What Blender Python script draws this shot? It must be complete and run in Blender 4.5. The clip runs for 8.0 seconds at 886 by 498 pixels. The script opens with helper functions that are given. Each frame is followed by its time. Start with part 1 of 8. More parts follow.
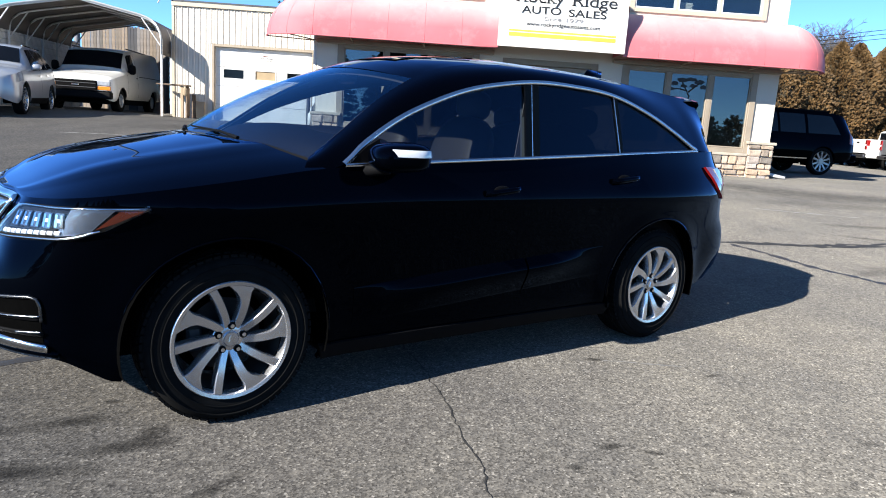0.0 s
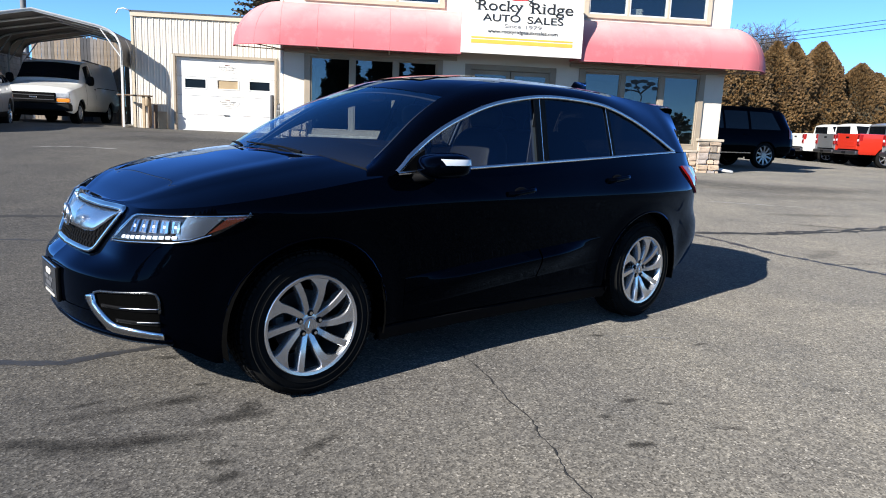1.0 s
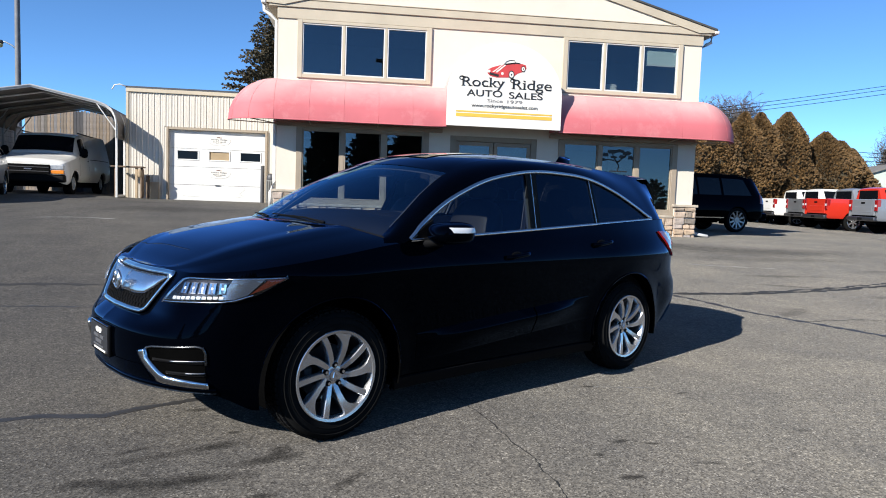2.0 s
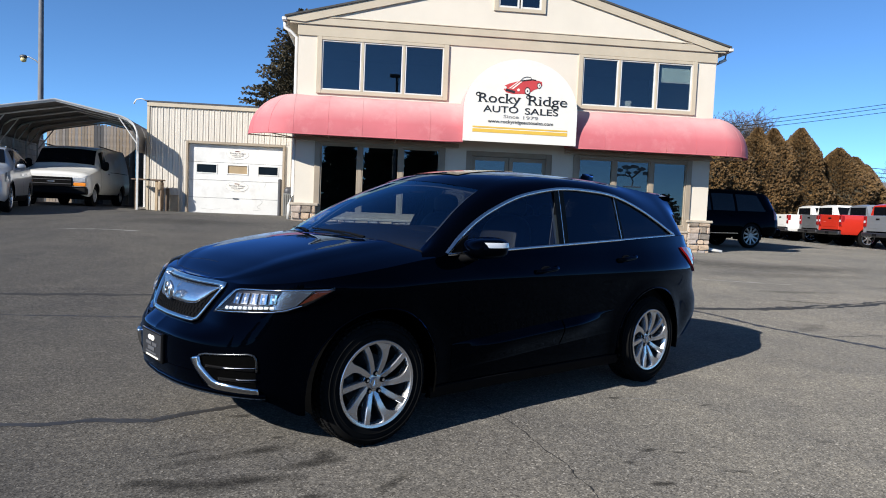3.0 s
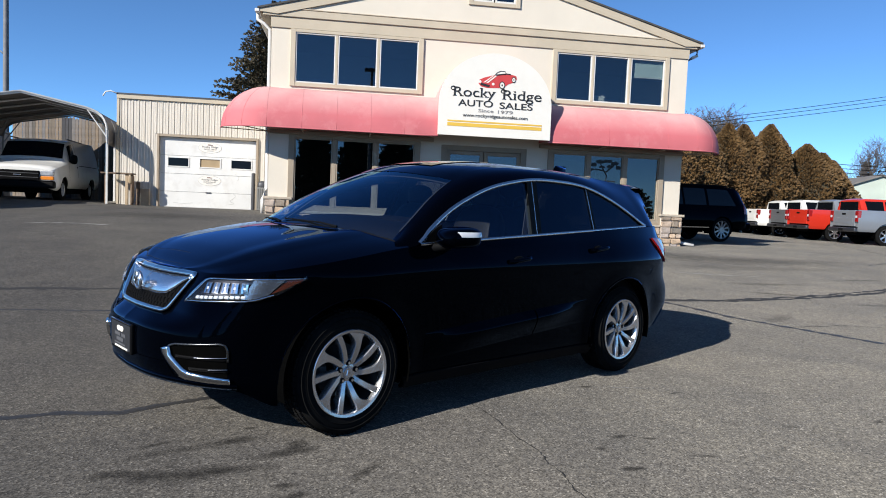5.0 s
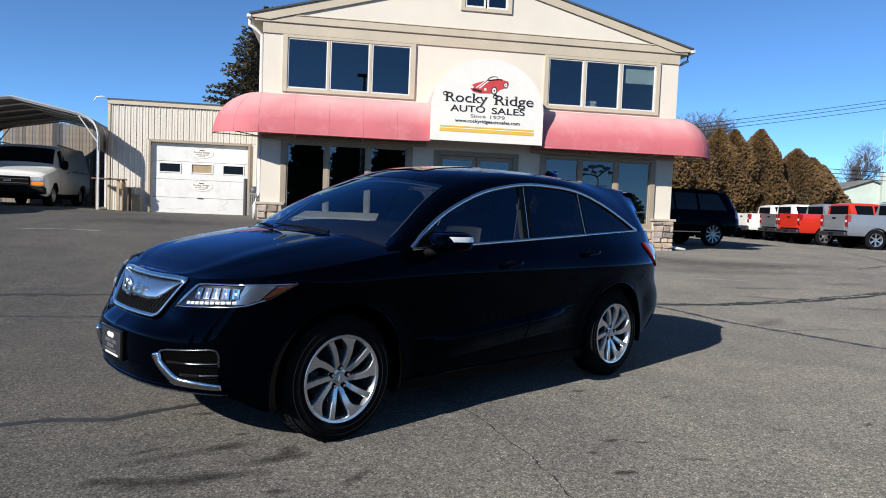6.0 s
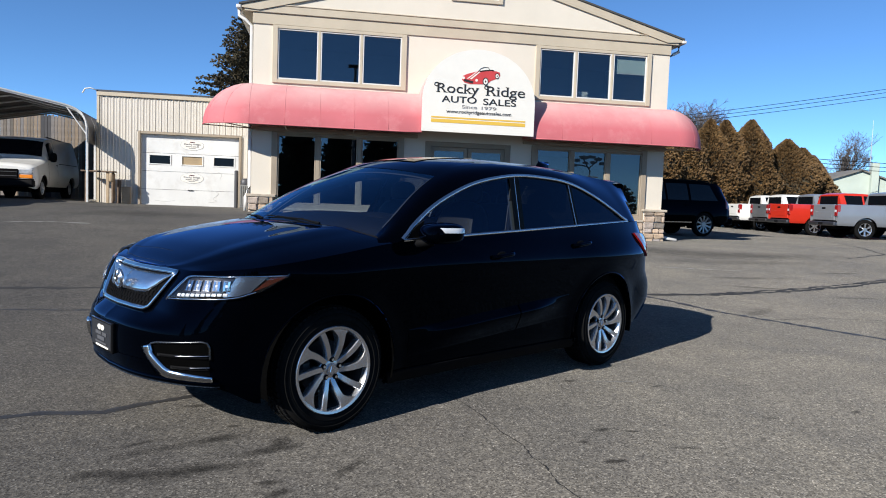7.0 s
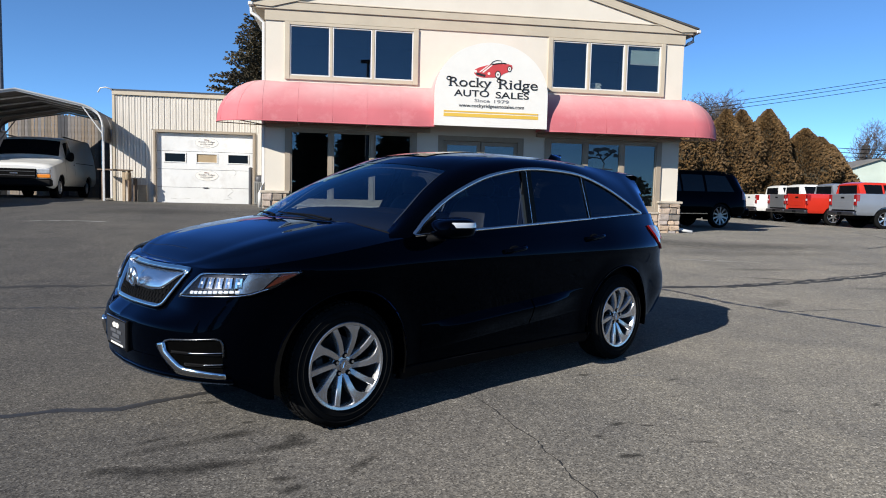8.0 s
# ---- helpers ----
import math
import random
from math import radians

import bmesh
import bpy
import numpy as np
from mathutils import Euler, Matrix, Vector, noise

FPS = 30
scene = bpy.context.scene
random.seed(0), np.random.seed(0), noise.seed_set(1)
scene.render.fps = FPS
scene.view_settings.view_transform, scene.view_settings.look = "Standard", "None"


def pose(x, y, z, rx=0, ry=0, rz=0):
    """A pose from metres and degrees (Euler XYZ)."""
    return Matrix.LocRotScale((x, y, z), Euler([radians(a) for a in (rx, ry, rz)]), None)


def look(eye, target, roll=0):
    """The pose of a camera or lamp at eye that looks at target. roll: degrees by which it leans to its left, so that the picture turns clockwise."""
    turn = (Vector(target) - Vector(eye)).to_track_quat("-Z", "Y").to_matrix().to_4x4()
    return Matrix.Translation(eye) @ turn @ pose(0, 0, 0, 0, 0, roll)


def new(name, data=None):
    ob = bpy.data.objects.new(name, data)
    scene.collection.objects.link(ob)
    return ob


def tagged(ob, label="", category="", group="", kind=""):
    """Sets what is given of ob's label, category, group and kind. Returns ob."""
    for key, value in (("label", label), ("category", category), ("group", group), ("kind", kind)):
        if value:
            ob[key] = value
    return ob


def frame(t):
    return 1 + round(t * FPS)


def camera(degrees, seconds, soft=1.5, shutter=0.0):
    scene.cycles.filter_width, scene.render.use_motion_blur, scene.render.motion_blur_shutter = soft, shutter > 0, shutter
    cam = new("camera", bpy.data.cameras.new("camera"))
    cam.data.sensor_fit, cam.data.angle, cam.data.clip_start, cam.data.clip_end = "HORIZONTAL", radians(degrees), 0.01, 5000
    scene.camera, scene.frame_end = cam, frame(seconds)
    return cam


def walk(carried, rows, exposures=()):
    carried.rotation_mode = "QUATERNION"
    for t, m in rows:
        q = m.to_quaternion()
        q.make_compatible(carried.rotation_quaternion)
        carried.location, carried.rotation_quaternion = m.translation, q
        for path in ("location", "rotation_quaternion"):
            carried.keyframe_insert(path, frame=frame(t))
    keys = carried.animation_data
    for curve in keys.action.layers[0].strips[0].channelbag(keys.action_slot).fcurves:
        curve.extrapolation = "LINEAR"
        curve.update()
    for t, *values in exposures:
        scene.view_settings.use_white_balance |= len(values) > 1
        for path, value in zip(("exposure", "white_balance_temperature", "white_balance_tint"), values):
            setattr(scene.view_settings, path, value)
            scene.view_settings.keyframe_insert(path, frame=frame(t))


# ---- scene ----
cam = camera(66.0, 8.0, soft=1.0)
PATH = [
    (0, (0.733, -2.64, 1.271), (0.804, -0.674, 0.907), 3.8),
    (0.5, (0.521, -2.931, 1.308), (0.659, -0.96, 0.998), 4.0),
    (1, (0.281, -3.143, 1.301), (0.487, -1.185, 0.951), 2.5),
    (1.5, (0.193, -3.367, 1.33), (0.381, -1.388, 1.113), 2.2),
    (1.7, (0.161, -3.465, 1.33), (0.392, -1.484, 1.182), 2.6),
    (2.8, (-0.077, -3.704, 1.313), (0.192, -1.732, 1.121), 1.8),
    (2.9, (-0.079, -3.716, 1.327), (0.150, -1.738, 1.208), 1.5),
    (3, (-0.081, -3.725, 1.337), (0.143, -1.741, 1.219), 2.4),
    (3.5, (-0.078, -3.718, 1.313), (0.205, -1.742, 1.19), 3.2),
    (4, (-0.077, -3.703, 1.307), (0.244, -1.733, 1.174), 3.7),
    (4.5, (-0.083, -3.715, 1.319), (0.228, -1.743, 1.206), 3.1),
    (4.7, (-0.072, -3.728, 1.305), (0.22, -1.754, 1.174), 2.5),
    (6, (-0.059, -3.741, 1.303), (0.256, -1.769, 1.19), 2.3),
    (6.5, (-0.059, -3.746, 1.306), (0.274, -1.778, 1.178), 2.5),
    (7, (-0.053, -3.744, 1.301), (0.285, -1.778, 1.164), 2.1),
    (7.5, (-0.044, -3.748, 1.299), (0.267, -1.777, 1.155), 1.6),
    (8, (-0.033, -3.733, 1.304), (0.263, -1.761, 1.149), 1.4),
]
walk(cam, [(t, look(eye, target, roll)) for t, eye, target, roll in PATH],
     exposures=[(0.0, 1.43), (0.5, 1.40), (1.0, 1.16), (1.5, 1.00), (3.0, 0.71), (8.0, 0.64)])

# ---- light ----
SUN_TURN, SUN_RISE = 39.3, 29.7          # the way that the light travels, and the sun's height
world = bpy.data.worlds.new("sky")
scene.world = world
world.use_nodes = True
wn = world.node_tree.nodes
sky = wn.new("ShaderNodeTexSky")
sky.sky_type = "NISHITA"
sky.sun_disc = False
sky.sun_elevation = radians(SUN_RISE)
sky.sun_rotation = radians(270 - SUN_TURN)
sky.air_density, sky.dust_density, sky.ozone_density, sky.altitude = 0.75, 0.0, 2.5, 4000
deep = wn.new("ShaderNodeMix")              # a clear, dry winter sky
deep.data_type, deep.blend_type = "RGBA", "MULTIPLY"
deep.inputs[0].default_value = 1.0
deep.inputs[7].default_value = (0.66, 0.95, 1.10, 1)
world.node_tree.links.new(sky.outputs[0], deep.inputs[6])
world.node_tree.links.new(deep.outputs[2], wn["Background"].inputs[0])
wn["Background"].inputs[1].default_value = 0.112
sun = new("sun", bpy.data.lights.new("sun", "SUN"))
sun.data.energy, sun.data.angle, sun.data.color = 5.0, radians(0.53), (1.0, 0.965, 0.90)
a, e = radians(SUN_TURN), radians(SUN_RISE)
sun.matrix_world = look((0, 0, 30), (math.cos(a) * math.cos(e), math.sin(a) * math.cos(e), 30 - math.sin(e)))

# ---- materials ----
def node(nt, kind, **sets):
    n = nt.nodes.new("ShaderNode" + kind)
    for k, v in sets.items():
        n.inputs[k.replace("_", " ")].default_value = v
    return n


def ramp(nt, fac, stops):
    r = nt.nodes.new("ShaderNodeValToRGB")
    els = r.color_ramp.elements
    while len(els) < len(stops):
        els.new(0.5)
    for el, (p, c) in zip(els, stops):
        el.position = p
        el.color = (*c, 1) if len(c) == 3 else c
    nt.links.new(fac, r.inputs[0])
    return r.outputs[0]


def blend(nt, fac, a, b, mode="MIX"):
    m = nt.nodes.new("ShaderNodeMix")
    m.data_type, m.blend_type = "RGBA", mode
    for sock, v in ((m.inputs[0], fac), (m.inputs[6], a), (m.inputs[7], b)):
        if isinstance(v, (int, float)):
            sock.default_value = v
        elif isinstance(v, tuple):
            sock.default_value = (*v, 1) if len(v) == 3 else v
        else:
            nt.links.new(v, sock)
    return m.outputs[2]


def coords(nt, world_space=False):
    if world_space:
        return nt.nodes.new("ShaderNodeNewGeometry").outputs["Position"]
    return nt.nodes.new("ShaderNodeTexCoord").outputs["Object"]


def noisy(nt, vec, scale, detail=4.0, rough=0.55, distort=0.0):
    n = node(nt, "TexNoise", Scale=scale, Detail=detail, Roughness=rough, Distortion=distort)
    nt.links.new(vec, n.inputs["Vector"])
    return n.outputs["Fac"]


def bumped(nt, bsdf, height, strength, distance):
    b = node(nt, "Bump", Strength=strength, Distance=distance)
    nt.links.new(height, b.inputs["Height"])
    nt.links.new(b.outputs[0], bsdf.inputs["Normal"])


def surf(name, color, rough=0.5, metal=0.0, vary=0.12, scale=3.0, fine=60.0, bump=0.15, depth=0.002,
         coat=0.0, each=0.0, island=0.0, dirt=None, spec=0.5, ws=False, rvary=0.15):
    """A surface with broad and fine variation of its colour, gloss and relief."""
    m = bpy.data.materials.new(name)
    m.use_nodes = True
    nt = m.node_tree
    p = nt.nodes["Principled BSDF"]
    p.inputs["Roughness"].default_value, p.inputs["Metallic"].default_value = rough, metal
    p.inputs["Specular IOR Level"].default_value = spec
    p.inputs["Coat Weight"].default_value, p.inputs["Coat Roughness"].default_value = coat, 0.03
    vec = coords(nt, ws)
    broad, grain = noisy(nt, vec, scale), noisy(nt, vec, fine, 3.0)
    lo, hi = tuple(max(0.0, c * (1 - vary)) for c in color), tuple(min(1.0, c * (1 + vary)) for c in color)
    col = ramp(nt, broad, [(0.3, lo), (0.7, hi)])
    g = ramp(nt, grain, [(0.3, (1 - vary * 0.7,) * 3), (0.7, (1.0, 1.0, 1.0))])
    col = blend(nt, 1.0, col, g, "MULTIPLY")
    if dirt:
        spots = ramp(nt, noisy(nt, vec, scale * 2.3, 6.0, 0.7), [(0.52, (0, 0, 0)), (0.75, (1, 1, 1))])
        col = blend(nt, spots, col, dirt)
    for amount, source in ((each, "ObjectInfo"), (island, "NewGeometry")):
        if amount:
            rnd = nt.nodes.new("ShaderNode" + source)
            sock = rnd.outputs["Random"] if source == "ObjectInfo" else rnd.outputs["Random Per Island"]
            f = ramp(nt, sock, [(0.0, (1 - amount,) * 3), (0.5, (1.0, 1 - amount * 0.25, 1 - amount * 0.5)), (1.0, (1 - amount * 0.5, 1 - amount * 0.45, 1 - amount * 0.3))])
            col = blend(nt, 1.0, col, f, "MULTIPLY")
    nt.links.new(col, p.inputs["Base Color"])
    r = ramp(nt, grain, [(0.25, (max(0.0, rough * (1 - rvary)),) * 3), (0.75, (min(1.0, rough * (1 + rvary)),) * 3)])
    nt.links.new(r, p.inputs["Roughness"])
    if bump:
        bumped(nt, p, grain, bump, depth)
    return m


def slant(nt, low):
    """Share that a polished surface mirrors: low when seen square on, all at a slant."""
    w = nt.nodes.new("ShaderNodeLayerWeight")
    w.inputs["Blend"].default_value = 0.5
    p5 = nt.nodes.new("ShaderNodeMath")
    p5.operation = "POWER"
    p5.inputs[1].default_value = 5.0
    nt.links.new(w.outputs["Facing"], p5.inputs[0])
    f = nt.nodes.new("ShaderNodeMath")
    f.operation = "MULTIPLY_ADD"
    f.inputs[1].default_value, f.inputs[2].default_value = 1.0 - low, low
    nt.links.new(p5.outputs[0], f.inputs[0])
    return f.outputs[0]


def paler_top(m, z0, z1, color, amount):
    """Cloth that turns paler towards its top, in uneven patches."""
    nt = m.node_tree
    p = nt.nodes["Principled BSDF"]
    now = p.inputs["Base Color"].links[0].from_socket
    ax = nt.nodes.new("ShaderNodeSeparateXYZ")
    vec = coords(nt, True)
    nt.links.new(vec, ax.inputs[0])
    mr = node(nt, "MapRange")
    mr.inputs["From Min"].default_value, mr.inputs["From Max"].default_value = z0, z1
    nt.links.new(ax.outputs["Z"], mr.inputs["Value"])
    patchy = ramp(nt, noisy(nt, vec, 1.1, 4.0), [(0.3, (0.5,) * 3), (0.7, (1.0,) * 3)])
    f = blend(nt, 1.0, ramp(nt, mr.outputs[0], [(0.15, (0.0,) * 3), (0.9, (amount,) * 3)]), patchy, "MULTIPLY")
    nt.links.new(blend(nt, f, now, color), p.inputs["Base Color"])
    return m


def glass(name, tint=(0.9, 0.95, 0.93), gloss=(1.0, 1.0, 1.0), rough=0.0, ior=1.55):
    """A thin pane: clear straight through, mirror by its angle."""
    m = bpy.data.materials.new(name)
    m.use_nodes = True
    nt = m.node_tree
    nt.nodes.clear()
    out = nt.nodes.new("ShaderNodeOutputMaterial")
    t = node(nt, "BsdfTransparent", Color=(*tint, 1))
    g = node(nt, "BsdfGlossy", Color=(*gloss, 1), Roughness=rough)
    mix = nt.nodes.new("ShaderNodeMixShader")
    nt.links.new(slant(nt, ((ior - 1) / (ior + 1)) ** 2), mix.inputs[0])
    nt.links.new(t.outputs[0], mix.inputs[1])
    nt.links.new(g.outputs[0], mix.inputs[2])
    nt.links.new(mix.outputs[0], out.inputs[0])
    return m


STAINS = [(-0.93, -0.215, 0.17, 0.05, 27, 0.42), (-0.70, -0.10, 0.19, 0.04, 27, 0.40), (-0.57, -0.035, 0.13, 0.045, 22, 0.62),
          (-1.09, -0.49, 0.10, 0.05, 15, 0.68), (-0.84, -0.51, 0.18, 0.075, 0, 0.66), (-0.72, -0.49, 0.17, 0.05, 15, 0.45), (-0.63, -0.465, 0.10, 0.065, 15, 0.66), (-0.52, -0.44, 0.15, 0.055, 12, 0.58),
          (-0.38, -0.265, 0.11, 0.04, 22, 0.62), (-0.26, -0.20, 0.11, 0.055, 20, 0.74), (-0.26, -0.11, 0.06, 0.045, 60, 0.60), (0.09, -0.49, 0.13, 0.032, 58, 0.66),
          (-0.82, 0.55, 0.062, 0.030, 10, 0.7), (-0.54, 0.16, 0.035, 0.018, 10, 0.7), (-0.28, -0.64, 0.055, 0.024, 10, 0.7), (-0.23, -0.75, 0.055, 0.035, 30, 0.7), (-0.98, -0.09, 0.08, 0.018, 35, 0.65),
          (1.77, 1.05, 0.055, 0.024, 0, 0.8), (1.58, -0.03, 0.055, 0.022, 20, 0.75), (1.74, -0.07, 0.05, 0.018, -10, 0.7), (1.39, -0.22, 0.04, 0.02, 0, 0.7), (1.45, -0.51, 0.07, 0.026, 10, 0.85),
          (1.94, -0.35, 0.085, 0.02, -10, 0.75), (2.38, 0.88, 0.06, 0.02, 20, 0.65), (3.48, 0.21, 0.06, 0.022, 30, 0.7), (2.77, 0.12, 0.05, 0.02, 0, 0.5),
          (7.42, 7.31, 0.7, 0.12, 5, 0.5), (7.02, 6.25, 0.6, 0.07, -15, 0.55), (9.3, 10.8, 2.4, 0.7, 5, 0.6), (7.2, 11.6, 1.6, 0.6, -4, 0.5), (8.6, 9.5, 2.0, 0.35, 4, 0.4), (9.95, 8.15, 0.5, 0.08, 10, 0.5), (8.0, 5.44, 0.45, 0.06, 0, 0.45), (5.57, 4.28, 0.4, 0.12, 40, 0.4),
          (-4.3, 12.6, 1.4, 0.6, 0, 0.5), (-5.2, 15.0, 1.0, 0.5, 10, 0.5), (-5.6, 16.9, 0.9, 0.14, 0, 0.6), (-4.2, 17.4, 0.8, 0.12, 0, 0.45), (-6.6, 16.0, 0.6, 0.12, 5, 0.5), (-3.3, 18.1, 0.6, 0.10, 0, 0.45), (-5.0, 18.6, 1.2, 0.10, 0, 0.4)]


def asphalt_material():
    m = bpy.data.materials.new("asphalt")
    m.use_nodes = True
    nt = m.node_tree
    p = nt.nodes["Principled BSDF"]
    vec = coords(nt, True)
    stone = nt.nodes.new("ShaderNodeTexVoronoi")
    stone.inputs["Scale"].default_value = 115
    nt.links.new(vec, stone.inputs["Vector"])
    chips = ramp(nt, stone.outputs["Color"], [(0.0, (0.034, 0.032, 0.029)), (0.45, (0.092, 0.087, 0.080)), (0.8, (0.143, 0.135, 0.122)), (1.0, (0.285, 0.270, 0.247))])
    mid = noisy(nt, vec, 22, 4.0, 0.6)
    broad = noisy(nt, vec, 0.35, 5.0, 0.6, 0.6)
    patches = noisy(nt, vec, 1.6, 5.0, 0.62)
    col = blend(nt, 1.0, chips, ramp(nt, mid, [(0.3, (0.72, 0.72, 0.73)), (0.7, (1.12, 1.1, 1.07))]), "MULTIPLY")
    col = blend(nt, 1.0, col, ramp(nt, broad, [(0.3, (0.80, 0.81, 0.83)), (0.7, (1.12, 1.1, 1.06))]), "MULTIPLY")
    col = blend(nt, 1.0, col, ramp(nt, patches, [(0.35, (0.86, 0.86, 0.87)), (0.62, (1.06, 1.05, 1.03))]), "MULTIPLY")
    # the asphalt turns paler from left to right, fastest just beyond the crack
    ax = nt.nodes.new("ShaderNodeSeparateXYZ")
    nt.links.new(vec, ax.inputs[0])
    mrx = node(nt, "MapRange")
    for k, v in zip(("From Min", "From Max"), (-3.0, 4.0)):
        mrx.inputs[k].default_value = v
    nt.links.new(ax.outputs["X"], mrx.inputs["Value"])
    col = blend(nt, 1.0, col, ramp(nt, mrx.outputs[0], [(0.0, (0.84, 0.84, 0.85)), (0.55, (0.98, 0.98, 0.98)), (0.75, (1.17, 1.17, 1.15)), (1.0, (1.20, 1.20, 1.18))]), "MULTIPLY")
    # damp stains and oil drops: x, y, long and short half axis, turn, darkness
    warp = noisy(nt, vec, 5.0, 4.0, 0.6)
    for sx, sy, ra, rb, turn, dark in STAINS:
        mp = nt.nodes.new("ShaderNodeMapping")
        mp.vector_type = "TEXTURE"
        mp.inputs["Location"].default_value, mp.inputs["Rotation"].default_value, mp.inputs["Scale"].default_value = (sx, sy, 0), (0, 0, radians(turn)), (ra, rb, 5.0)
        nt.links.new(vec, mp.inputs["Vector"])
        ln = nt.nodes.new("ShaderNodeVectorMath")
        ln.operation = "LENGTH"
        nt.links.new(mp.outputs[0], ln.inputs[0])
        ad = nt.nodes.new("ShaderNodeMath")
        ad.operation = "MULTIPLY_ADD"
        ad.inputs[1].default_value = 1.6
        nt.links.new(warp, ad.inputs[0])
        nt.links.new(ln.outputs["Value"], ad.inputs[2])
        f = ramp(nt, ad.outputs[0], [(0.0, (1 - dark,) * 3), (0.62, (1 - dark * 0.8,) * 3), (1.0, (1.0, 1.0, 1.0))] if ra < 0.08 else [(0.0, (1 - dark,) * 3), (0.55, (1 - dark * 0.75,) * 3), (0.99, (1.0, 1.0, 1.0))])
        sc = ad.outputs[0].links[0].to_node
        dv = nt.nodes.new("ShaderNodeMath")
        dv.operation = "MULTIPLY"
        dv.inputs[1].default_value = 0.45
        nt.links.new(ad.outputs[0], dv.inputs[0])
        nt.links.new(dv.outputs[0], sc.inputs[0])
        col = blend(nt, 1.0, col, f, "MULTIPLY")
    nt.links.new(col, p.inputs["Base Color"])
    p.inputs["Roughness"].default_value = 0.85
    p.inputs["Diffuse Roughness"].default_value = 1.0
    p.inputs["Specular IOR Level"].default_value = 0.12
    h = nt.nodes.new("ShaderNodeMath")
    h.operation = "ADD"
    nt.links.new(stone.outputs["Distance"], h.inputs[0])
    nt.links.new(mid, h.inputs[1])
    bumped(nt, p, h.outputs[0], 0.42, 0.005)
    return m


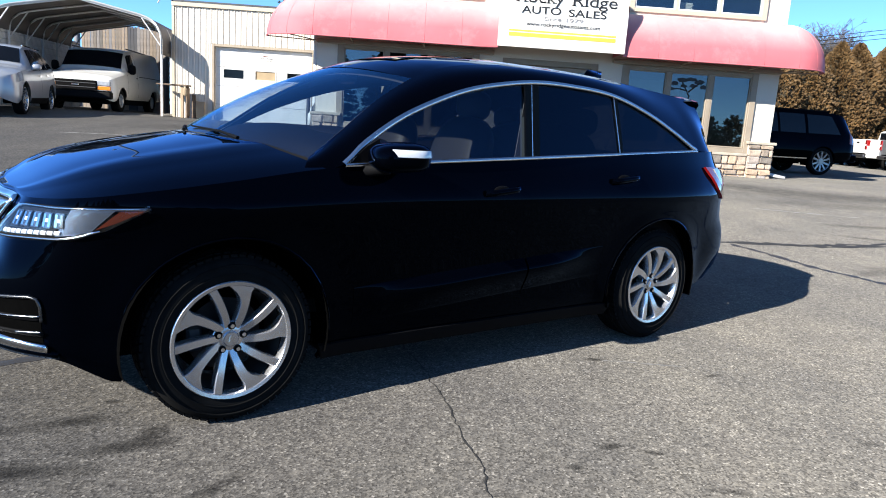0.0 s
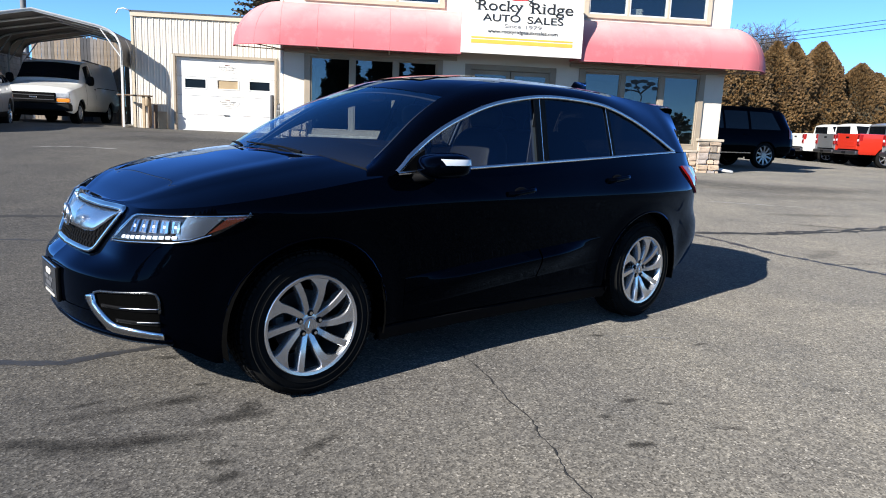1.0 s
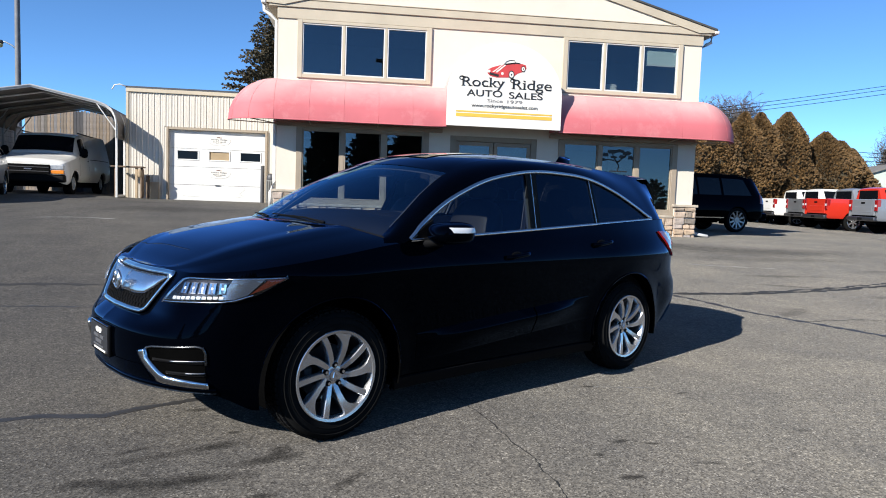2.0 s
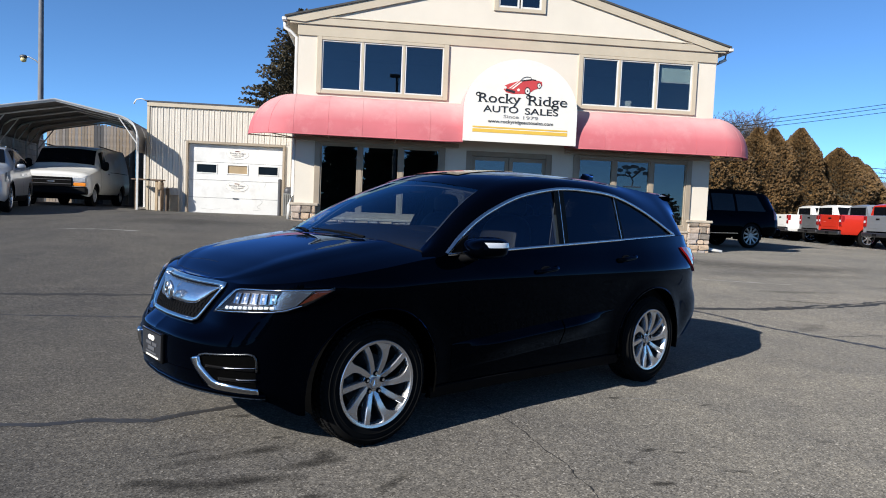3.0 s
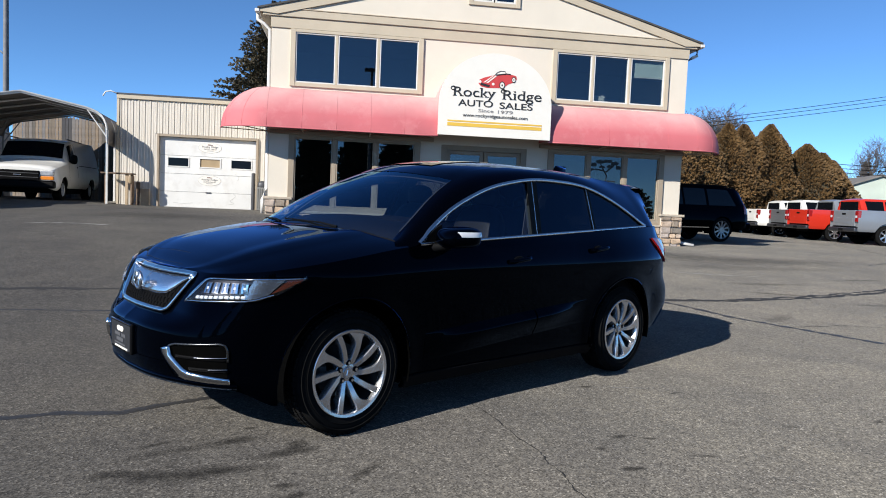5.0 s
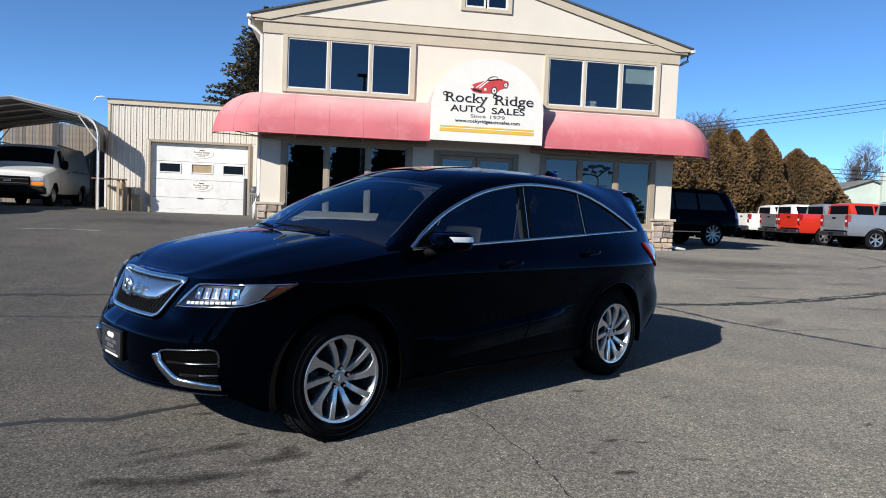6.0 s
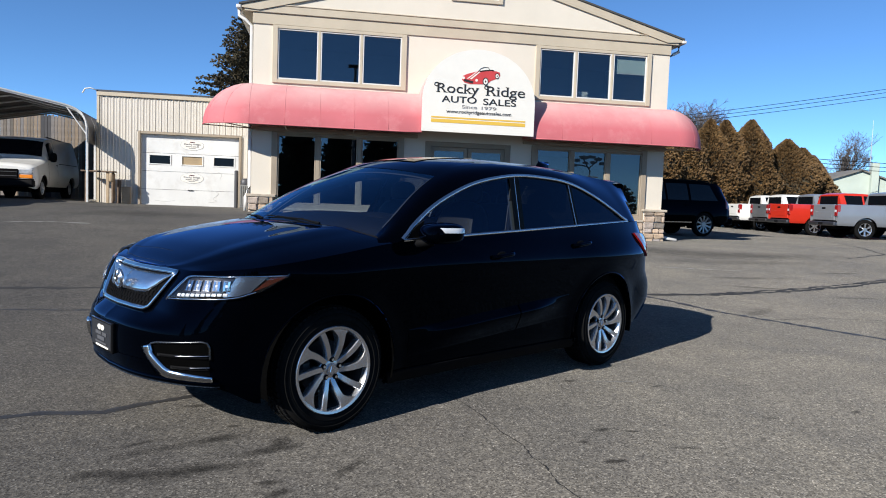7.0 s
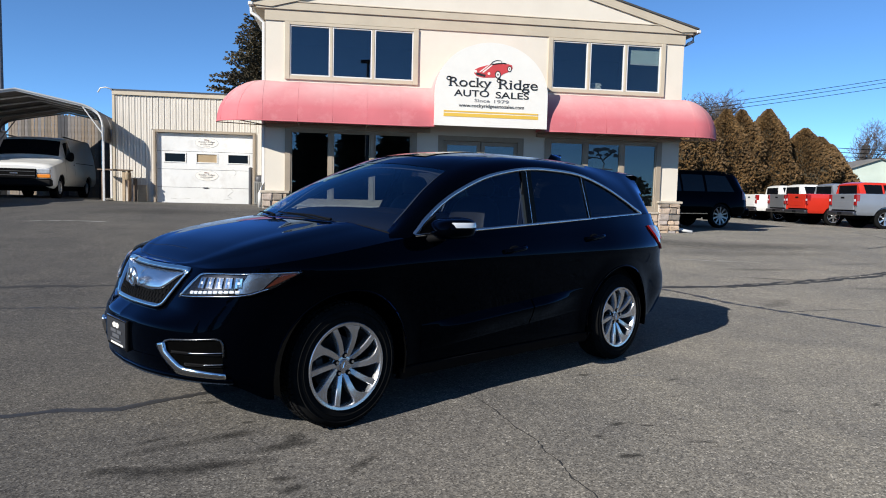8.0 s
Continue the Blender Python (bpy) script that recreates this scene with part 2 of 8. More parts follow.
M = dict(
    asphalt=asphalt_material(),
    tar=surf("tar", (0.035, 0.033, 0.032), 0.6, vary=0.3, scale=6, fine=90, bump=0.4, ws=True),
    stucco=surf("stucco", (0.614, 0.551, 0.457), 0.9, vary=0.05, scale=0.8, fine=45, bump=0.35, depth=0.006, ws=True),
    trim=surf("painted_trim", (0.455, 0.385, 0.285), 0.6, vary=0.07, scale=1.5, fine=70, bump=0.1, ws=True),
    # browner than painted_trim; the shade under the awning is put into it too
    shaded_brown_trim=surf("shaded_brown_trim", (0.291, 0.236, 0.173), 0.65, vary=0.12, scale=2.0, fine=70, bump=0.12, ws=True),
    # near-black without gloss: wheel housings, back plates and fog recesses
    flat_black=surf("wheel_arch_black", (0.002, 0.002, 0.002), 1.0, vary=0.3, spec=0.0, bump=0.1),
    sash=surf("window_sash", (0.614, 0.591, 0.551), 0.45, vary=0.05, bump=0.04),
    awning=surf("awning_cloth", (0.482, 0.120, 0.133), 0.75, vary=0.10, scale=0.7, fine=160, bump=0.12, depth=0.001, dirt=(0.52, 0.185, 0.19), ws=True),
    siding=surf("metal_siding", (0.551, 0.504, 0.433), 0.5, vary=0.06, scale=1.2, fine=40, bump=0.05, ws=True),
    white_door=surf("white_enamel", (0.630, 0.622, 0.598), 0.4, vary=0.06, scale=1.2, fine=30, bump=0.06, ws=True, dirt=(0.52, 0.50, 0.47)),
    sign=surf("sign_board", (0.690, 0.655, 0.590), 0.4, vary=0.03, bump=0.0),
    black_ink=surf("black_ink", (0.015, 0.015, 0.016), 0.5, bump=0),
    grey_ink=surf("grey_ink", (0.22, 0.21, 0.21), 0.5, bump=0),
    maroon_ink=surf("maroon_ink", (0.10, 0.02, 0.02), 0.5, bump=0),
    gold_ink=surf("gold_ink", (0.630, 0.394, 0.055), 0.5, vary=0.05, bump=0),
    red_ink=surf("red_ink", (0.488, 0.047, 0.047), 0.5, vary=0.08, bump=0),
    blind=surf("blind_cloth", (0.551, 0.630, 0.583), 0.8, vary=0.08, bump=0.1),
    stone=surf("field_stone", (0.500, 0.425, 0.350), 0.9, vary=0.35, scale=7, fine=50, bump=0.6, depth=0.01, each=0.6),
    mortar=surf("mortar", (0.488, 0.449, 0.394), 0.95, vary=0.15, fine=80, bump=0.5, ws=True),
    stone_cap=surf("stone_cap", (0.409, 0.346, 0.268), 0.85, vary=0.2, scale=5, bump=0.4),
    shingle=surf("shingles", (0.06, 0.058, 0.056), 0.9, vary=0.3, scale=4, fine=50, bump=0.5, ws=True),
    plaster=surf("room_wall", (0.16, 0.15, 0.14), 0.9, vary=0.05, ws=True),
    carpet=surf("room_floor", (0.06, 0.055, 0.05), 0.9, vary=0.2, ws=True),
    pane=glass("window_pane", (0.50, 0.56, 0.58), (0.78, 0.85, 0.92), ior=1.85),
    rubber=surf("rubber", (0.009, 0.009, 0.009), 0.85, spec=0.03, vary=0.25, scale=9, fine=120, bump=0.2),
    plastic=surf("black_plastic", (0.004, 0.004, 0.0045), 0.65, spec=0.05, vary=0.15, fine=200, bump=0.15, depth=0.0005),
    chrome=surf("chrome", (0.78, 0.79, 0.80), 0.10, metal=1.0, vary=0.03, bump=0.0),
    satin=surf("satin_metal", (0.60, 0.61, 0.63), 0.24, metal=1.0, vary=0.04, bump=0.0),
    alloy=surf("wheel_alloy", (0.54, 0.54, 0.55), 0.23, metal=0.85, vary=0.05, fine=90, bump=0.02),
    steel=surf("galvanised_steel", (0.55, 0.56, 0.57), 0.42, metal=0.7, vary=0.12, fine=40, bump=0.05),
    white_steel=surf("white_steel", (0.583, 0.583, 0.567), 0.45, vary=0.08, bump=0.05),
    dark_steel=surf("dark_steel", (0.06, 0.06, 0.065), 0.5, metal=0.3, vary=0.15),
    fence=surf("grey_boards", (0.197, 0.177, 0.154), 0.9, vary=0.25, scale=5, fine=70, bump=0.5, depth=0.004, each=0.6),
    wood=surf("worn_wood", (0.173, 0.118, 0.079), 0.8, vary=0.3, scale=5, fine=60, bump=0.4),
)

paler_top(M["awning"], 3.3, 4.1, (0.58, 0.40, 0.37), 0.85)

# ---- building blocks ----
def mesh_of(bm, name, material, smooth=False, sharp=None):
    me = bpy.data.meshes.new(name)
    bm.normal_update()
    bm.to_mesh(me)
    bm.free()
    for mt in material if isinstance(material, (list, tuple)) else [material]:
        me.materials.append(mt)
    if smooth:
        me.polygons.foreach_set("use_smooth", [True] * len(me.polygons))
        if sharp:
            me.set_sharp_from_angle(angle=radians(sharp))
    return me


def part(name, bm, material, parent=None, label="", smooth=False, sharp=None, at=None):
    """Links a bmesh as one mesh object under a thing or a part."""
    ob = new(name, bm if isinstance(bm, bpy.types.Mesh) else mesh_of(bm, name, material, smooth, sharp))
    if parent:
        ob.parent = parent
    if at is not None:
        ob.matrix_basis = at
    if label:
        ob["label"] = label
    return ob


def thing(name, label, category, at=None, group="", kind=""):
    ob = new(name)
    ob.empty_display_size = 0.2
    if at is not None:
        ob.matrix_basis = at
    return tagged(ob, label, category, group, kind)


def box(bm, x0, y0, z0, x1, y1, z1, bevel=0.0, seg=1, m=None):
    """Adds a box, with bevelled edges where asked."""
    r = bmesh.ops.create_cube(bm, size=1.0, matrix=Matrix.Translation(((x0 + x1) / 2, (y0 + y1) / 2, (z0 + z1) / 2)) @ Matrix.Diagonal((abs(x1 - x0), abs(y1 - y0), abs(z1 - z0), 1)))
    vs = r["verts"]
    if bevel:
        es = list({e for v in vs for e in v.link_edges})
        out = bmesh.ops.bevel(bm, geom=es, offset=bevel, segments=seg, affect="EDGES", profile=0.5, clamp_overlap=True)
        vs = list({v for f in out["faces"] for v in f.verts} | {v for v in vs if v.is_valid})
    if m is not None:
        bmesh.ops.transform(bm, matrix=m, verts=[v for v in vs if v.is_valid])
    return bm


def boxed(*a, **k):
    return box(bmesh.new(), *a, **k)


def rod(bm, p, q, r, r2=None, seg=10, caps=True):
    """Adds a round bar from p to q."""
    p, q = Vector(p), Vector(q)
    d = q - p
    m = Matrix.Translation((p + q) / 2) @ d.to_track_quat("Z", "Y").to_matrix().to_4x4()
    bmesh.ops.create_cone(bm, cap_ends=caps, segments=seg, radius1=r, radius2=r if r2 is None else r2, depth=d.length, matrix=m)
    return bm


def tube(bm, pts, r, seg=8):
    """Adds a bent round bar through the points."""
    pts = [Vector(p) for p in pts]
    rings = []
    for i, p in enumerate(pts):
        d = (pts[min(i + 1, len(pts) - 1)] - pts[max(i - 1, 0)]).normalized()
        s = d.cross(Vector((0, 0, 1))) if abs(d.z) < 0.95 else d.cross(Vector((1, 0, 0)))
        s.normalize()
        t = s.cross(d)
        rr = r[i] if isinstance(r, (list, tuple)) else r
        rings.append([bm.verts.new(p + (s * math.cos(k * 2 * math.pi / seg) + t * math.sin(k * 2 * math.pi / seg)) * rr) for k in range(seg)])
    for a_, b_ in zip(rings, rings[1:]):
        for k in range(seg):
            bm.faces.new((a_[k], a_[(k + 1) % seg], b_[(k + 1) % seg], b_[k]))
    bm.faces.new(rings[0][::-1])
    bm.faces.new(rings[-1])
    return bm


def grid(bm, rows, close=False, flip=False):
    """Adds a sheet through rows of points; returns its rows of vertices."""
    vs = [[bm.verts.new(p) for p in row] for row in rows]
    n = len(vs[0])
    for a_, b_ in zip(vs, vs[1:]):
        for k in range(n if close else n - 1):
            q = (a_[k], a_[(k + 1) % n], b_[(k + 1) % n], b_[k])
            bm.faces.new(q[::-1] if flip else q)
    return vs


def prism(bm, outline, depth, m=None):
    """Adds a plate: an outline in x, z, standing from y = 0 back to y = depth."""
    front = [bm.verts.new((x, 0, z)) for x, z in outline]
    back = [bm.verts.new((x, depth, z)) for x, z in outline]
    bm.faces.new(front)
    bm.faces.new(back[::-1])
    n = len(outline)
    for i in range(n):
        bm.faces.new((front[i], back[i], back[(i + 1) % n], front[(i + 1) % n]))
    bmesh.ops.recalc_face_normals(bm, faces=bm.faces[:])
    if m is not None:
        bmesh.ops.transform(bm, matrix=m, verts=front + back)
    return bm


def spl(xs, ys, x):
    """A smooth curve through the points, at x (or at each of x)."""
    xs, ys, x = np.asarray(xs, float), np.asarray(ys, float), np.asarray(x, float)
    d = np.diff(ys, axis=0) / (np.diff(xs)[:, None] if ys.ndim > 1 else np.diff(xs))
    s = np.zeros_like(ys)
    s[1:-1] = (d[:-1] + d[1:]) / 2
    if ys.ndim == 1:
        s[1:-1][d[:-1] * d[1:] <= 0] = 0
    s[0], s[-1] = d[0], d[-1]
    i = np.clip(np.searchsorted(xs, x) - 1, 0, len(xs) - 2)
    h = xs[i + 1] - xs[i]
    t = np.clip((x - xs[i]) / h, 0, 1)
    if ys.ndim > 1:
        h, t = h[..., None], t[..., None]
    return (2 * t**3 - 3 * t**2 + 1) * ys[i] + (t**3 - 2 * t**2 + t) * h * s[i] + (-2 * t**3 + 3 * t**2) * ys[i + 1] + (t**3 - t**2) * h * s[i + 1]


def smooth01(v):
    v = min(1.0, max(0.0, v))
    return v * v * (3 - 2 * v)


def height(x, y):
    """The lot's rise from the parked car towards the buildings."""
    side = 0.42 + (0.88 - 0.42) * (1 - smooth01((x + 2.5) / 11.0)) + 0.06 * smooth01((-6.0 - x) / 3.0)
    return smooth01((y - 2.5) / (12.5 + 3.5 * smooth01((-5.0 - x) / 4.0))) * side

# ---- ground ----
def axis_steps(near_lo, near_hi, step, far):
    mid = list(np.arange(near_lo, near_hi + step / 2, step))
    out = [near_hi * 1.0]
    tail, s = [], step
    v = near_hi
    while v < far:
        s *= 1.35
        v += s
        tail.append(min(v, far))
    head, s = [], step
    v = near_lo
    while v > -far:
        s *= 1.35
        v -= s
        head.append(max(v, -far))
    return head[::-1] + mid + tail


def build_ground():
    bm = bmesh.new()
    xs, ys = axis_steps(-14, 26, 1.0, 900), axis_steps(-6, 30, 0.5, 900)
    grid(bm, [[(x, y, height(x, y)) for x in xs] for y in ys])
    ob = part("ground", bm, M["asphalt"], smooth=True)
    tagged(ob, "worn grey asphalt of a car lot, cracked and stained", "asphalt", kind="structure")


build_ground()


# ---- showroom building ----
FY = 14.5                                  # the front wall
BX0, BX1, BACK = -2.0, 9.37, 26.0


def wall_with_holes(x0, x1, z0, z1, y, thick, holes):
    """An upright wall along x with rectangular openings (x0, z0, x1, z1) cut through it."""
    bm = bmesh.new()
    xs = sorted({x0, x1, *[h[0] for h in holes], *[h[2] for h in holes]})
    zs = sorted({z0, z1, *[h[1] for h in holes], *[h[3] for h in holes]})
    inside = lambda x, z: any(h[0] < x < h[2] and h[1] < z < h[3] for h in holes)
    solid = {(i, k): not inside((xs[i] + xs[i + 1]) / 2, (zs[k] + zs[k + 1]) / 2) for i in range(len(xs) - 1) for k in range(len(zs) - 1)}
    cache = {}

    def v(x, yy, z):
        key = (x, yy, z)
        if key not in cache:
            cache[key] = bm.verts.new(key)
        return cache[key]
    for (i, k), ok in solid.items():
        if not ok:
            continue
        a_, b_, c_, d_ = xs[i], xs[i + 1], zs[k], zs[k + 1]
        bm.faces.new((v(a_, y, c_), v(b_, y, c_), v(b_, y, d_), v(a_, y, d_)))
        bm.faces.new((v(a_, y + thick, c_), v(a_, y + thick, d_), v(b_, y + thick, d_), v(b_, y + thick, c_)))
        for di, dk, p, q in ((-1, 0, (a_, d_), (a_, c_)), (1, 0, (b_, c_), (b_, d_)), (0, -1, (a_, c_), (b_, c_)), (0, 1, (b_, d_), (a_, d_))):
            if not solid.get((i + di, k + dk), False):
                bm.faces.new((v(p[0], y, p[1]), v(p[0], y + thick, p[1]), v(q[0], y + thick, q[1]), v(q[0], y, q[1])))
    bmesh.ops.recalc_face_normals(bm, faces=bm.faces[:])
    return bm


def frame_ring(x0, z0, x1, z1, y0, y1, wl, wr, wb, wt, bevel=0.006):
    bm = bmesh.new()
    box(bm, x0, y0, z0, x0 + wl, y1, z1, bevel)
    box(bm, x1 - wr, y0, z0, x1, y1, z1, bevel)
    box(bm, x0 + wl, y0 + 0.003, z1 - wt, x1 - wr, y1, z1, bevel)
    box(bm, x0 + wl, y0 + 0.003, z0, x1 - wr, y1, z0 + wb, bevel)
    return bm


def triple_window(parent, x0, z0, x1, z1, trim=0.14, mull=0.07, sill=True, n=3, label="", sash="sash", case="trim"):
    """A framed window unit of n lights in the front wall: casing, sashes, panes, sill."""
    win = part("window", frame_ring(x0, z0, x1, z1, FY - 0.05, FY + 0.12, trim, trim, trim * 0.75, trim * 0.6), M[case], parent, label)
    a_, b_ = x0 + trim, x1 - trim
    c_, d_ = z0 + trim * 0.75, z1 - trim * 0.6
    w = (b_ - a_ - mull * (n - 1)) / n
    for i in range(n):
        l = a_ + i * (w + mull)
        part("sash", frame_ring(l + 0.002, c_ + 0.002, l + w - 0.002, d_ - 0.002, FY - 0.028, FY + 0.06, 0.032, 0.032, 0.036, 0.032, 0.005), M[sash], win)
        part("pane", boxed(l + 0.028, FY + 0.01, c_ + 0.032, l + w - 0.028, FY + 0.022, d_ - 0.028), M["pane"], win).visible_shadow = False
        if i:
            part("mullion", boxed(l - mull, FY - 0.036, c_, l, FY + 0.1, d_, 0.006), M[case], win)
    if sill:
        part("sill", boxed(x0 - 0.04, FY - 0.11, z0 - 0.05, x1 + 0.04, FY + 0.1, z0 - 0.002, 0.012), M[case], win)
    return win


def build_showroom():
    b = thing("showroom_building", "cream stucco two-storey car showroom with tan trim and gabled front", "building", kind="structure")
    lower = [(-1.5, 1.0, 1.93, 2.98), (2.5, 0.3, 4.86, 2.92), (5.45, 1.0, 8.84, 2.95)]
    upper = [(-1.52, 4.2, 1.92, 5.65), (5.45, 4.2, 8.82, 5.65)]
    part("front_wall", wall_with_holes(BX0, BX1, -0.3, 5.90, FY, 0.25, lower + upper), M["stucco"], b)
    bm = bmesh.new()
    box(bm, BX0, FY + 0.25, -0.3, BX0 + 0.25, BACK, 5.90)
    part("side_wall", bm, M["stucco"], b)
    part("side_wall", boxed(BX1 - 0.25, FY + 0.25, -0.3, BX1, BACK, 5.90), M["stucco"], b)
    part("rear_wall", boxed(BX0 + 0.25, BACK - 0.25, -0.3, BX1 - 0.25, BACK, 5.90), M["stucco"], b)
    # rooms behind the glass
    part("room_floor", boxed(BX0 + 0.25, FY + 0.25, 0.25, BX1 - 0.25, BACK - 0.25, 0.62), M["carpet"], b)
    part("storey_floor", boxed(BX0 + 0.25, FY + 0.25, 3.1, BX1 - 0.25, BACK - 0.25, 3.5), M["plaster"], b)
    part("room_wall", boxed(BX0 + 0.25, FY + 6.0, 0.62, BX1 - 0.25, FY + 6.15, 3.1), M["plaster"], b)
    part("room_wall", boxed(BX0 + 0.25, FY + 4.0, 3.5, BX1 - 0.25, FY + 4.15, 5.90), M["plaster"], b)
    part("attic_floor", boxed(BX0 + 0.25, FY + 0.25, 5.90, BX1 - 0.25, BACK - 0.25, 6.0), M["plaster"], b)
    # windows and doors
    for h in lower[:1] + lower[2:]:
        triple_window(b, h[0], h[1], h[2], h[3], trim=0.15, mull=0.10, label="three-light shop window in brown casing", sash="shaded_brown_trim", case="shaded_brown_trim")
    for h in upper:
        triple_window(b, h[0], h[1], h[2], h[3], trim=0.13, mull=0.06, sill=False, label="three-light upper window in tan casing with white sashes")
    entry = part("entrance_door", frame_ring(2.5, 0.3, 4.86, 2.92, FY + 0.02, FY + 0.2, 0.16, 0.16, 0.05, 0.13), M["shaded_brown_trim"], b, "glazed double door in brown frame")
    for l, r in ((2.66, 3.67), (3.69, 4.70)):
        leaf = part("door_leaf", frame_ring(l, 0.36, r, 2.78, FY + 0.06, FY + 0.11, 0.1, 0.1, 0.2, 0.1), M["shaded_brown_trim"], entry)
        part("pane", boxed(l + 0.09, FY + 0.08, 0.55, r - 0.09, FY + 0.09, 2.69), M["pane"], entry).visible_shadow = False
    blind = thing("window_blind", "pale green blind half drawn in an upper window", "blind")
    part("slats", boxed(7.80, FY + 0.07, 5.09, 8.66, FY + 0.09, 5.50), M["blind"], blind)
    part("bottom_rail", boxed(7.80, FY + 0.065, 5.06, 8.66, FY + 0.095, 5.088), M["sash"], blind)
    part("head_rail", boxed(7.80, FY + 0.065, 5.502, 8.66, FY + 0.095, 5.54), M["sash"], blind)
    stack = thing("paper_stack", "stack of white papers on an upper window sill", "papers")
    for i in range(5):
        part("sheet", boxed(6.72 + 0.015 * (i % 2), FY + 0.14, 4.36 + i * 0.032, 7.06 - 0.02 * (i % 3), FY + 0.36, 4.388 + i * 0.032, 0.004), M["sign"], stack)
    part("tray", boxed(6.68, FY + 0.12, 4.30, 7.10, FY + 0.38, 4.358, 0.006), M["dark_steel"], stack)
    part("shelf", boxed(5.58, FY + 0.25, 4.26, 8.70, FY + 0.42, 4.298, 0.006), M["sash"], b)
    # dark tree decal on a shop window
    decal = thing("window_decal", "black tree-shaped decal on the shop window pane", "decal")
    rng = random.Random(8)
    for dx, dz, rx, rz in ((-0.34, 0.42, 0.10, 0.05), (-0.16, 0.50, 0.13, 0.055), (0.06, 0.53, 0.13, 0.05), (0.26, 0.47, 0.12, 0.055), (0.38, 0.36, 0.08, 0.05), (-0.40, 0.28, 0.07, 0.04), (0.14, 0.38, 0.10, 0.04), (-0.10, 0.36, 0.09, 0.035)):
        pts = [(7.13 + dx + rx * rng.uniform(0.75, 1.2) * math.cos(t), 2.18 + dz + rz * rng.uniform(0.7, 1.25) * math.sin(t)) for t in np.linspace(0, 2 * math.pi, 19)[:-1]]
        part("leaf_cluster", prism(bmesh.new(), pts[::-1], 0.004, Matrix.Translation((0, FY + 0.003, 0))), M["black_ink"], decal)
    for bend in ([(0.02, 0.0), (0.05, 0.14), (-0.03, 0.26), (-0.16, 0.48)], [(0.0, 0.22), (0.14, 0.34), (0.28, 0.46)], [(-0.02, 0.26), (-0.20, 0.30), (-0.38, 0.30)]):
        part("stem", tube(bmesh.new(), [(7.13 + px, FY + 0.004, 2.17 + pz) for px, pz in bend], 0.018, 5), M["black_ink"], decal)
    part("line", boxed(6.92, FY + 0.0, 2.14, 7.42, FY + 0.008, 2.17), M["black_ink"], decal)
    # bands of trim under the gable
    part("frieze", boxed(BX0 - 0.02, FY - 0.035, 5.655, BX1 + 0.02, FY - 0.002, 5.928, 0.006), M["trim"], b)
    part("cornice", boxed(BX0 - 0.22, FY - 0.075, 5.93, BX1 + 0.22, FY - 0.002, 6.122, 0.012), M["trim"], b)
    part("cornice_cap", boxed(BX0 - 0.22, FY - 0.092, 6.122, BX1 + 0.22, FY - 0.002, 6.15, 0.006), M["trim"], b)
    # gable
    cx, rise = (BX0 + BX1) / 2, 0.268
    half = BX1 + 0.245 - cx
    zt = 6.095
    bm = bmesh.new()
    hole = (3.06, 6.62, 4.46, 7.27)
    # gable wall as strips round the small window
    def top(x):
        return zt + (half - abs(x - cx)) * rise - 0.1
    for l, r in ((BX0, hole[0]), (hole[2], BX1)):
        prism(bm, [(l, 6.0), (r, 6.0), (r, top(r)), (l, top(l))], 0.2, Matrix.Translation((0, FY - 0.055, 0)))
    prism(bm, [(hole[0], 6.0), (hole[2], 6.0), (hole[2], hole[1]), (hole[0], hole[1])], 0.2, Matrix.Translation((0, FY - 0.055, 0)))
    prism(bm, [(hole[0], hole[3]), (hole[2], hole[3]), (hole[2], top(hole[2])), (cx, top(cx)), (hole[0], top(hole[0]))], 0.2, Matrix.Translation((0, FY - 0.055, 0)))
    part("gable_wall", bm, M["stucco"], b)
    gwin = part("gable_window", frame_ring(hole[0], hole[1], hole[2], hole[3], FY - 0.10, FY + 0.10, 0.12, 0.12, 0.1, 0.1), M["trim"], b)
    for l, r in ((3.18, 3.74), (3.78, 4.34)):
        part("sash", frame_ring(l, hole[1] + 0.1, r, hole[3] - 0.1, FY - 0.08, FY + 0.02, 0.045, 0.045, 0.05, 0.045), M["sash"], gwin)
        part("pane", boxed(l + 0.04, FY - 0.03, hole[1] + 0.14, r - 0.04, FY - 0.02, hole[3] - 0.14), M["pane"], gwin)
    for s in (-1, 1):
        ex = cx + s * (half + 0.06)
        rk = [(cx, zt + half * rise), (ex, zt - 0.06 * rise), (ex, zt - 0.06 * rise - 0.07), (ex - s * 0.45, zt + 0.39 * rise - 0.22), (cx, zt + half * rise - 0.22)]
        part("rake_board", prism(bmesh.new(), rk if s > 0 else rk[::-1], 0.05, Matrix.Translation((0, FY - 0.108, 0))), M["trim"], b)
        sl = [(cx, zt + half * rise + 0.002), (ex + s * 0.05, zt - 0.11 * rise + 0.002), (ex + s * 0.05, zt - 0.11 * rise + 0.05), (cx, zt + half * rise + 0.05)]
        part("roof", prism(bmesh.new(), sl if s > 0 else sl[::-1], BACK - FY + 0.8, Matrix.Translation((0, FY - 0.14, 0))), M["shingle"], b, "dark shingle roof")
        sf = [(cx + s * (BX1 - cx), zt - 0.10), (ex, zt - 0.10), (ex, zt - 0.06), (cx + s * (BX1 - cx), zt - 0.06)]
        part("soffit", prism(bmesh.new(), sf if s > 0 else sf[::-1], BACK - FY, Matrix.Translation((0, FY, 0))), M["trim"], b)
        # gutter and downspout along each side eave
        bm = bmesh.new()
        gx = BX0 - 0.36 if s < 0 else BX1 + 0.36
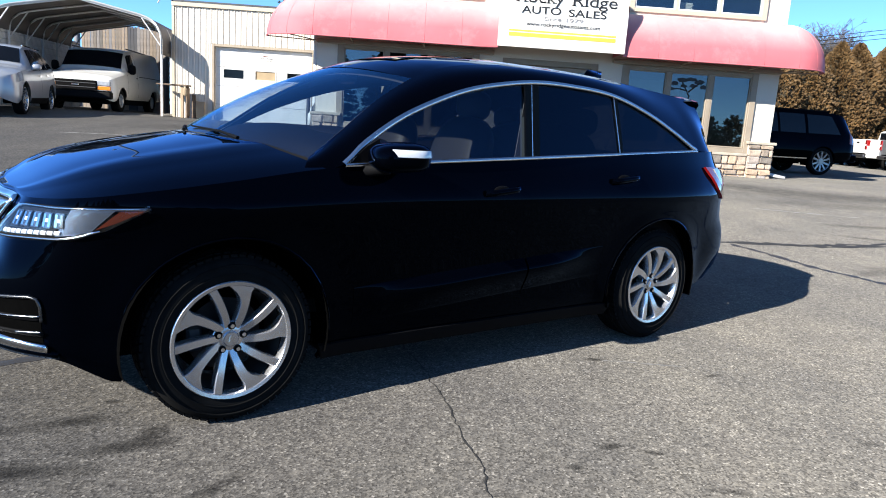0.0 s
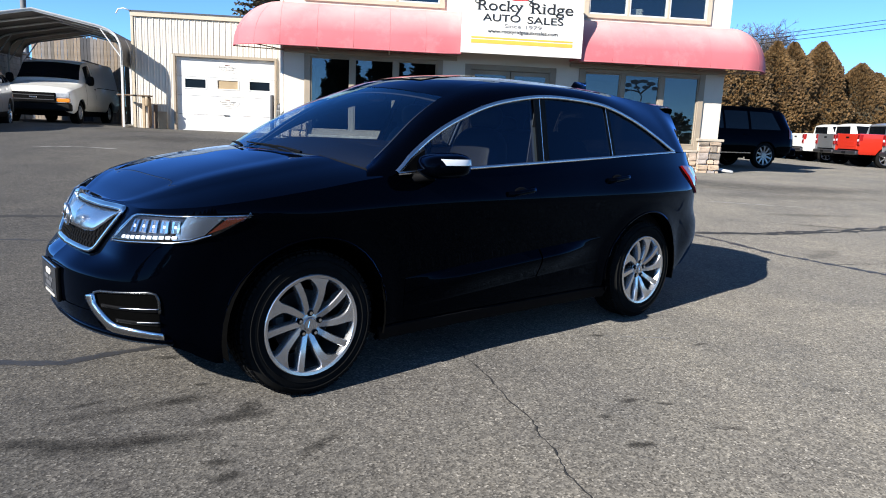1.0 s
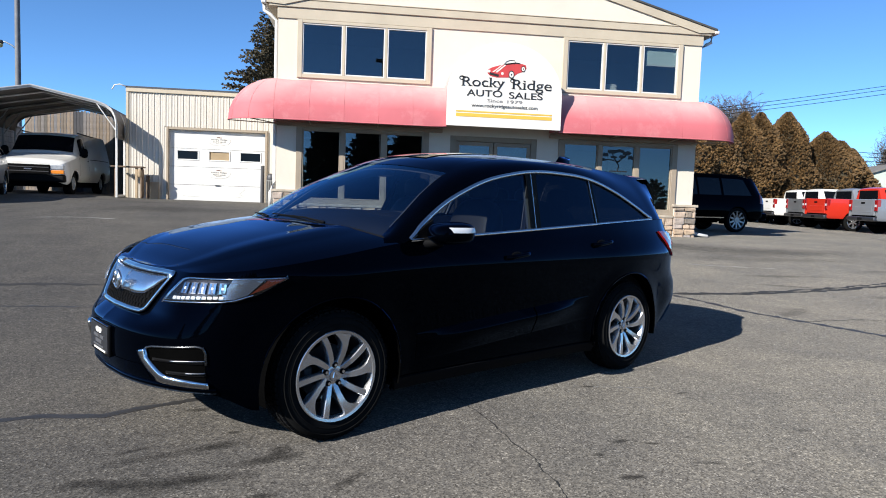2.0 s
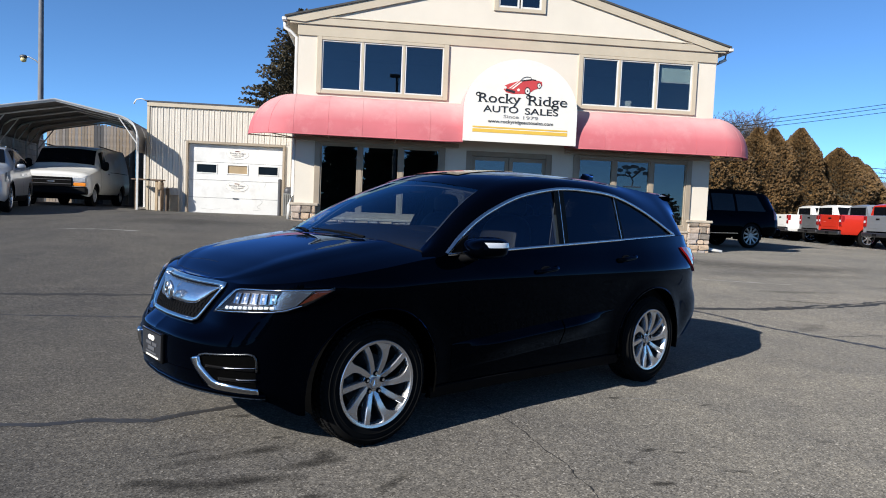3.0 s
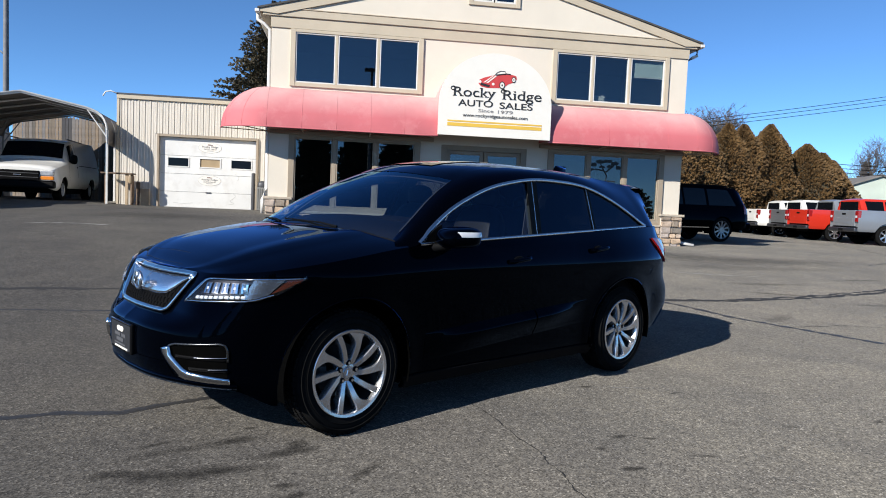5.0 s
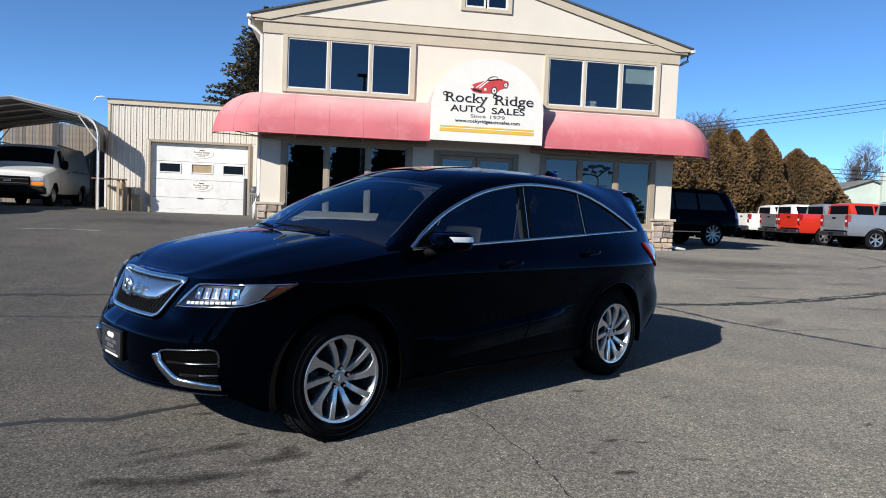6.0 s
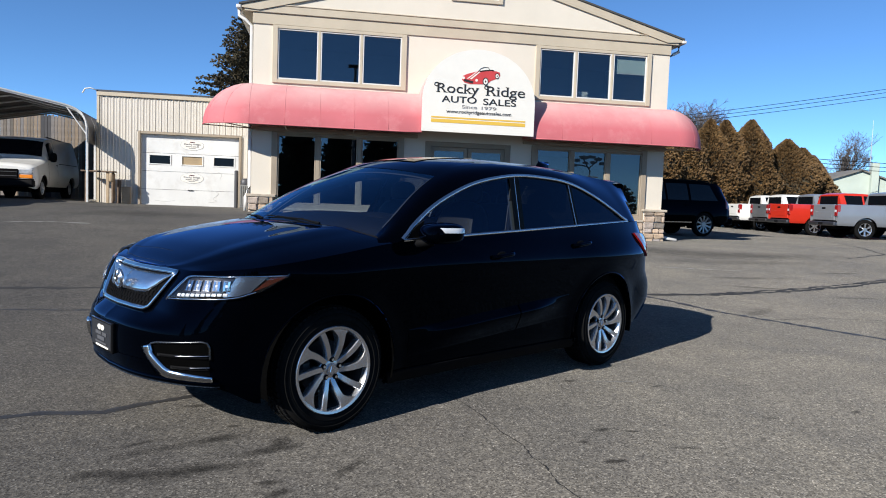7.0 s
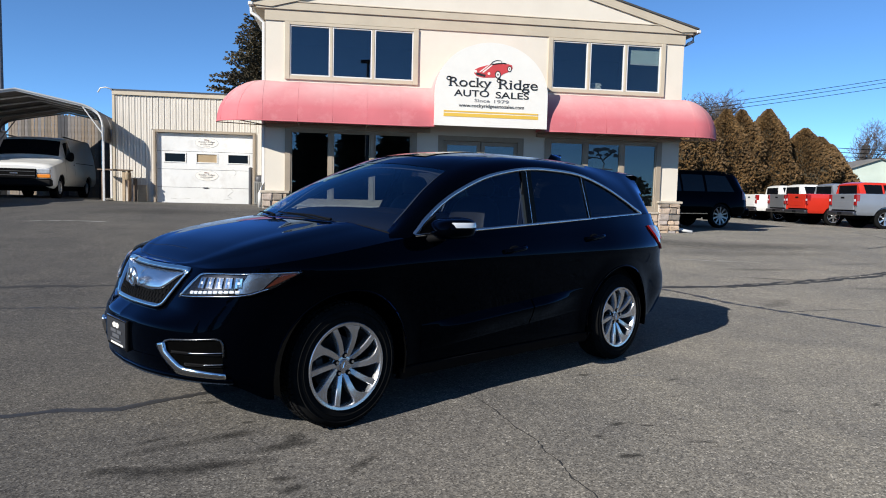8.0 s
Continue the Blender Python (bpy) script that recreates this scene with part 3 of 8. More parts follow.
        box(bm, gx - 0.06, FY - 0.13, 5.98, gx + 0.06, BACK, 6.07, 0.015)
        part("gutter", bm, M["sash"], b)
        bm = bmesh.new()
        wx = BX0 - 0.05 if s < 0 else BX1 + 0.05
        tube(bm, [(gx, FY + 0.06, 5.98), (gx, FY + 0.06, 5.84), ((gx + wx) / 2, FY + 0.06, 5.74), (wx, FY + 0.06, 5.60), (wx, FY + 0.06, 1.55), (wx - 0.02, FY + 0.02, 1.4), (wx - 0.08, FY - 0.06, 1.25), (wx - 0.08, FY - 0.06, height(wx, FY) + 0.02)] if s < 0 else
             [(gx, FY + 0.2, 5.98), (gx, FY + 0.2, 5.82), ((gx + wx) / 2, FY + 0.2, 5.74), (wx, FY + 0.2, 5.62), (wx, FY + 0.2, 0.65), (wx + 0.05, FY + 0.15, 0.52), (wx + 0.45, FY - 0.05, 0.45)], 0.045)
        part("downspout", bm, M["sash"], b, smooth=True)
    # stone plinths, each stone laid on its own
    rng = random.Random(5)
    for x0, x1, y0, zc in ((BX0 - 0.06, -1.42, FY - 0.12, 1.27), (8.80, BX1 + 0.06, FY - 0.12, 1.24), (5.40, 8.80, FY - 0.07, 0.93), (-1.42, 2.0, FY - 0.07, 0.93)):
        base = part("stone_base", boxed(x0 + 0.01, y0 + 0.02, -0.2, x1 - 0.01, FY + 0.02, zc), M["mortar"], b)
        z = height((x0 + x1) / 2, FY) - 0.12
        part("stone_cap", boxed(x0 - 0.05, y0 - 0.05, zc, x1 + 0.05 if zc > 1 else x1, FY + 0.02, zc + 0.07, 0.015, 2), M["stone_cap"], base)
        while z < zc - 0.05:
            h = min(rng.uniform(0.11, 0.19), zc - z)
            if zc - z - h < 0.06:
                h = zc - z
            x = x0
            while x < x1 - 0.02:
                w = min(rng.uniform(0.16, 0.38), x1 - x)
                if x1 - x - w < 0.1:
                    w = x1 - x
                bm = bmesh.new()
                dp = rng.uniform(0.0, 0.025)
                box(bm, -w / 2 + 0.009, -0.05 - dp, -h / 2 + 0.009, w / 2 - 0.009, 0.03, h / 2 - 0.009, 0.022, 1)
                for vv in bm.verts:
                    vv.co += Vector((rng.uniform(-1, 1), rng.uniform(-1, 0.5), rng.uniform(-1, 1))) * 0.014
                part("stone", bm, M["stone"], base, at=Matrix.Translation((x + w / 2, y0 + 0.02, z + h / 2)))
                x += w
            z += h
    return b


build_showroom()


# ---- awning, arch and sign ----
AY, AZ0, AZ1 = 13.6, 3.06, 4.14             # the awning's lip and its line on the wall


def awning_profile(n=12):
    return [(math.cos(t), math.sin(t)) for t in np.linspace(0, math.pi / 2, n)]


def build_awning(x_in, x_corner, end, name_label):
    """A half awning from beside the sign to a domed end round the building's corner."""
    aw = thing("awning", name_label, "awning", group="shop front awning")
    s = 1 if x_corner > x_in else -1
    deep, out = FY - AY, end
    prof = awning_profile()
    rings = []
    n = 5
    for i in range(n + 1):
        x = x_in + (x_corner - x_in) * i / n
        rings.append(("straight", x))
    k = 7
    rows, seams = [], []
    for _, x in rings:
        rows.append([(x, FY - deep * c, AZ0 + (AZ1 - AZ0) * sn) for c, sn in prof])
        seams.append(len(rows) - 1)
        if _ == "straight" and x != x_corner:
            x2 = x + (x_corner - x_in) / n / 2
            rows.append([(x2, FY - (deep - 0.018) * c, AZ0 + (AZ1 - AZ0 - 0.015) * sn) for c, sn in prof])
    for j in range(1, 13):
        t = j / 12 * math.pi / 2 * 1.0
        rows.append([(x_corner + s * out * math.sin(t) * c, FY - deep * math.cos(t) * c - 0.002, AZ0 + (AZ1 - AZ0) * sn) for c, sn in prof])
        if j in (4, 8, 12):
            seams.append(len(rows) - 1)
    bm = bmesh.new()
    grid(bm, rows, flip=s > 0)
    bmesh.ops.recalc_face_normals(bm, faces=bm.faces[:])
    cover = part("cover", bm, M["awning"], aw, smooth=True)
    mod = cover.modifiers.new("thick", "SOLIDIFY")
    mod.thickness = 0.006
    cover.modifiers.new("crisp", "EDGE_SPLIT").split_angle = radians(40)
    for i in seams:
        bm = bmesh.new()
        tube(bm, [Vector(p) + Vector((0, -0.001, 0.001)) for p in rows[i]], 0.0035, 6)
        part("seam", bm, M["awning"], aw, smooth=True)
    # pipe frame and lip
    bm = bmesh.new()
    tube(bm, [(r[0][0], r[0][1] + 0.01, r[0][2] - 0.012) for r in rows], 0.018, 6)
    part("lip_pipe", bm, M["awning"], aw, smooth=True)
    for i in seams[2::2]:
        p = rows[i][0]
        bm = bmesh.new()
        tube(bm, [(p[0], p[1] + 0.02, p[2] - 0.01), (x_corner if s * (p[0] - x_corner) > 0 else p[0], FY - 0.01, AZ0 - 0.05)], 0.014, 6)
        part("frame_pipe", bm, M["trim"], aw, smooth=True)
    # underside boards against the wall
    part("ledger", boxed(min(x_in, x_corner), FY - 0.16, AZ0 - 0.10, max(x_in, x_corner), FY - 0.055, AZ0 - 0.0, 0.008), M["shaded_brown_trim"], aw)
    return aw


SX0, SX1, SZ0, SZ1, SHO, SY = 2.25, 5.19, 3.085, 5.20, 3.90, 13.52
build_awning(SX0 + 0.02, BX0 + 0.02, 1.22, "faded red cloth awning with domed end on the shop front")
build_awning(SX1 - 0.02, BX1 - 0.02, 1.0, "faded red cloth awning with domed end, shaded beside the sign")


def sign_outline(grow=0.0, n=28):
    cx, hw = (SX0 + SX1) / 2, (SX1 - SX0) / 2 + grow
    pts = [(cx - hw, SZ0 - grow), (cx + hw, SZ0 - grow)]
    for i in range(n + 1):
        t = math.pi * i / n
        pts.append((cx + hw * math.cos(t), SHO + (SZ1 - SHO + grow) * math.sin(t)))
    return pts


def add_serifs(bm, w):
    """Thin slabs at the flat ends of a letter's upright strokes."""
    zf = max(v.co.z for v in bm.verts)
    top = max(v.co.y for v in bm.verts)
    ends = []
    for e in bm.edges:
        p, q = e.verts[0].co, e.verts[1].co
        if abs(p.y - q.y) < 0.002 and min(p.z, q.z) > zf - 0.001 and 0.05 < abs(p.x - q.x) < 0.24:
            if abs(p.y) < 0.03:
                ends.append((min(p.x, q.x) - w, p.y - 0.002, max(p.x, q.x) + w, p.y + 0.034))
            elif p.y > top - 0.01 and top > 0.3:
                ends.append((min(p.x, q.x) - w, p.y - 0.036, max(p.x, q.x) + 0.2 * w, p.y + 0.002))
    for xa, ya, xb, yb in ends:
        box(bm, xa, ya, -zf, xb, yb, zf + 0.004)


def letters(text, x0, x1, z, cap, y, material, parent, name, bold=0.0, serif=0.0):
    """Flat raised letters standing on z from x0 to x1, facing the lot, with slab feet where serif is given."""
    cu = bpy.data.curves.new(name, "FONT")
    cu.body, cu.size, cu.extrude, cu.offset = text, 1.0, 0.01, bold
    tmp = bpy.data.objects.new(name, cu)
    me = bpy.data.meshes.new_from_object(tmp)
    bpy.data.objects.remove(tmp)
    me.materials.append(material)
    xs = [v.co.x for v in me.vertices]
    sx, sz = (x1 - x0) / (max(xs) - min(xs)), cap / 0.70
    # each letter is a piece of its own
    bm = bmesh.new()
    bm.from_mesh(me)
    todo = set(bm.verts)
    while todo:
        stack, piece = [todo.pop()], set()
        while stack:
            v = stack.pop()
            piece.add(v)
            for e in v.link_edges:
                o = e.other_vert(v)
                if o in todo:
                    todo.discard(o)
                    stack.append(o)
        one = bmesh.new()
        made = {v: one.verts.new(v.co) for v in sorted(piece, key=lambda q: q.index)}
        for f in {f for v in piece for f in v.link_faces}:
            one.faces.new([made[v] for v in f.verts])
        if serif:
            add_serifs(one, serif)
        part(name, one, material, parent, at=pose(x0 - min(xs) * sx, y, z, 90, 0, 0) @ Matrix.Diagonal((sx, sz, 0.4, 1)))
    bm.free()
    bpy.data.meshes.remove(me)


def build_sign():
    sg = thing("shop_sign", "white arched shop sign with black lettering and gold stripes", "sign")
    part("board", prism(bmesh.new(), sign_outline(), 0.05, Matrix.Translation((0, SY, 0))), M["sign"], sg)
    cx = (SX0 + SX1) / 2
    y = SY - 0.006
    ink = M["black_ink"]
    letters("Rocky", 2.62, 3.69, 4.080, 0.230, y, ink, sg, "letter", 0.002, 0.055)
    letters("Ridge", 3.90, 4.91, 4.062, 0.240, y, ink, sg, "letter", 0.002, 0.055)
    letters("AUTO", 2.74, 3.64, 3.838, 0.160, y, ink, sg, "letter", 0.008)
    letters("SALES", 3.815, 4.685, 3.822, 0.160, y, ink, sg, "letter", 0.008)
    letters("Since", 3.27, 3.66, 3.702, 0.082, y, M["grey_ink"], sg, "letter")
    letters("1979", 3.78, 4.166, 3.694, 0.082, y, M["grey_ink"], sg, "letter")
    letters("www.rockyridgeautosales.com", 2.87, 4.565, 3.570, 0.086, y, ink, sg, "letter", 0.002)
    part("stripe", boxed(2.485, y, 3.318, 4.95, SY + 0.001, 3.405), M["gold_ink"], sg)
    part("stripe", boxed(2.485, y, 3.430, 4.95, SY + 0.001, 3.468), M["gold_ink"], sg)
    # swashes of the first capitals
    for sx, sz in ((2.60, 4.262), (3.895, 4.255)):
        bm = bmesh.new()
        tube(bm, [(sx + 0.075 * math.cos(t) * (1 - 0.08 * t), y, sz + 0.058 * math.sin(t) * (1 - 0.08 * t)) for t in np.linspace(0.9, 6.0, 16)] , 0.012, 6)
        part("swash", bm, ink, sg)
    # open two-seater painted above the words
    ox, oz, ka, kb = 3.74, 4.335, 0.90, 0.82
    at2 = lambda pts: [(ox + px * ka, oz + pz * kb) for px, pz in pts]
    body = [(-0.55, 0.10), (-0.53, 0.22), (-0.40, 0.29), (-0.20, 0.36), (-0.02, 0.40), (0.18, 0.42), (0.42, 0.43), (0.53, 0.40), (0.55, 0.30), (0.50, 0.22), (0.30, 0.13), (0.22, 0.06), (0.05, 0.0), (-0.30, -0.02), (-0.48, 0.02)]
    part("painted_body", prism(bmesh.new(), at2(body[::-1]), 0.006, Matrix.Translation((0, y, 0))), M["red_ink"], sg)
    for wx, wz, r in ((0.13, 0.09, 0.10), (0.46, 0.28, 0.075)):
        for rr, mt, dy in ((r, ink, 0.001), (r * 0.72, M["sign"], 0.004), (r * 0.25, ink, 0.007)):
            bm = bmesh.new()
            bmesh.ops.create_cone(bm, cap_ends=True, segments=20, radius1=rr, radius2=rr, depth=0.006, matrix=Matrix.Translation((ox + wx * ka, y - dy, oz + wz * kb)) @ Matrix.Diagonal((0.75, 1, 1, 1)) @ Matrix.Rotation(radians(90), 4, "X"))
            part("painted_wheel", bm, mt, sg)
    for ps in ([(-0.16, 0.36), (-0.11, 0.375), (-0.36, 0.15), (-0.42, 0.14)], [(-0.06, 0.385), (-0.01, 0.39), (-0.28, 0.13), (-0.33, 0.14)]):
        part("painted_stripe", prism(bmesh.new(), at2(ps[::-1]), 0.005, Matrix.Translation((0, y - 0.003, 0))), M["sign"], sg)
    part("painted_grille", prism(bmesh.new(), at2([(-0.50, 0.06), (-0.24, 0.0), (-0.22, 0.07), (-0.48, 0.13)]), 0.005, Matrix.Translation((0, y - 0.003, 0))), ink, sg)
    for lx, lz in ((-0.51, 0.16), (-0.13, 0.11)):
        bm = bmesh.new()
        bmesh.ops.create_cone(bm, cap_ends=True, segments=14, radius1=0.035, radius2=0.035, depth=0.005, matrix=Matrix.Translation((ox + lx * ka, y - 0.003, oz + lz * kb)) @ Matrix.Rotation(radians(90), 4, "X"))
        part("painted_lamp", bm, M["sign"], sg)
    bm = bmesh.new()
    tube(bm, [(px, y - 0.002, pz) for px, pz in at2([(-0.10, 0.38), (-0.02, 0.48), (0.08, 0.525), (0.20, 0.52), (0.24, 0.44), (0.20, 0.41)])], 0.007, 6)
    part("painted_windscreen", bm, ink, sg)
    bm = bmesh.new()
    tube(bm, [(px, y - 0.002, pz) for px, pz in at2([(-0.06, 0.39), (0.1, 0.425), (0.24, 0.45), (0.36, 0.44)])], 0.014, 6)
    part("painted_cockpit", bm, ink, sg)
    # cloth barrel that joins the board to the wall
    vault = thing("sign_vault", "red cloth barrel between the sign and the wall", "awning")
    bm = bmesh.new()
    o = sign_outline(-0.008)[1:] + [sign_outline(-0.008)[0]]
    rows = [[(px, yy, pz) for px, pz in o] for yy in (SY + 0.015, (SY + FY) / 2, FY - 0.003)]
    grid(bm, rows)
    bmesh.ops.recalc_face_normals(bm, faces=bm.faces[:])
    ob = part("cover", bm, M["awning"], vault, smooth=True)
    md = ob.modifiers.new("thick", "SOLIDIFY")
    md.thickness = 0.006
    ob.modifiers.new("crisp", "EDGE_SPLIT").split_angle = radians(40)


build_sign()


# ---- garage wing ----
GY, GX0, GX1, GTOP = 19.4, -7.2, -2.0, 4.36


def build_garage():
    g = thing("garage_wing", "cream ribbed-metal garage wing with flat roof", "garage", kind="structure")
    gz = -0.2
    dx0, dx1, dz1 = -5.93, -2.92, 3.12
    part("front_wall", wall_with_holes(GX0, GX1, gz, GTOP, GY + 0.02, 0.18, [(dx0, gz - 0.1, dx1, dz1)]), M["siding"], g)
    part("side_wall", boxed(GX0, GY + 0.2, gz, GX0 + 0.18, GY + 7, GTOP), M["siding"], g)
    part("roof", boxed(GX0 - 0.05, GY - 0.03, GTOP, GX1 - 0.002, GY + 7, GTOP + 0.06), M["dark_steel"], g)
    part("roof_edge", boxed(GX0 - 0.03, GY - 0.05, GTOP - 0.12, GX1, GY - 0.026, GTOP - 0.004, 0.006), M["trim"], g)
    part("corner_trim", boxed(GX0 - 0.03, GY - 0.03, gz, GX0 + 0.05, GY + 0.019, GTOP - 0.122, 0.006), M["trim"], g)
    # ribbed sheets
    step = 0.178
    x = GX0 + 0.06
    top = GTOP - 0.125
    def sheet(w, h):
        bm = bmesh.new()
        prof = [(0.0, 0.0), (0.012, -0.018), (0.040, -0.018), (0.052, 0.0), (0.095, 0.0), (0.10, -0.006), (0.125, -0.006), (0.13, 0.0), (step - 0.004, 0.0)]
        prof = [(px, py) for px, py in prof if px <= w] + ([(w, 0.0)] if w < step - 0.004 else [])
        grid(bm, [[(px, py, 0) for px, py in prof], [(px, py, h) for px, py in prof]])
        return mesh_of(bm, "siding_sheet", M["siding"])
    cache = {}
    while x < GX1 - 0.03:
        w = min(step, GX1 - x)
        over = x + step > dx0 - 0.07 and x < dx1 + 0.07
        z0 = 3.21 if over else 0.55
        key = (round(w, 3), over)
        if key not in cache:
            cache[key] = sheet(w, top - z0)
        part("siding_sheet", cache[key], None, g, at=Matrix.Translation((x, GY + 0.012, z0)))
        x += step
    part("door_casing", frame_ring(dx0 - 0.07, 0.3, dx1 + 0.07, 3.20, GY - 0.05, GY + 0.16, 0.07, 0.07, 0.01, 0.08), M["shaded_brown_trim"], g)
    door = thing("garage_door", "closed white sectional garage door, scuffed, with three small windows", "garage door", kind="structure")
    zb, n = 0.80, 4
    h = (dz1 - zb) / n
    for i in range(n):
        z0 = zb + i * h
        holes = [(dx0 + 0.26 + k * 0.985, 2.20, dx0 + 0.26 + k * 0.985 + 0.62, 2.46) for k in range(3)] if i == 2 else []
        part("panel", wall_with_holes(dx0, dx1, z0 + 0.005, z0 + h - 0.005, GY + 0.08, 0.045, holes), M["white_door"], door)
        for k, hh in enumerate(holes):
            part("window_frame", frame_ring(hh[0] - 0.035, hh[1] - 0.035, hh[2] + 0.035, hh[3] + 0.035, GY + 0.062, GY + 0.12, 0.036, 0.036, 0.036, 0.036, 0.006), M["white_door"], door)
            part("pane", boxed(hh[0], GY + 0.095, hh[1], hh[2], GY + 0.1, hh[3]), M["cardboard"] if k == 1 else M["dark_pane"], door, "pane backed with brown card" if k == 1 else "")
    part("backing", boxed(dx0, GY + 0.19, zb, dx1, GY + 0.2, dz1), M["dark_steel"], door)
    for pts in ([(-3.62, 1.36), (-3.55, 1.30), (-3.62, 1.22), (-3.72, 1.12), (-3.60, 1.05), (-3.86, 1.00)], [(-3.58, 2.02), (-3.46, 1.92), (-3.50, 1.80)], [(-5.5, 1.02), (-5.2, 1.0), (-4.9, 1.03)]):
        us = np.linspace(0, 1, 22)
        line = spl(np.linspace(0, 1, len(pts)), np.array(pts), us)
        part("scuff", tube(bmesh.new(), [(px, GY + 0.079, pz) for px, pz in line], 0.0045, 5), M["scuff_grey"], door)
    part("handle", boxed(-4.50, GY + 0.05, 1.36, -4.33, GY + 0.08, 1.395, 0.008), M["dark_steel"], door)
    for cz in (2.83, 1.77):
        decal = thing("oval_decal", "white oval decal with small lettering on the garage door", "decal", group="decals on the garage door")
        for rx, rz, mt, dy in ((0.36, 0.165, M["grey_ink"], 0.0), (0.354, 0.160, M["sign"], 0.003)):
            bm = bmesh.new()
            bmesh.ops.create_cone(bm, cap_ends=True, segments=40, radius1=1, radius2=1, depth=0.004, matrix=Matrix.Translation((-4.38, GY + 0.076 - dy, cz)) @ Matrix.Diagonal((rx, 1, rz, 1)) @ Matrix.Rotation(radians(90), 4, "X"))
            part("disc", bm, mt, decal)
        for bx, w, hh in ((-0.03, 0.10, 0.030), (0.04, 0.08, 0.022)):
            part("painted_body", boxed(-4.38 + bx - w / 2, GY + 0.066, cz + 0.080, -4.38 + bx + w / 2, GY + 0.07, cz + 0.080 + hh, 0.004), M["maroon_ink"], decal)
        letters("Rocky Ridge", -4.38 - 0.25, -4.38 + 0.25, cz + 0.010, 0.050, GY + 0.067, M["grey_ink"], decal, "letter")
        letters("AUTO SALES", -4.38 - 0.20, -4.38 + 0.20, cz - 0.060, 0.036, GY + 0.067, M["grey_ink"], decal, "letter")
        part("bar", boxed(-4.38 - 0.10, GY + 0.066, cz - 0.105, -4.38 + 0.10, GY + 0.07, cz - 0.09), M["grey_ink"], decal)
    # curled end of the roof edging
    bm = bmesh.new()
    tube(bm, [(GX0 - 0.02, GY - 0.05, GTOP + 0.03), (GX0 - 0.2, GY - 0.05, GTOP + 0.09), (GX0 - 0.36, GY - 0.05, GTOP + 0.06), (GX0 - 0.44, GY - 0.05, GTOP - 0.08)], 0.02, 6)
    part("gutter_end", bm, M["sash"], g, smooth=True)


M["scuff_grey"] = surf("scuff_grey", (0.36, 0.35, 0.33), 0.7, vary=0.3, scale=8)
M["cardboard"] = surf("cardboard", (0.331, 0.244, 0.142), 0.8, vary=0.1)
M["dark_pane"] = surf("dark_pane", (0.004, 0.005, 0.007), 0.08, vary=0.1, bump=0, spec=0.14)
build_garage()

# ---- the black car: x runs from the front axle to the rear, the near side is at negative y ----
def dark_paint(name, body, low=0.004, tint=(0.42, 0.62, 1.0)):
    """Polished dark paint: a deep body colour under a clear coat that mirrors most at a slant."""
    m = bpy.data.materials.new(name)
    m.use_nodes = True
    nt = m.node_tree
    nt.nodes.clear()
    out = nt.nodes.new("ShaderNodeOutputMaterial")
    vec = coords(nt)
    d = nt.nodes.new("ShaderNodeBsdfDiffuse")
    nt.links.new(ramp(nt, noisy(nt, vec, 3.0), [(0.3, tuple(c * 0.8 for c in body)), (0.7, body)]), d.inputs["Color"])
    g = node(nt, "BsdfGlossy", Color=(*tint, 1))
    nt.links.new(ramp(nt, noisy(nt, vec, 40.0), [(0.3, (0.012,) * 3), (0.7, (0.022,) * 3)]), g.inputs["Roughness"])
    mix = nt.nodes.new("ShaderNodeMixShader")
    for a_, b_ in ((slant(nt, low), 0), (d.outputs[0], 1), (g.outputs[0], 2)):
        nt.links.new(a_, mix.inputs[b_])
    nt.links.new(mix.outputs[0], out.inputs[0])
    return m


M["paint"] = dark_paint("black_blue_paint", (0.0003, 0.0005, 0.0012))
M["plain_black"] = dark_paint("plain_black_paint", (0.0006, 0.0006, 0.0007), 0.004)
M["car_glass"] = glass("car_glass", (0.66, 0.76, 0.82), (0.34, 0.66, 1.0), ior=2.45)
M["door_glass"] = glass("door_glass", (0.55, 0.63, 0.70), (0.36, 0.62, 1.0), ior=1.62)
M["tint_glass"] = glass("tinted_glass", (0.05, 0.058, 0.07), (0.40, 0.66, 1.0), ior=1.5)
M["seat"] = surf("seat_leather", (0.006, 0.006, 0.0065), 0.6, spec=0.2, vary=0.12, fine=120, bump=0.2)
M["trim_dark"] = surf("dash_plastic", (0.003, 0.003, 0.0035), 0.75, spec=0.08, fine=200, bump=0.2)
M["lamp_clear"] = glass("lamp_cover", (0.96, 0.97, 0.98))
M["amber"] = surf("amber_lens", (0.075, 0.012, 0.004), 0.2, vary=0.1, coat=1.0, bump=0)
M["red_lens"] = surf("red_lens", (0.26, 0.010, 0.010), 0.15, vary=0.1, coat=1.0, bump=0)
M["white_lens"] = surf("white_lens", (0.55, 0.57, 0.60), 0.15, vary=0.05, coat=1.0, bump=0)
M["disc"] = surf("brake_disc", (0.03, 0.03, 0.032), 0.5, metal=0.9, vary=0.1)
# darker than the alloy: the shade inside the rims is in this colour
M["barrel_shade"] = surf("barrel_shade", (0.045, 0.043, 0.042), 0.55, metal=0.4, vary=0.25, scale=12)

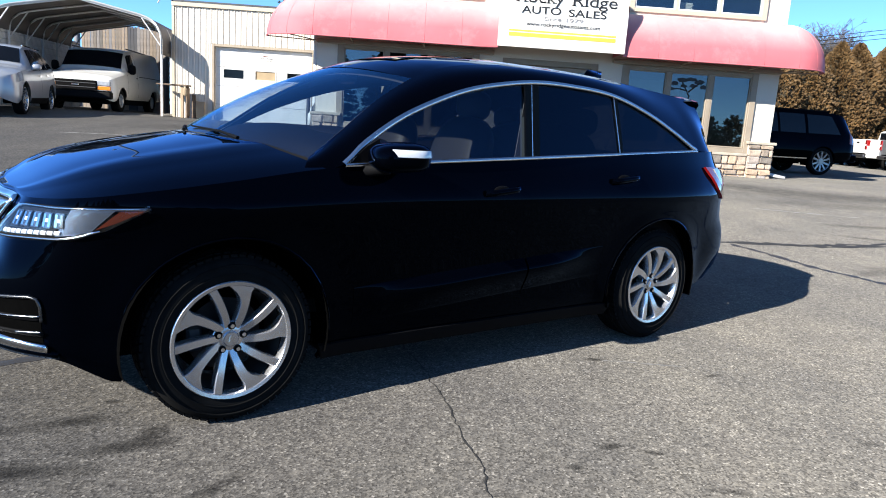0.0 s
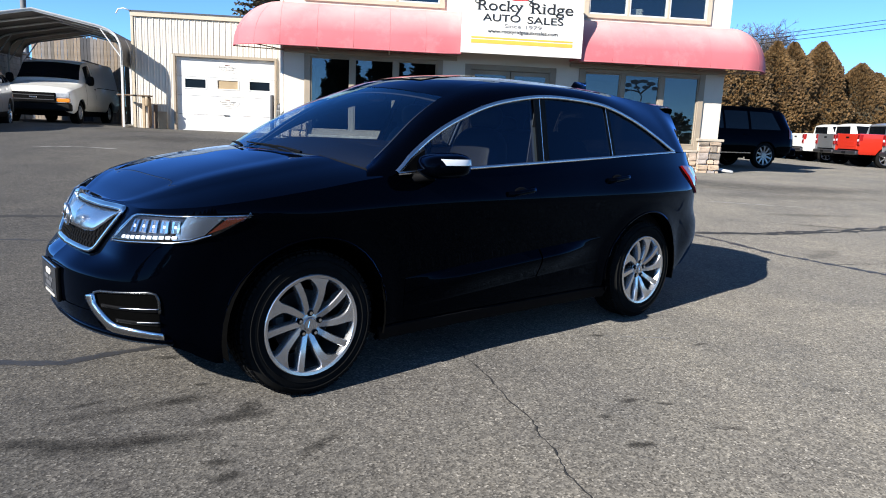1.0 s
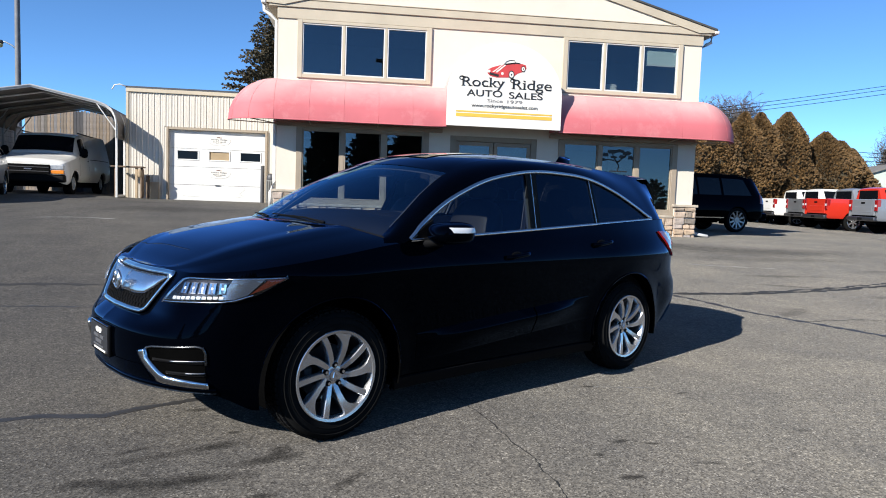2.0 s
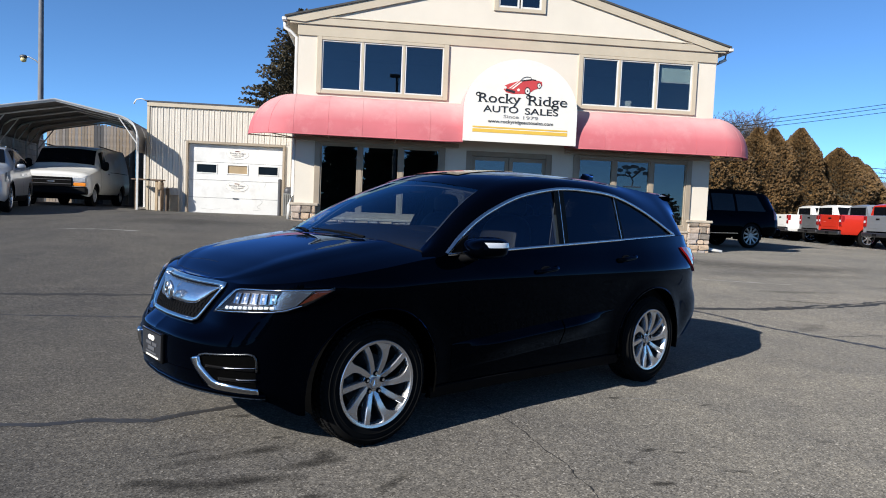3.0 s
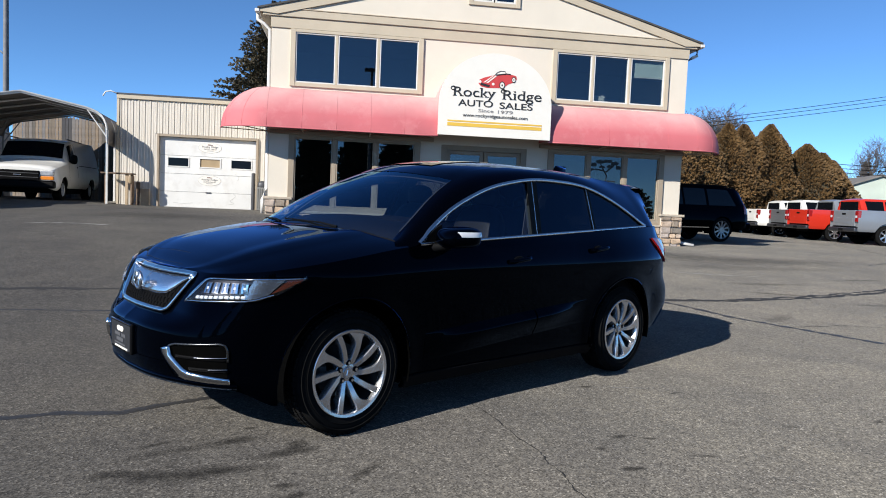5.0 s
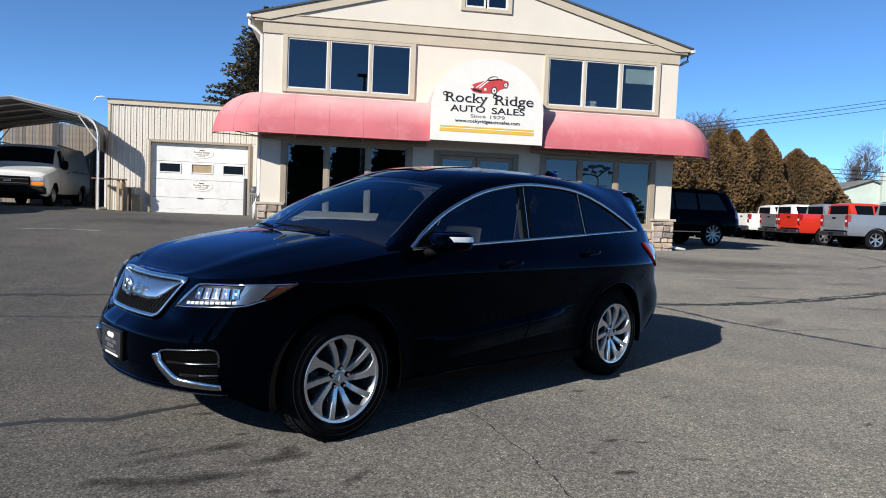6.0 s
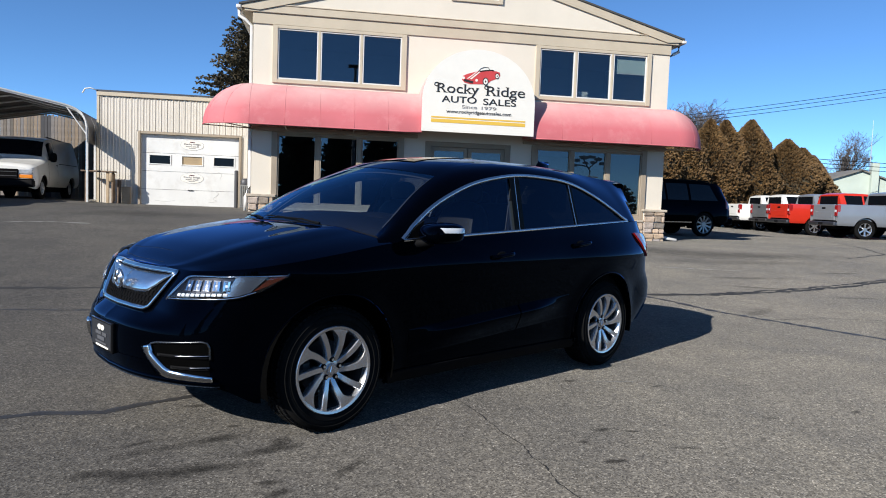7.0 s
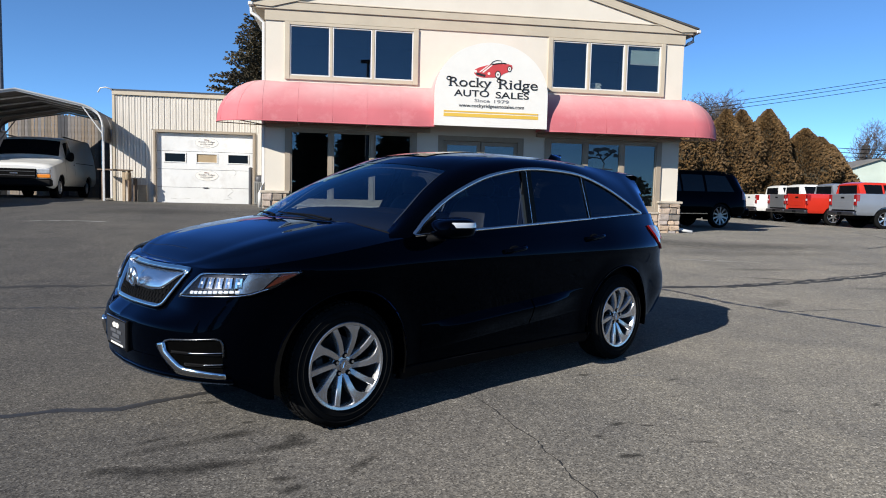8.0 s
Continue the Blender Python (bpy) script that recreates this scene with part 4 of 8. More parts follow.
# plan of the widest line: x, half width, height of the shoulder above it
PLAN = np.array([(-0.903, 0.0, 0.899), (-0.883, 0.26, 0.898), (-0.819, 0.49, 0.897), (-0.722, 0.67, 0.903), (-0.562, 0.820, 0.922), (-0.28, 0.908, 0.960),
                 (0.0, 0.934, 0.998), (0.4, 0.925, 1.050), (1.2, 0.918, 1.095), (2.0, 0.922, 1.138), (2.65, 0.936, 1.172), (3.1, 0.912, 1.192),
                 (3.40, 0.855, 1.195), (3.58, 0.755, 1.175), (3.68, 0.57, 1.145), (3.725, 0.29, 1.125), (3.735, 0.0, 1.12)])
PLAN_S = np.r_[0, np.cumsum(np.hypot(*np.diff(PLAN[:, :2], axis=0).T))]
WHEELS = ((0.012, 0.355), (2.668, 0.355))
ARCH = 0.42


def plan_at(s):
    return spl(PLAN_S, PLAN, s)


def inset(x, s, z):
    """How far the flank stands in from the widest line at a height."""
    side = spl([0.18, 0.25, 0.32, 0.42, 0.52, 0.60, 0.72, 0.84, 0.905, 0.94, 1.0, 1.08, 1.25], [0.10, 0.07, 0.055, 0.048, 0.041, 0.035, 0.022, 0.007, 0.0, 0.005, 0.020, 0.044, 0.078], z)
    front = spl([0.18, 0.28, 0.34, 0.40, 0.48, 0.58, 0.66, 0.74, 0.82, 0.89, 0.95, 1.02], [0.20, 0.10, 0.035, 0.010, 0.0, 0.002, 0.020, 0.050, 0.090, 0.135, 0.18, 0.23], z)
    rear = spl([0.18, 0.28, 0.38, 0.55, 0.65, 0.75, 0.9, 1.05, 1.2], [0.22, 0.12, 0.05, 0.0, 0.006, 0.035, 0.047, 0.082, 0.18], z)
    wf, wr = smooth01((-0.42 - x) / 0.42), smooth01((x - 3.15) / 0.45)
    flare = 0.0
    for wx, wz in WHEELS:
        d = math.hypot(x - wx, z - wz)
        flare = max(flare, math.exp(-((d - ARCH) / 0.07) ** 2) * 0.012 * (1 - wf) * (1 - wr))
    # shoulders over the wheels
    haunch = 0.016 * math.exp(-((x - 2.85) / 0.50) ** 2 - ((z - 0.93) / 0.10) ** 2) + 0.012 * math.exp(-((x - 0.05) / 0.42) ** 2 - ((z - 0.875) / 0.07) ** 2)
    nose = 0.055 * smooth01((z - 0.60) / 0.09) * (1 - smooth01((s - 0.34) / 0.34))
    return side * (1 - wf) * (1 - wr) + front * wf + rear * wr - flare + nose - haunch * (1 - wf) * (1 - wr)


def flank(s, z, proud=0.0):
    """A point of the lower body: s metres round it from the middle of the nose (negative: far side), at height z."""
    a_ = abs(s)
    x, y, _ = plan_at(a_)
    p0, p1 = plan_at(max(a_ - 0.02, 0)), plan_at(min(a_ + 0.02, PLAN_S[-1]))
    t = Vector((p1[0] - p0[0], p1[1] - p0[1]))
    if a_ < 0.005:
        t = Vector((0, 1))
    t.normalize()
    n = Vector((-t.y, t.x))
    d = inset(x, a_, z) - proud
    px, py = x - n.x * d, y - n.y * d
    return Vector((px, -py if s >= 0 else py, z))


def s_of_x(x):
    i = np.argmin(np.abs(PLAN_S - 0))
    ss = np.linspace(0, PLAN_S[-1], 1500)
    xs = plan_at(ss)[:, 0]
    return float(ss[np.argmin(np.abs(xs - x))])


# lines of the upper body on the near side: x, half width, height
ARC = np.array([(0.30, 0.885, 1.035), (0.49, 0.882, 1.070), (0.585, 0.863, 1.150), (0.79, 0.813, 1.272), (1.05, 0.768, 1.380), (1.25, 0.741, 1.442), (1.50, 0.721, 1.490),
                (1.70, 0.711, 1.514), (1.95, 0.709, 1.518), (2.34, 0.722, 1.487), (2.64, 0.761, 1.395), (2.86, 0.804, 1.292), (3.03, 0.842, 1.203), (3.20, 0.815, 1.196), (3.39, 0.69, 1.186)])
RAIL = np.array([(0.38, 0.755, 1.085), (0.55, 0.715, 1.205), (0.75, 0.667, 1.350), (0.95, 0.625, 1.462), (1.15, 0.598, 1.537), (1.45, 0.582, 1.586), (1.9, 0.576, 1.602),
                 (2.4, 0.566, 1.592), (2.9, 0.55, 1.560), (3.36, 0.53, 1.528)])


def arc_at(x):
    return spl(ARC[:, 0], ARC, x)


def rail_at(x):
    return spl(RAIL[:, 0], RAIL, x)


def belt(x):
    return float(spl([0.3, 0.49, 1.55, 2.3, 3.05], [1.055, 1.066, 1.120, 1.158, 1.197], x))


def lean(z):
    return 0.885 - max(0.0, z - 1.1) * 0.42


def panel_of(faces_of, keep):
    """A new bmesh with the kept faces of the flank, its rim turned in like a shut line."""
    bm = bmesh.new()
    vmap = {}
    for f in faces_of:
        c = sum((v for _, v in f), Vector()) / len(f)
        if keep(c):
            vs = []
            for key, v in f:
                if key not in vmap:
                    vmap[key] = bm.verts.new(v)
                vs.append(vmap[key])
            bm.faces.new(vs)
    return bm


def turn_in(bm, depth, only=None):
    rim = [e for e in bm.edges if len(e.link_faces) == 1]
    bm.normal_update()
    norms = {v: v.normal.copy() for e in rim for v in e.verts}
    out = bmesh.ops.extrude_edge_only(bm, edges=rim)
    for v in out["geom"]:
        if isinstance(v, bmesh.types.BMVert):
            src = min((u for e in v.link_edges for u in e.verts if u in norms), key=lambda u: (u.co - v.co).length, default=None)
            if src is not None:
                v.co -= norms[src] * depth
    return bm


def flank_faces():
    """All faces of the near flank with the wheel openings cut, as lists of (key, place)."""
    n, m = 230, 58
    ss = np.linspace(0, PLAN_S[-1], n)
    pts = {}
    for i, s in enumerate(ss):
        x, w, zt = plan_at(s)
        zb = 0.205 + 0.12 * smooth01((x - 2.9) / 0.4) + 0.12 * smooth01((-0.35 - x) / 0.35)
        for k in range(m):
            z = zb + (zt - zb) * k / (m - 1)
            pts[i, k] = flank(s, z)
    quads = [((i, k), (i + 1, k), (i + 1, k + 1), (i, k + 1)) for i in range(n - 1) for k in range(m - 1)]
    out, cut = [], set()
    for q in quads:
        c = sum((pts[p] for p in q), Vector()) / 4
        hit = [w for w in WHEELS if math.hypot(c.x - w[0], c.z - w[1]) < ARCH]
        if hit:
            cut.update((p, hit[0]) for p in q)
        else:
            out.append(q)
    used = {p for q in out for p in q}
    for p, w in cut:
        if p in used:
            v = pts[p]
            d = Vector((v.x - w[0], v.z - w[1]))
            if d.length > 0.01:
                d = d.normalized() * ARCH
            pts[p] = Vector((w[0] + d.x, v.y, w[1] + d.y))
    return [[(p, pts[p]) for p in q] for q in out]


def door_edge_f(z):
    return 0.50 + 0.06 * smooth01((0.75 - z) / 0.5)


def door_edge_r(z):
    return 2.52 - 0.36 * smooth01((1.02 - z) / 0.55)


def mirror_y(bm):
    bmesh.ops.transform(bm, matrix=Matrix.Diagonal((1, -1, 1, 1)), verts=bm.verts[:])
    bmesh.ops.reverse_faces(bm, faces=bm.faces[:])
    return bm


def build_tyre_mesh():
    bm = bmesh.new()
    prof = [(0.243, -0.090), (0.251, -0.108), (0.272, -0.117), (0.306, -0.121), (0.335, -0.115), (0.350, -0.103), (0.359, -0.084), (0.366, -0.05), (0.367, 0.0),
            (0.366, 0.04), (0.361, 0.070), (0.352, 0.084), (0.335, 0.094), (0.300, 0.100), (0.262, 0.098), (0.240, 0.094), (0.236, 0.080)]
    n = 72
    rows = [[(r * math.sin(t), y, r * math.cos(t)) for r, y in prof] for t in np.linspace(0, 2 * math.pi, n + 1)[:-1]]
    rows.append(rows[0])
    grid(bm, rows)
    bmesh.ops.remove_doubles(bm, verts=bm.verts[:], dist=0.0005)
    # tread blocks and grooves
    for row, (ya, yb) in enumerate(((-0.092, -0.062), (-0.052, -0.020), (-0.012, 0.012), (0.020, 0.046), (0.054, 0.076))):
        for i in range(64):
            t = 2 * math.pi * (i + 0.5 * (row % 2)) / 64
            mtx = Matrix.Rotation(t, 4, "Y")
            r0 = 0.362 if row in (0, 4) else 0.366
            r = bmesh.ops.create_cube(bm, size=1.0, matrix=mtx @ Matrix.Translation((0, (ya + yb) / 2, r0)) @ Matrix.Diagonal((0.028, yb - ya, 0.012, 1)))
    # raised ring and ribs on the sidewall
    for r0 in (0.292, 0.328):
        ring = [[((r0 + dr) * math.sin(t), -0.121 + dy, (r0 + dr) * math.cos(t)) for dr, dy in ((-0.004, 0.006), (-0.002, -0.0015), (0.002, -0.0015), (0.004, 0.006))] for t in np.linspace(0, 2 * math.pi, n + 1)]
        grid(bm, ring)
    bmesh.ops.recalc_face_normals(bm, faces=bm.faces[:])
    return mesh_of(bm, "tyre", M["rubber"], True, 35)


def build_rim_mesh():
    bm = bmesh.new()
    n = 60
    prof = [(0.246, -0.100), (0.247, -0.118), (0.243, -0.122), (0.230, -0.119), (0.224, -0.110), (0.219, -0.080)]
    grid(bm, [[(r * math.sin(t), y, r * math.cos(t)) for r, y in prof] for t in np.linspace(0, 2 * math.pi, n + 1)])
    bmesh.ops.remove_doubles(bm, verts=bm.verts[:], dist=0.0004)
    # five straight blades, and five hooked ones that flare into the lip
    for i in range(5):
        for hook in (0, 1):
            rows = []
            for k in range(13):
                f = k / 12
                r = 0.042 + f * 0.184
                if hook:
                    ang = radians(72 * i + 33 - 15 * f ** 0.8)
                    wl, wr = 0.016 + 0.007 * f + 0.075 * max(0, (f - 0.58) / 0.42) ** 2.2, 0.016 + 0.006 * f + 0.014 * max(0, (f - 0.8) / 0.2) ** 2
                else:
                    ang = radians(72 * i - 9 - 8 * f)
                    wl, wr = 0.016 + 0.003 * f, 0.016 + 0.003 * f
                y = -0.080 - 0.016 * math.sin(f * math.pi * 0.7) - 0.020 * f
                dirv, side = Vector((math.sin(ang), 0, math.cos(ang))), Vector((math.cos(ang), 0, -math.sin(ang)))
                c = dirv * r + Vector((0, y, 0))
                rows.append([c - side * wl + Vector((0, 0.045, 0)), c - side * wl + Vector((0, 0.003, 0)), c - side * (wl - 0.004) - Vector((0, 0.002, 0)), c + side * (wr - 0.004) - Vector((0, 0.002, 0)), c + side * wr + Vector((0, 0.003, 0)), c + side * wr + Vector((0, 0.045, 0))])
            vs = grid(bm, rows, close=True)
            bm.faces.new(vs[0])
            bm.faces.new(vs[-1][::-1])
    # hub plate
    rows = [[(r * math.sin(t), y, r * math.cos(t)) for r, y in ((0.0, -0.089), (0.030, -0.089), (0.034, -0.085), (0.062, -0.083), (0.072, -0.074), (0.072, -0.03), (0.0, -0.03))] for t in np.linspace(0, 2 * math.pi, 33)]
    grid(bm, rows)
    bmesh.ops.recalc_face_normals(bm, faces=bm.faces[:])
    return mesh_of(bm, "rim", M["alloy"], True, 40)


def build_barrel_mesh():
    """The deep inside of the rim, its shade put into a dark grey."""
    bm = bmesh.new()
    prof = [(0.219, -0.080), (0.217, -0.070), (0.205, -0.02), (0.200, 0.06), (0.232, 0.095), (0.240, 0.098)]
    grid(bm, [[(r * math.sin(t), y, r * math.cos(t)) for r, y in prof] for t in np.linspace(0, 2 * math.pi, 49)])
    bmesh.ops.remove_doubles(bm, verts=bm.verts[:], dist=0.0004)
    return mesh_of(bm, "barrel", M["barrel_shade"], True, 40)


def build_wheel(parent, x, y, turn, spin, tyre_me, rim_me, barrel_me):
    flip = 0 if y < 0 else 180
    w = part("wheel", tyre_me, None, parent, at=pose(x, y, 0.353, 0, 0, flip + turn) @ pose(0, 0, 0, 0, spin, 0) @ Matrix.Diagonal((0.950, 1, 0.950, 1)))
    part("rim", rim_me, None, w, "silver alloy rim with ten curved spokes", at=Matrix.Diagonal((1.055, 1, 1.055, 1)))
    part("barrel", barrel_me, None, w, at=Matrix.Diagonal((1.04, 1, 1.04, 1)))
    part("back_plate", rod(bmesh.new(), (0, 0.075, 0), (0, 0.085, 0), 0.20, seg=40), M["flat_black"], w)
    bm = bmesh.new()
    rod(bm, (0, 0.0, 0), (0, 0.03, 0), 0.16, seg=40)
    part("brake_disc", bm, M["disc"], w)
    part("caliper", boxed(-0.165, -0.03, -0.05, -0.10, 0.05, 0.06, 0.012), M["dark_steel"], w)
    bm = bmesh.new()
    rod(bm, (0, -0.093, 0), (0, -0.086, 0), 0.029, 0.031, seg=24)
    part("cap", bm, M["alloy"], w)
    part("cap_mark", rod(rod(bmesh.new(), (-0.012, -0.094, -0.014), (-0.002, -0.094, 0.016), 0.0025, seg=5), (0.012, -0.094, -0.014), (0.002, -0.094, 0.016), 0.0025, seg=5), M["chrome"], w)
    for k in range(5):
        t = radians(72 * k + 8)
        c = Vector((0.057 * math.sin(t), 0, 0.057 * math.cos(t)))
        part("lug_recess", rod(bmesh.new(), c + Vector((0, -0.0885, 0)), c + Vector((0, -0.080, 0)), 0.0165, seg=18), M["plastic"], w)
        part("lug_nut", rod(bmesh.new(), c + Vector((0, -0.096, 0)), c + Vector((0, -0.080, 0)), 0.0095, seg=6), M["satin"], w)
    return w


CAR = pose(-0.503, 0.740, 0.0, 0, 0, 34.19)


def build_car():
    car = thing("parked_car", "glossy black five-door crossover parked on asphalt", "car", CAR)
    faces = flank_faces()
    zones = [
        ("front_bumper", lambda c: c.x < -0.62 or (c.x < -0.30 and c.z < 0.72)),
        ("front_wing", lambda c: not (c.x < -0.62 or (c.x < -0.30 and c.z < 0.72)) and c.x < door_edge_f(c.z)),
        ("front_door", lambda c: door_edge_f(c.z) <= c.x < 1.575),
        ("rear_door", lambda c: 1.575 <= c.x < door_edge_r(c.z)),
        ("rear_quarter", lambda c: door_edge_r(c.z) <= c.x < 3.12),
        ("rear_bumper", lambda c: c.x >= 3.12),
    ]
    for name, keep in zones:
        for far in (0, 1):
            bm = turn_in(panel_of(faces, keep), 0.022)
            if far:
                mirror_y(bm)
            bmesh.ops.recalc_face_normals(bm, faces=bm.faces[:])
            part(name, bm, M["paint"], car, smooth=True, sharp=40)
    # bonnet
    cols = [s for s in np.linspace(0.02, s_of_x(0.40), 46)]
    bm = bmesh.new()
    rows = []
    for s in cols:
        x, w, zt = plan_at(s)
        p = flank(s, zt)
        crown = float(spl([-0.95, -0.72, -0.66, -0.55, -0.4, 0.0, 0.4], [0.0, 0.0, 0.006, 0.042, 0.080, 0.105, 0.095], p.x))
        bow = float(spl([-0.95, -0.5, 0.0, 0.4], [0.0, 0.02, 0.13, 0.30], p.x))
        row = []
        for t in np.linspace(-1, 1, 33):
            lift = 1 - abs(t) ** 3.6
            crease = 0.010 * math.exp(-((abs(t) - 0.66) / 0.07) ** 2) * smooth01((p.x + 0.85) / 0.5)
            row.append((p.x - bow * (1 - t * t), t * -p.y, p.z + crown * lift + crease))
        rows.append(row)
    grid(bm, rows)
    bmesh.ops.recalc_face_normals(bm, faces=bm.faces[:])
    part("bonnet", bm, M["paint"], car, smooth=True)
    cowl_row = [Vector(p) for p in rows[-1]]
    # windscreen
    def base_pt(t):
        y = t * 0.752
        f = (y / -cowl_row[0].y + 1) / 2 * 32
        i = min(31, max(0, int(f)))
        return cowl_row[i].lerp(cowl_row[i + 1], f - i) + Vector((0.0, 0, 0.004))
    bm = bmesh.new()
    rows = []
    for k in range(15):
        f = k / 14
        row = []
        for t in np.linspace(-1, 1, 25):
            b0 = base_pt(t)
            xr = 0.38 + (0.97 - 0.38) * f
            r = rail_at(xr)
            edge = Vector((r[0], math.copysign(r[1], t), r[2]))
            top = Vector((0.97 - 0.12 * (1 - t * t), t * 0.62, 1.470 + 0.056 * (1 - t * t)))
            p = b0.lerp(top, f)
            bulge = 0.035 * math.sin(math.pi * f)
            p += Vector((-0.5, 0, 0.85)) * bulge * (1 - t * t * 0.6)
            w = abs(t) ** 10
            p = p.lerp(edge, w)
            row.append(p)
        rows.append(row)
    grid(bm, rows)
    bmesh.ops.recalc_face_normals(bm, faces=bm.faces[:])
    ws = part("windscreen", bm, M["car_glass"], car, smooth=True)
    ws.visible_shadow = False
    # black cowl with wipers
    bm = bmesh.new()
    grid(bm, [[p + Vector((-0.05, 0, -0.022)) for p in cowl_row[3:-3]], [p + Vector((0.0, 0, -0.002)) for p in cowl_row[3:-3]], [p + Vector((0.05, 0, -0.02)) for p in cowl_row[3:-3]]])
    part("cowl", bm, M["plastic"], car, smooth=True)
    for y0, y1 in ((-0.48, 0.10), (0.05, 0.55)):
        def on_ws(t, f):
            i, k = (t + 1) / 2 * 24, f * 14
            a_, c_ = int(min(i, 23)), int(min(k, 13))
            return Vector(rows[c_][a_]).lerp(Vector(rows[c_ + 1][a_]), k - c_)
        bm = bmesh.new()
        tube(bm, [base_pt(y0 / 0.752) + Vector((-0.02, 0, 0.006)), on_ws((y0 + 0.2) / 0.752, 0.02) + Vector((-0.008, 0, 0.010)), on_ws(y1 / 0.752, 0.035) + Vector((-0.006, 0, 0.009))], [0.009, 0.006, 0.004], 6)
        part("wiper", bm, M["plastic"], car)
    # roof
    bm = bmesh.new()
    rr = []
    for k, x in enumerate(np.linspace(0.97, 3.36, 30)):
        r = rail_at(x)
        bow = 0.12 * (1 - smooth01((x - 0.97) / 0.5))
        crown = float(spl([0.97, 1.3, 2.0, 2.8, 3.3], [0.056, 0.046, 0.036, 0.034, 0.030], x))
        rr.append([(r[0] - bow * (1 - t * t), t * r[1], r[2] + 0.001 + 0.009 * smooth01((x - 0.97) / 0.3) + crown * (1 - t ** 2) - 0.010 * abs(t) ** 8) for t in np.linspace(-1, 1, 25)])
    grid(bm, rr)
    bmesh.ops.recalc_face_normals(bm, faces=bm.faces[:])
    part("roof", bm, M["paint"], car, smooth=True)
    # glass of the sliding roof, laid just above the sheet
    bm = bmesh.new()
    rs = [[Vector(p) + Vector((0, 0, 0.005)) for p in row[6:19]] for row in rr[2:11]]
    grid(bm, rs)
    bmesh.ops.recalc_face_normals(bm, faces=bm.faces[:])
    part("roof_glass", bm, M["dark_pane"], car, smooth=True)
    # headliner under the roof
    bm = bmesh.new()
    grid(bm, [[Vector(p) + Vector((0.03, 0, -0.035)) for p in row] for row in rr], flip=True)
    part("headliner", bm, M["headliner"], car, smooth=True)
    # tailgate and spoiler
    bm = bmesh.new()
    top_row = [Vector(p) for p in rr[-1]]
    s0 = s_of_x(3.46)
    low = [flank(s, plan_at(s)[2]) for s in np.linspace(s0, PLAN_S[-1], 13)]
    low = low + [Vector((p.x, -p.y, p.z)) for p in low[-2::-1]]
    grid(bm, [[a_.lerp(b_, f) + Vector((-0.02, 0, 0.0)) * math.sin(math.pi * f) for a_, b_ in zip(top_row, low)] for f in np.linspace(0, 1, 9)])
    bmesh.ops.recalc_face_normals(bm, faces=bm.faces[:])
    part("rear_window", bm, M["tint_glass"], car, smooth=True)
    bm = bmesh.new()
    sp = []
    for dx, dz in ((-0.12, 0.006), (-0.03, 0.012), (0.035, 0.008), (0.045, -0.010), (0.02, -0.05), (-0.05, -0.07)):
        sp.append([p + Vector((dx + 0.13 * (1 - min(1.0, abs(p.y) / 0.53) ** 2), p.y * 0.05, dz - 0.012 * (abs(p.y) / 0.53) ** 4)) for p in top_row])
    grid(bm, sp)
    bmesh.ops.recalc_face_normals(bm, faces=bm.faces[:])
    part("spoiler", bm, M["paint"], car, smooth=True)
    # pillars, rails and side windows on both sides
    for far in (0, 1):
        s = 1 if far else -1
        flipv = Matrix.Diagonal((1, s, 1, 1))
        def add(name, bm, mat, label="", sharp=None, parent=car):
            bmesh.ops.transform(bm, matrix=flipv, verts=bm.verts[:])
            bmesh.ops.recalc_face_normals(bm, faces=bm.faces[:])
            return part(name, bm, mat, parent, label, smooth=True, sharp=sharp)
        bm = bmesh.new()
        rows = []
        for q in np.linspace(0, 1, 70):
            a_, b_ = Vector(arc_at(0.30 + (3.39 - 0.30) * q)), Vector(rail_at(0.38 + (3.36 - 0.38) * q))
            row = []
            for t in np.linspace(0, 1, 8):
                p = a_.lerp(b_, t)
                p += Vector((0, 0.55, 0.83)) * 0.020 * math.sin(math.pi * t) * min(1.0, (b_ - a_).length / 0.12)
                row.append(p)
            rows.append(row)
        grid(bm, rows)
        add("side_rail", bm, M["paint"])
        # inner face of the same pillar, dark cloth
        bm = bmesh.new()
        grid(bm, [[p + Vector((0.0, -0.03, -0.012)) for p in row] for row in rows[2:-3]])
        add("pillar_lining", bm, M["headliner"])

        def side_glass(x0, x1, n):
            rows = []
            for x in np.linspace(x0, x1, n):
                zb, a_ = belt(x) - 0.004, arc_at(x)
                rows.append([Vector((x, -0.0 + lean(z) * 1.0 - 0.012, z)) for z in np.linspace(zb, max(zb + 0.001, a_[2] - 0.004), 7)])
            bm = bmesh.new()
            grid(bm, rows)
            return bm
        for x0, x1, mat, nm in ((0.50, 1.60, M["door_glass"], "front_window"), (1.602, 2.300, M["tint_glass"], "rear_door_window"), (2.302, 3.025, M["tint_glass"], "quarter_window")):
            ob = add(nm, side_glass(x0, x1, 16), mat)
            ob.visible_shadow = False
        # pillar between the doors, and the bar before the quarter light
        # the 5 mm satin sliver imitates the glint along the door seam
        for x0, x1, mat, rake in ((1.52, 1.575, M["plastic"], 0.10), (1.582, 1.63, M["plastic"], 0.10), (1.576, 1.581, M["satin"], 0.10), (2.272, 2.279, M["satin"], 0.06), (2.280, 2.306, M["plastic"], 0.06)):
            bm = bmesh.new()
            rows = []
            for x in (x0, x1):
                zb, zt = belt(x), arc_at(x)[2]
                rows.append([Vector((x + rake * (z - zb) / 0.4, lean(z) - 0.002, z)) for z in np.linspace(zb, zt, 7)])
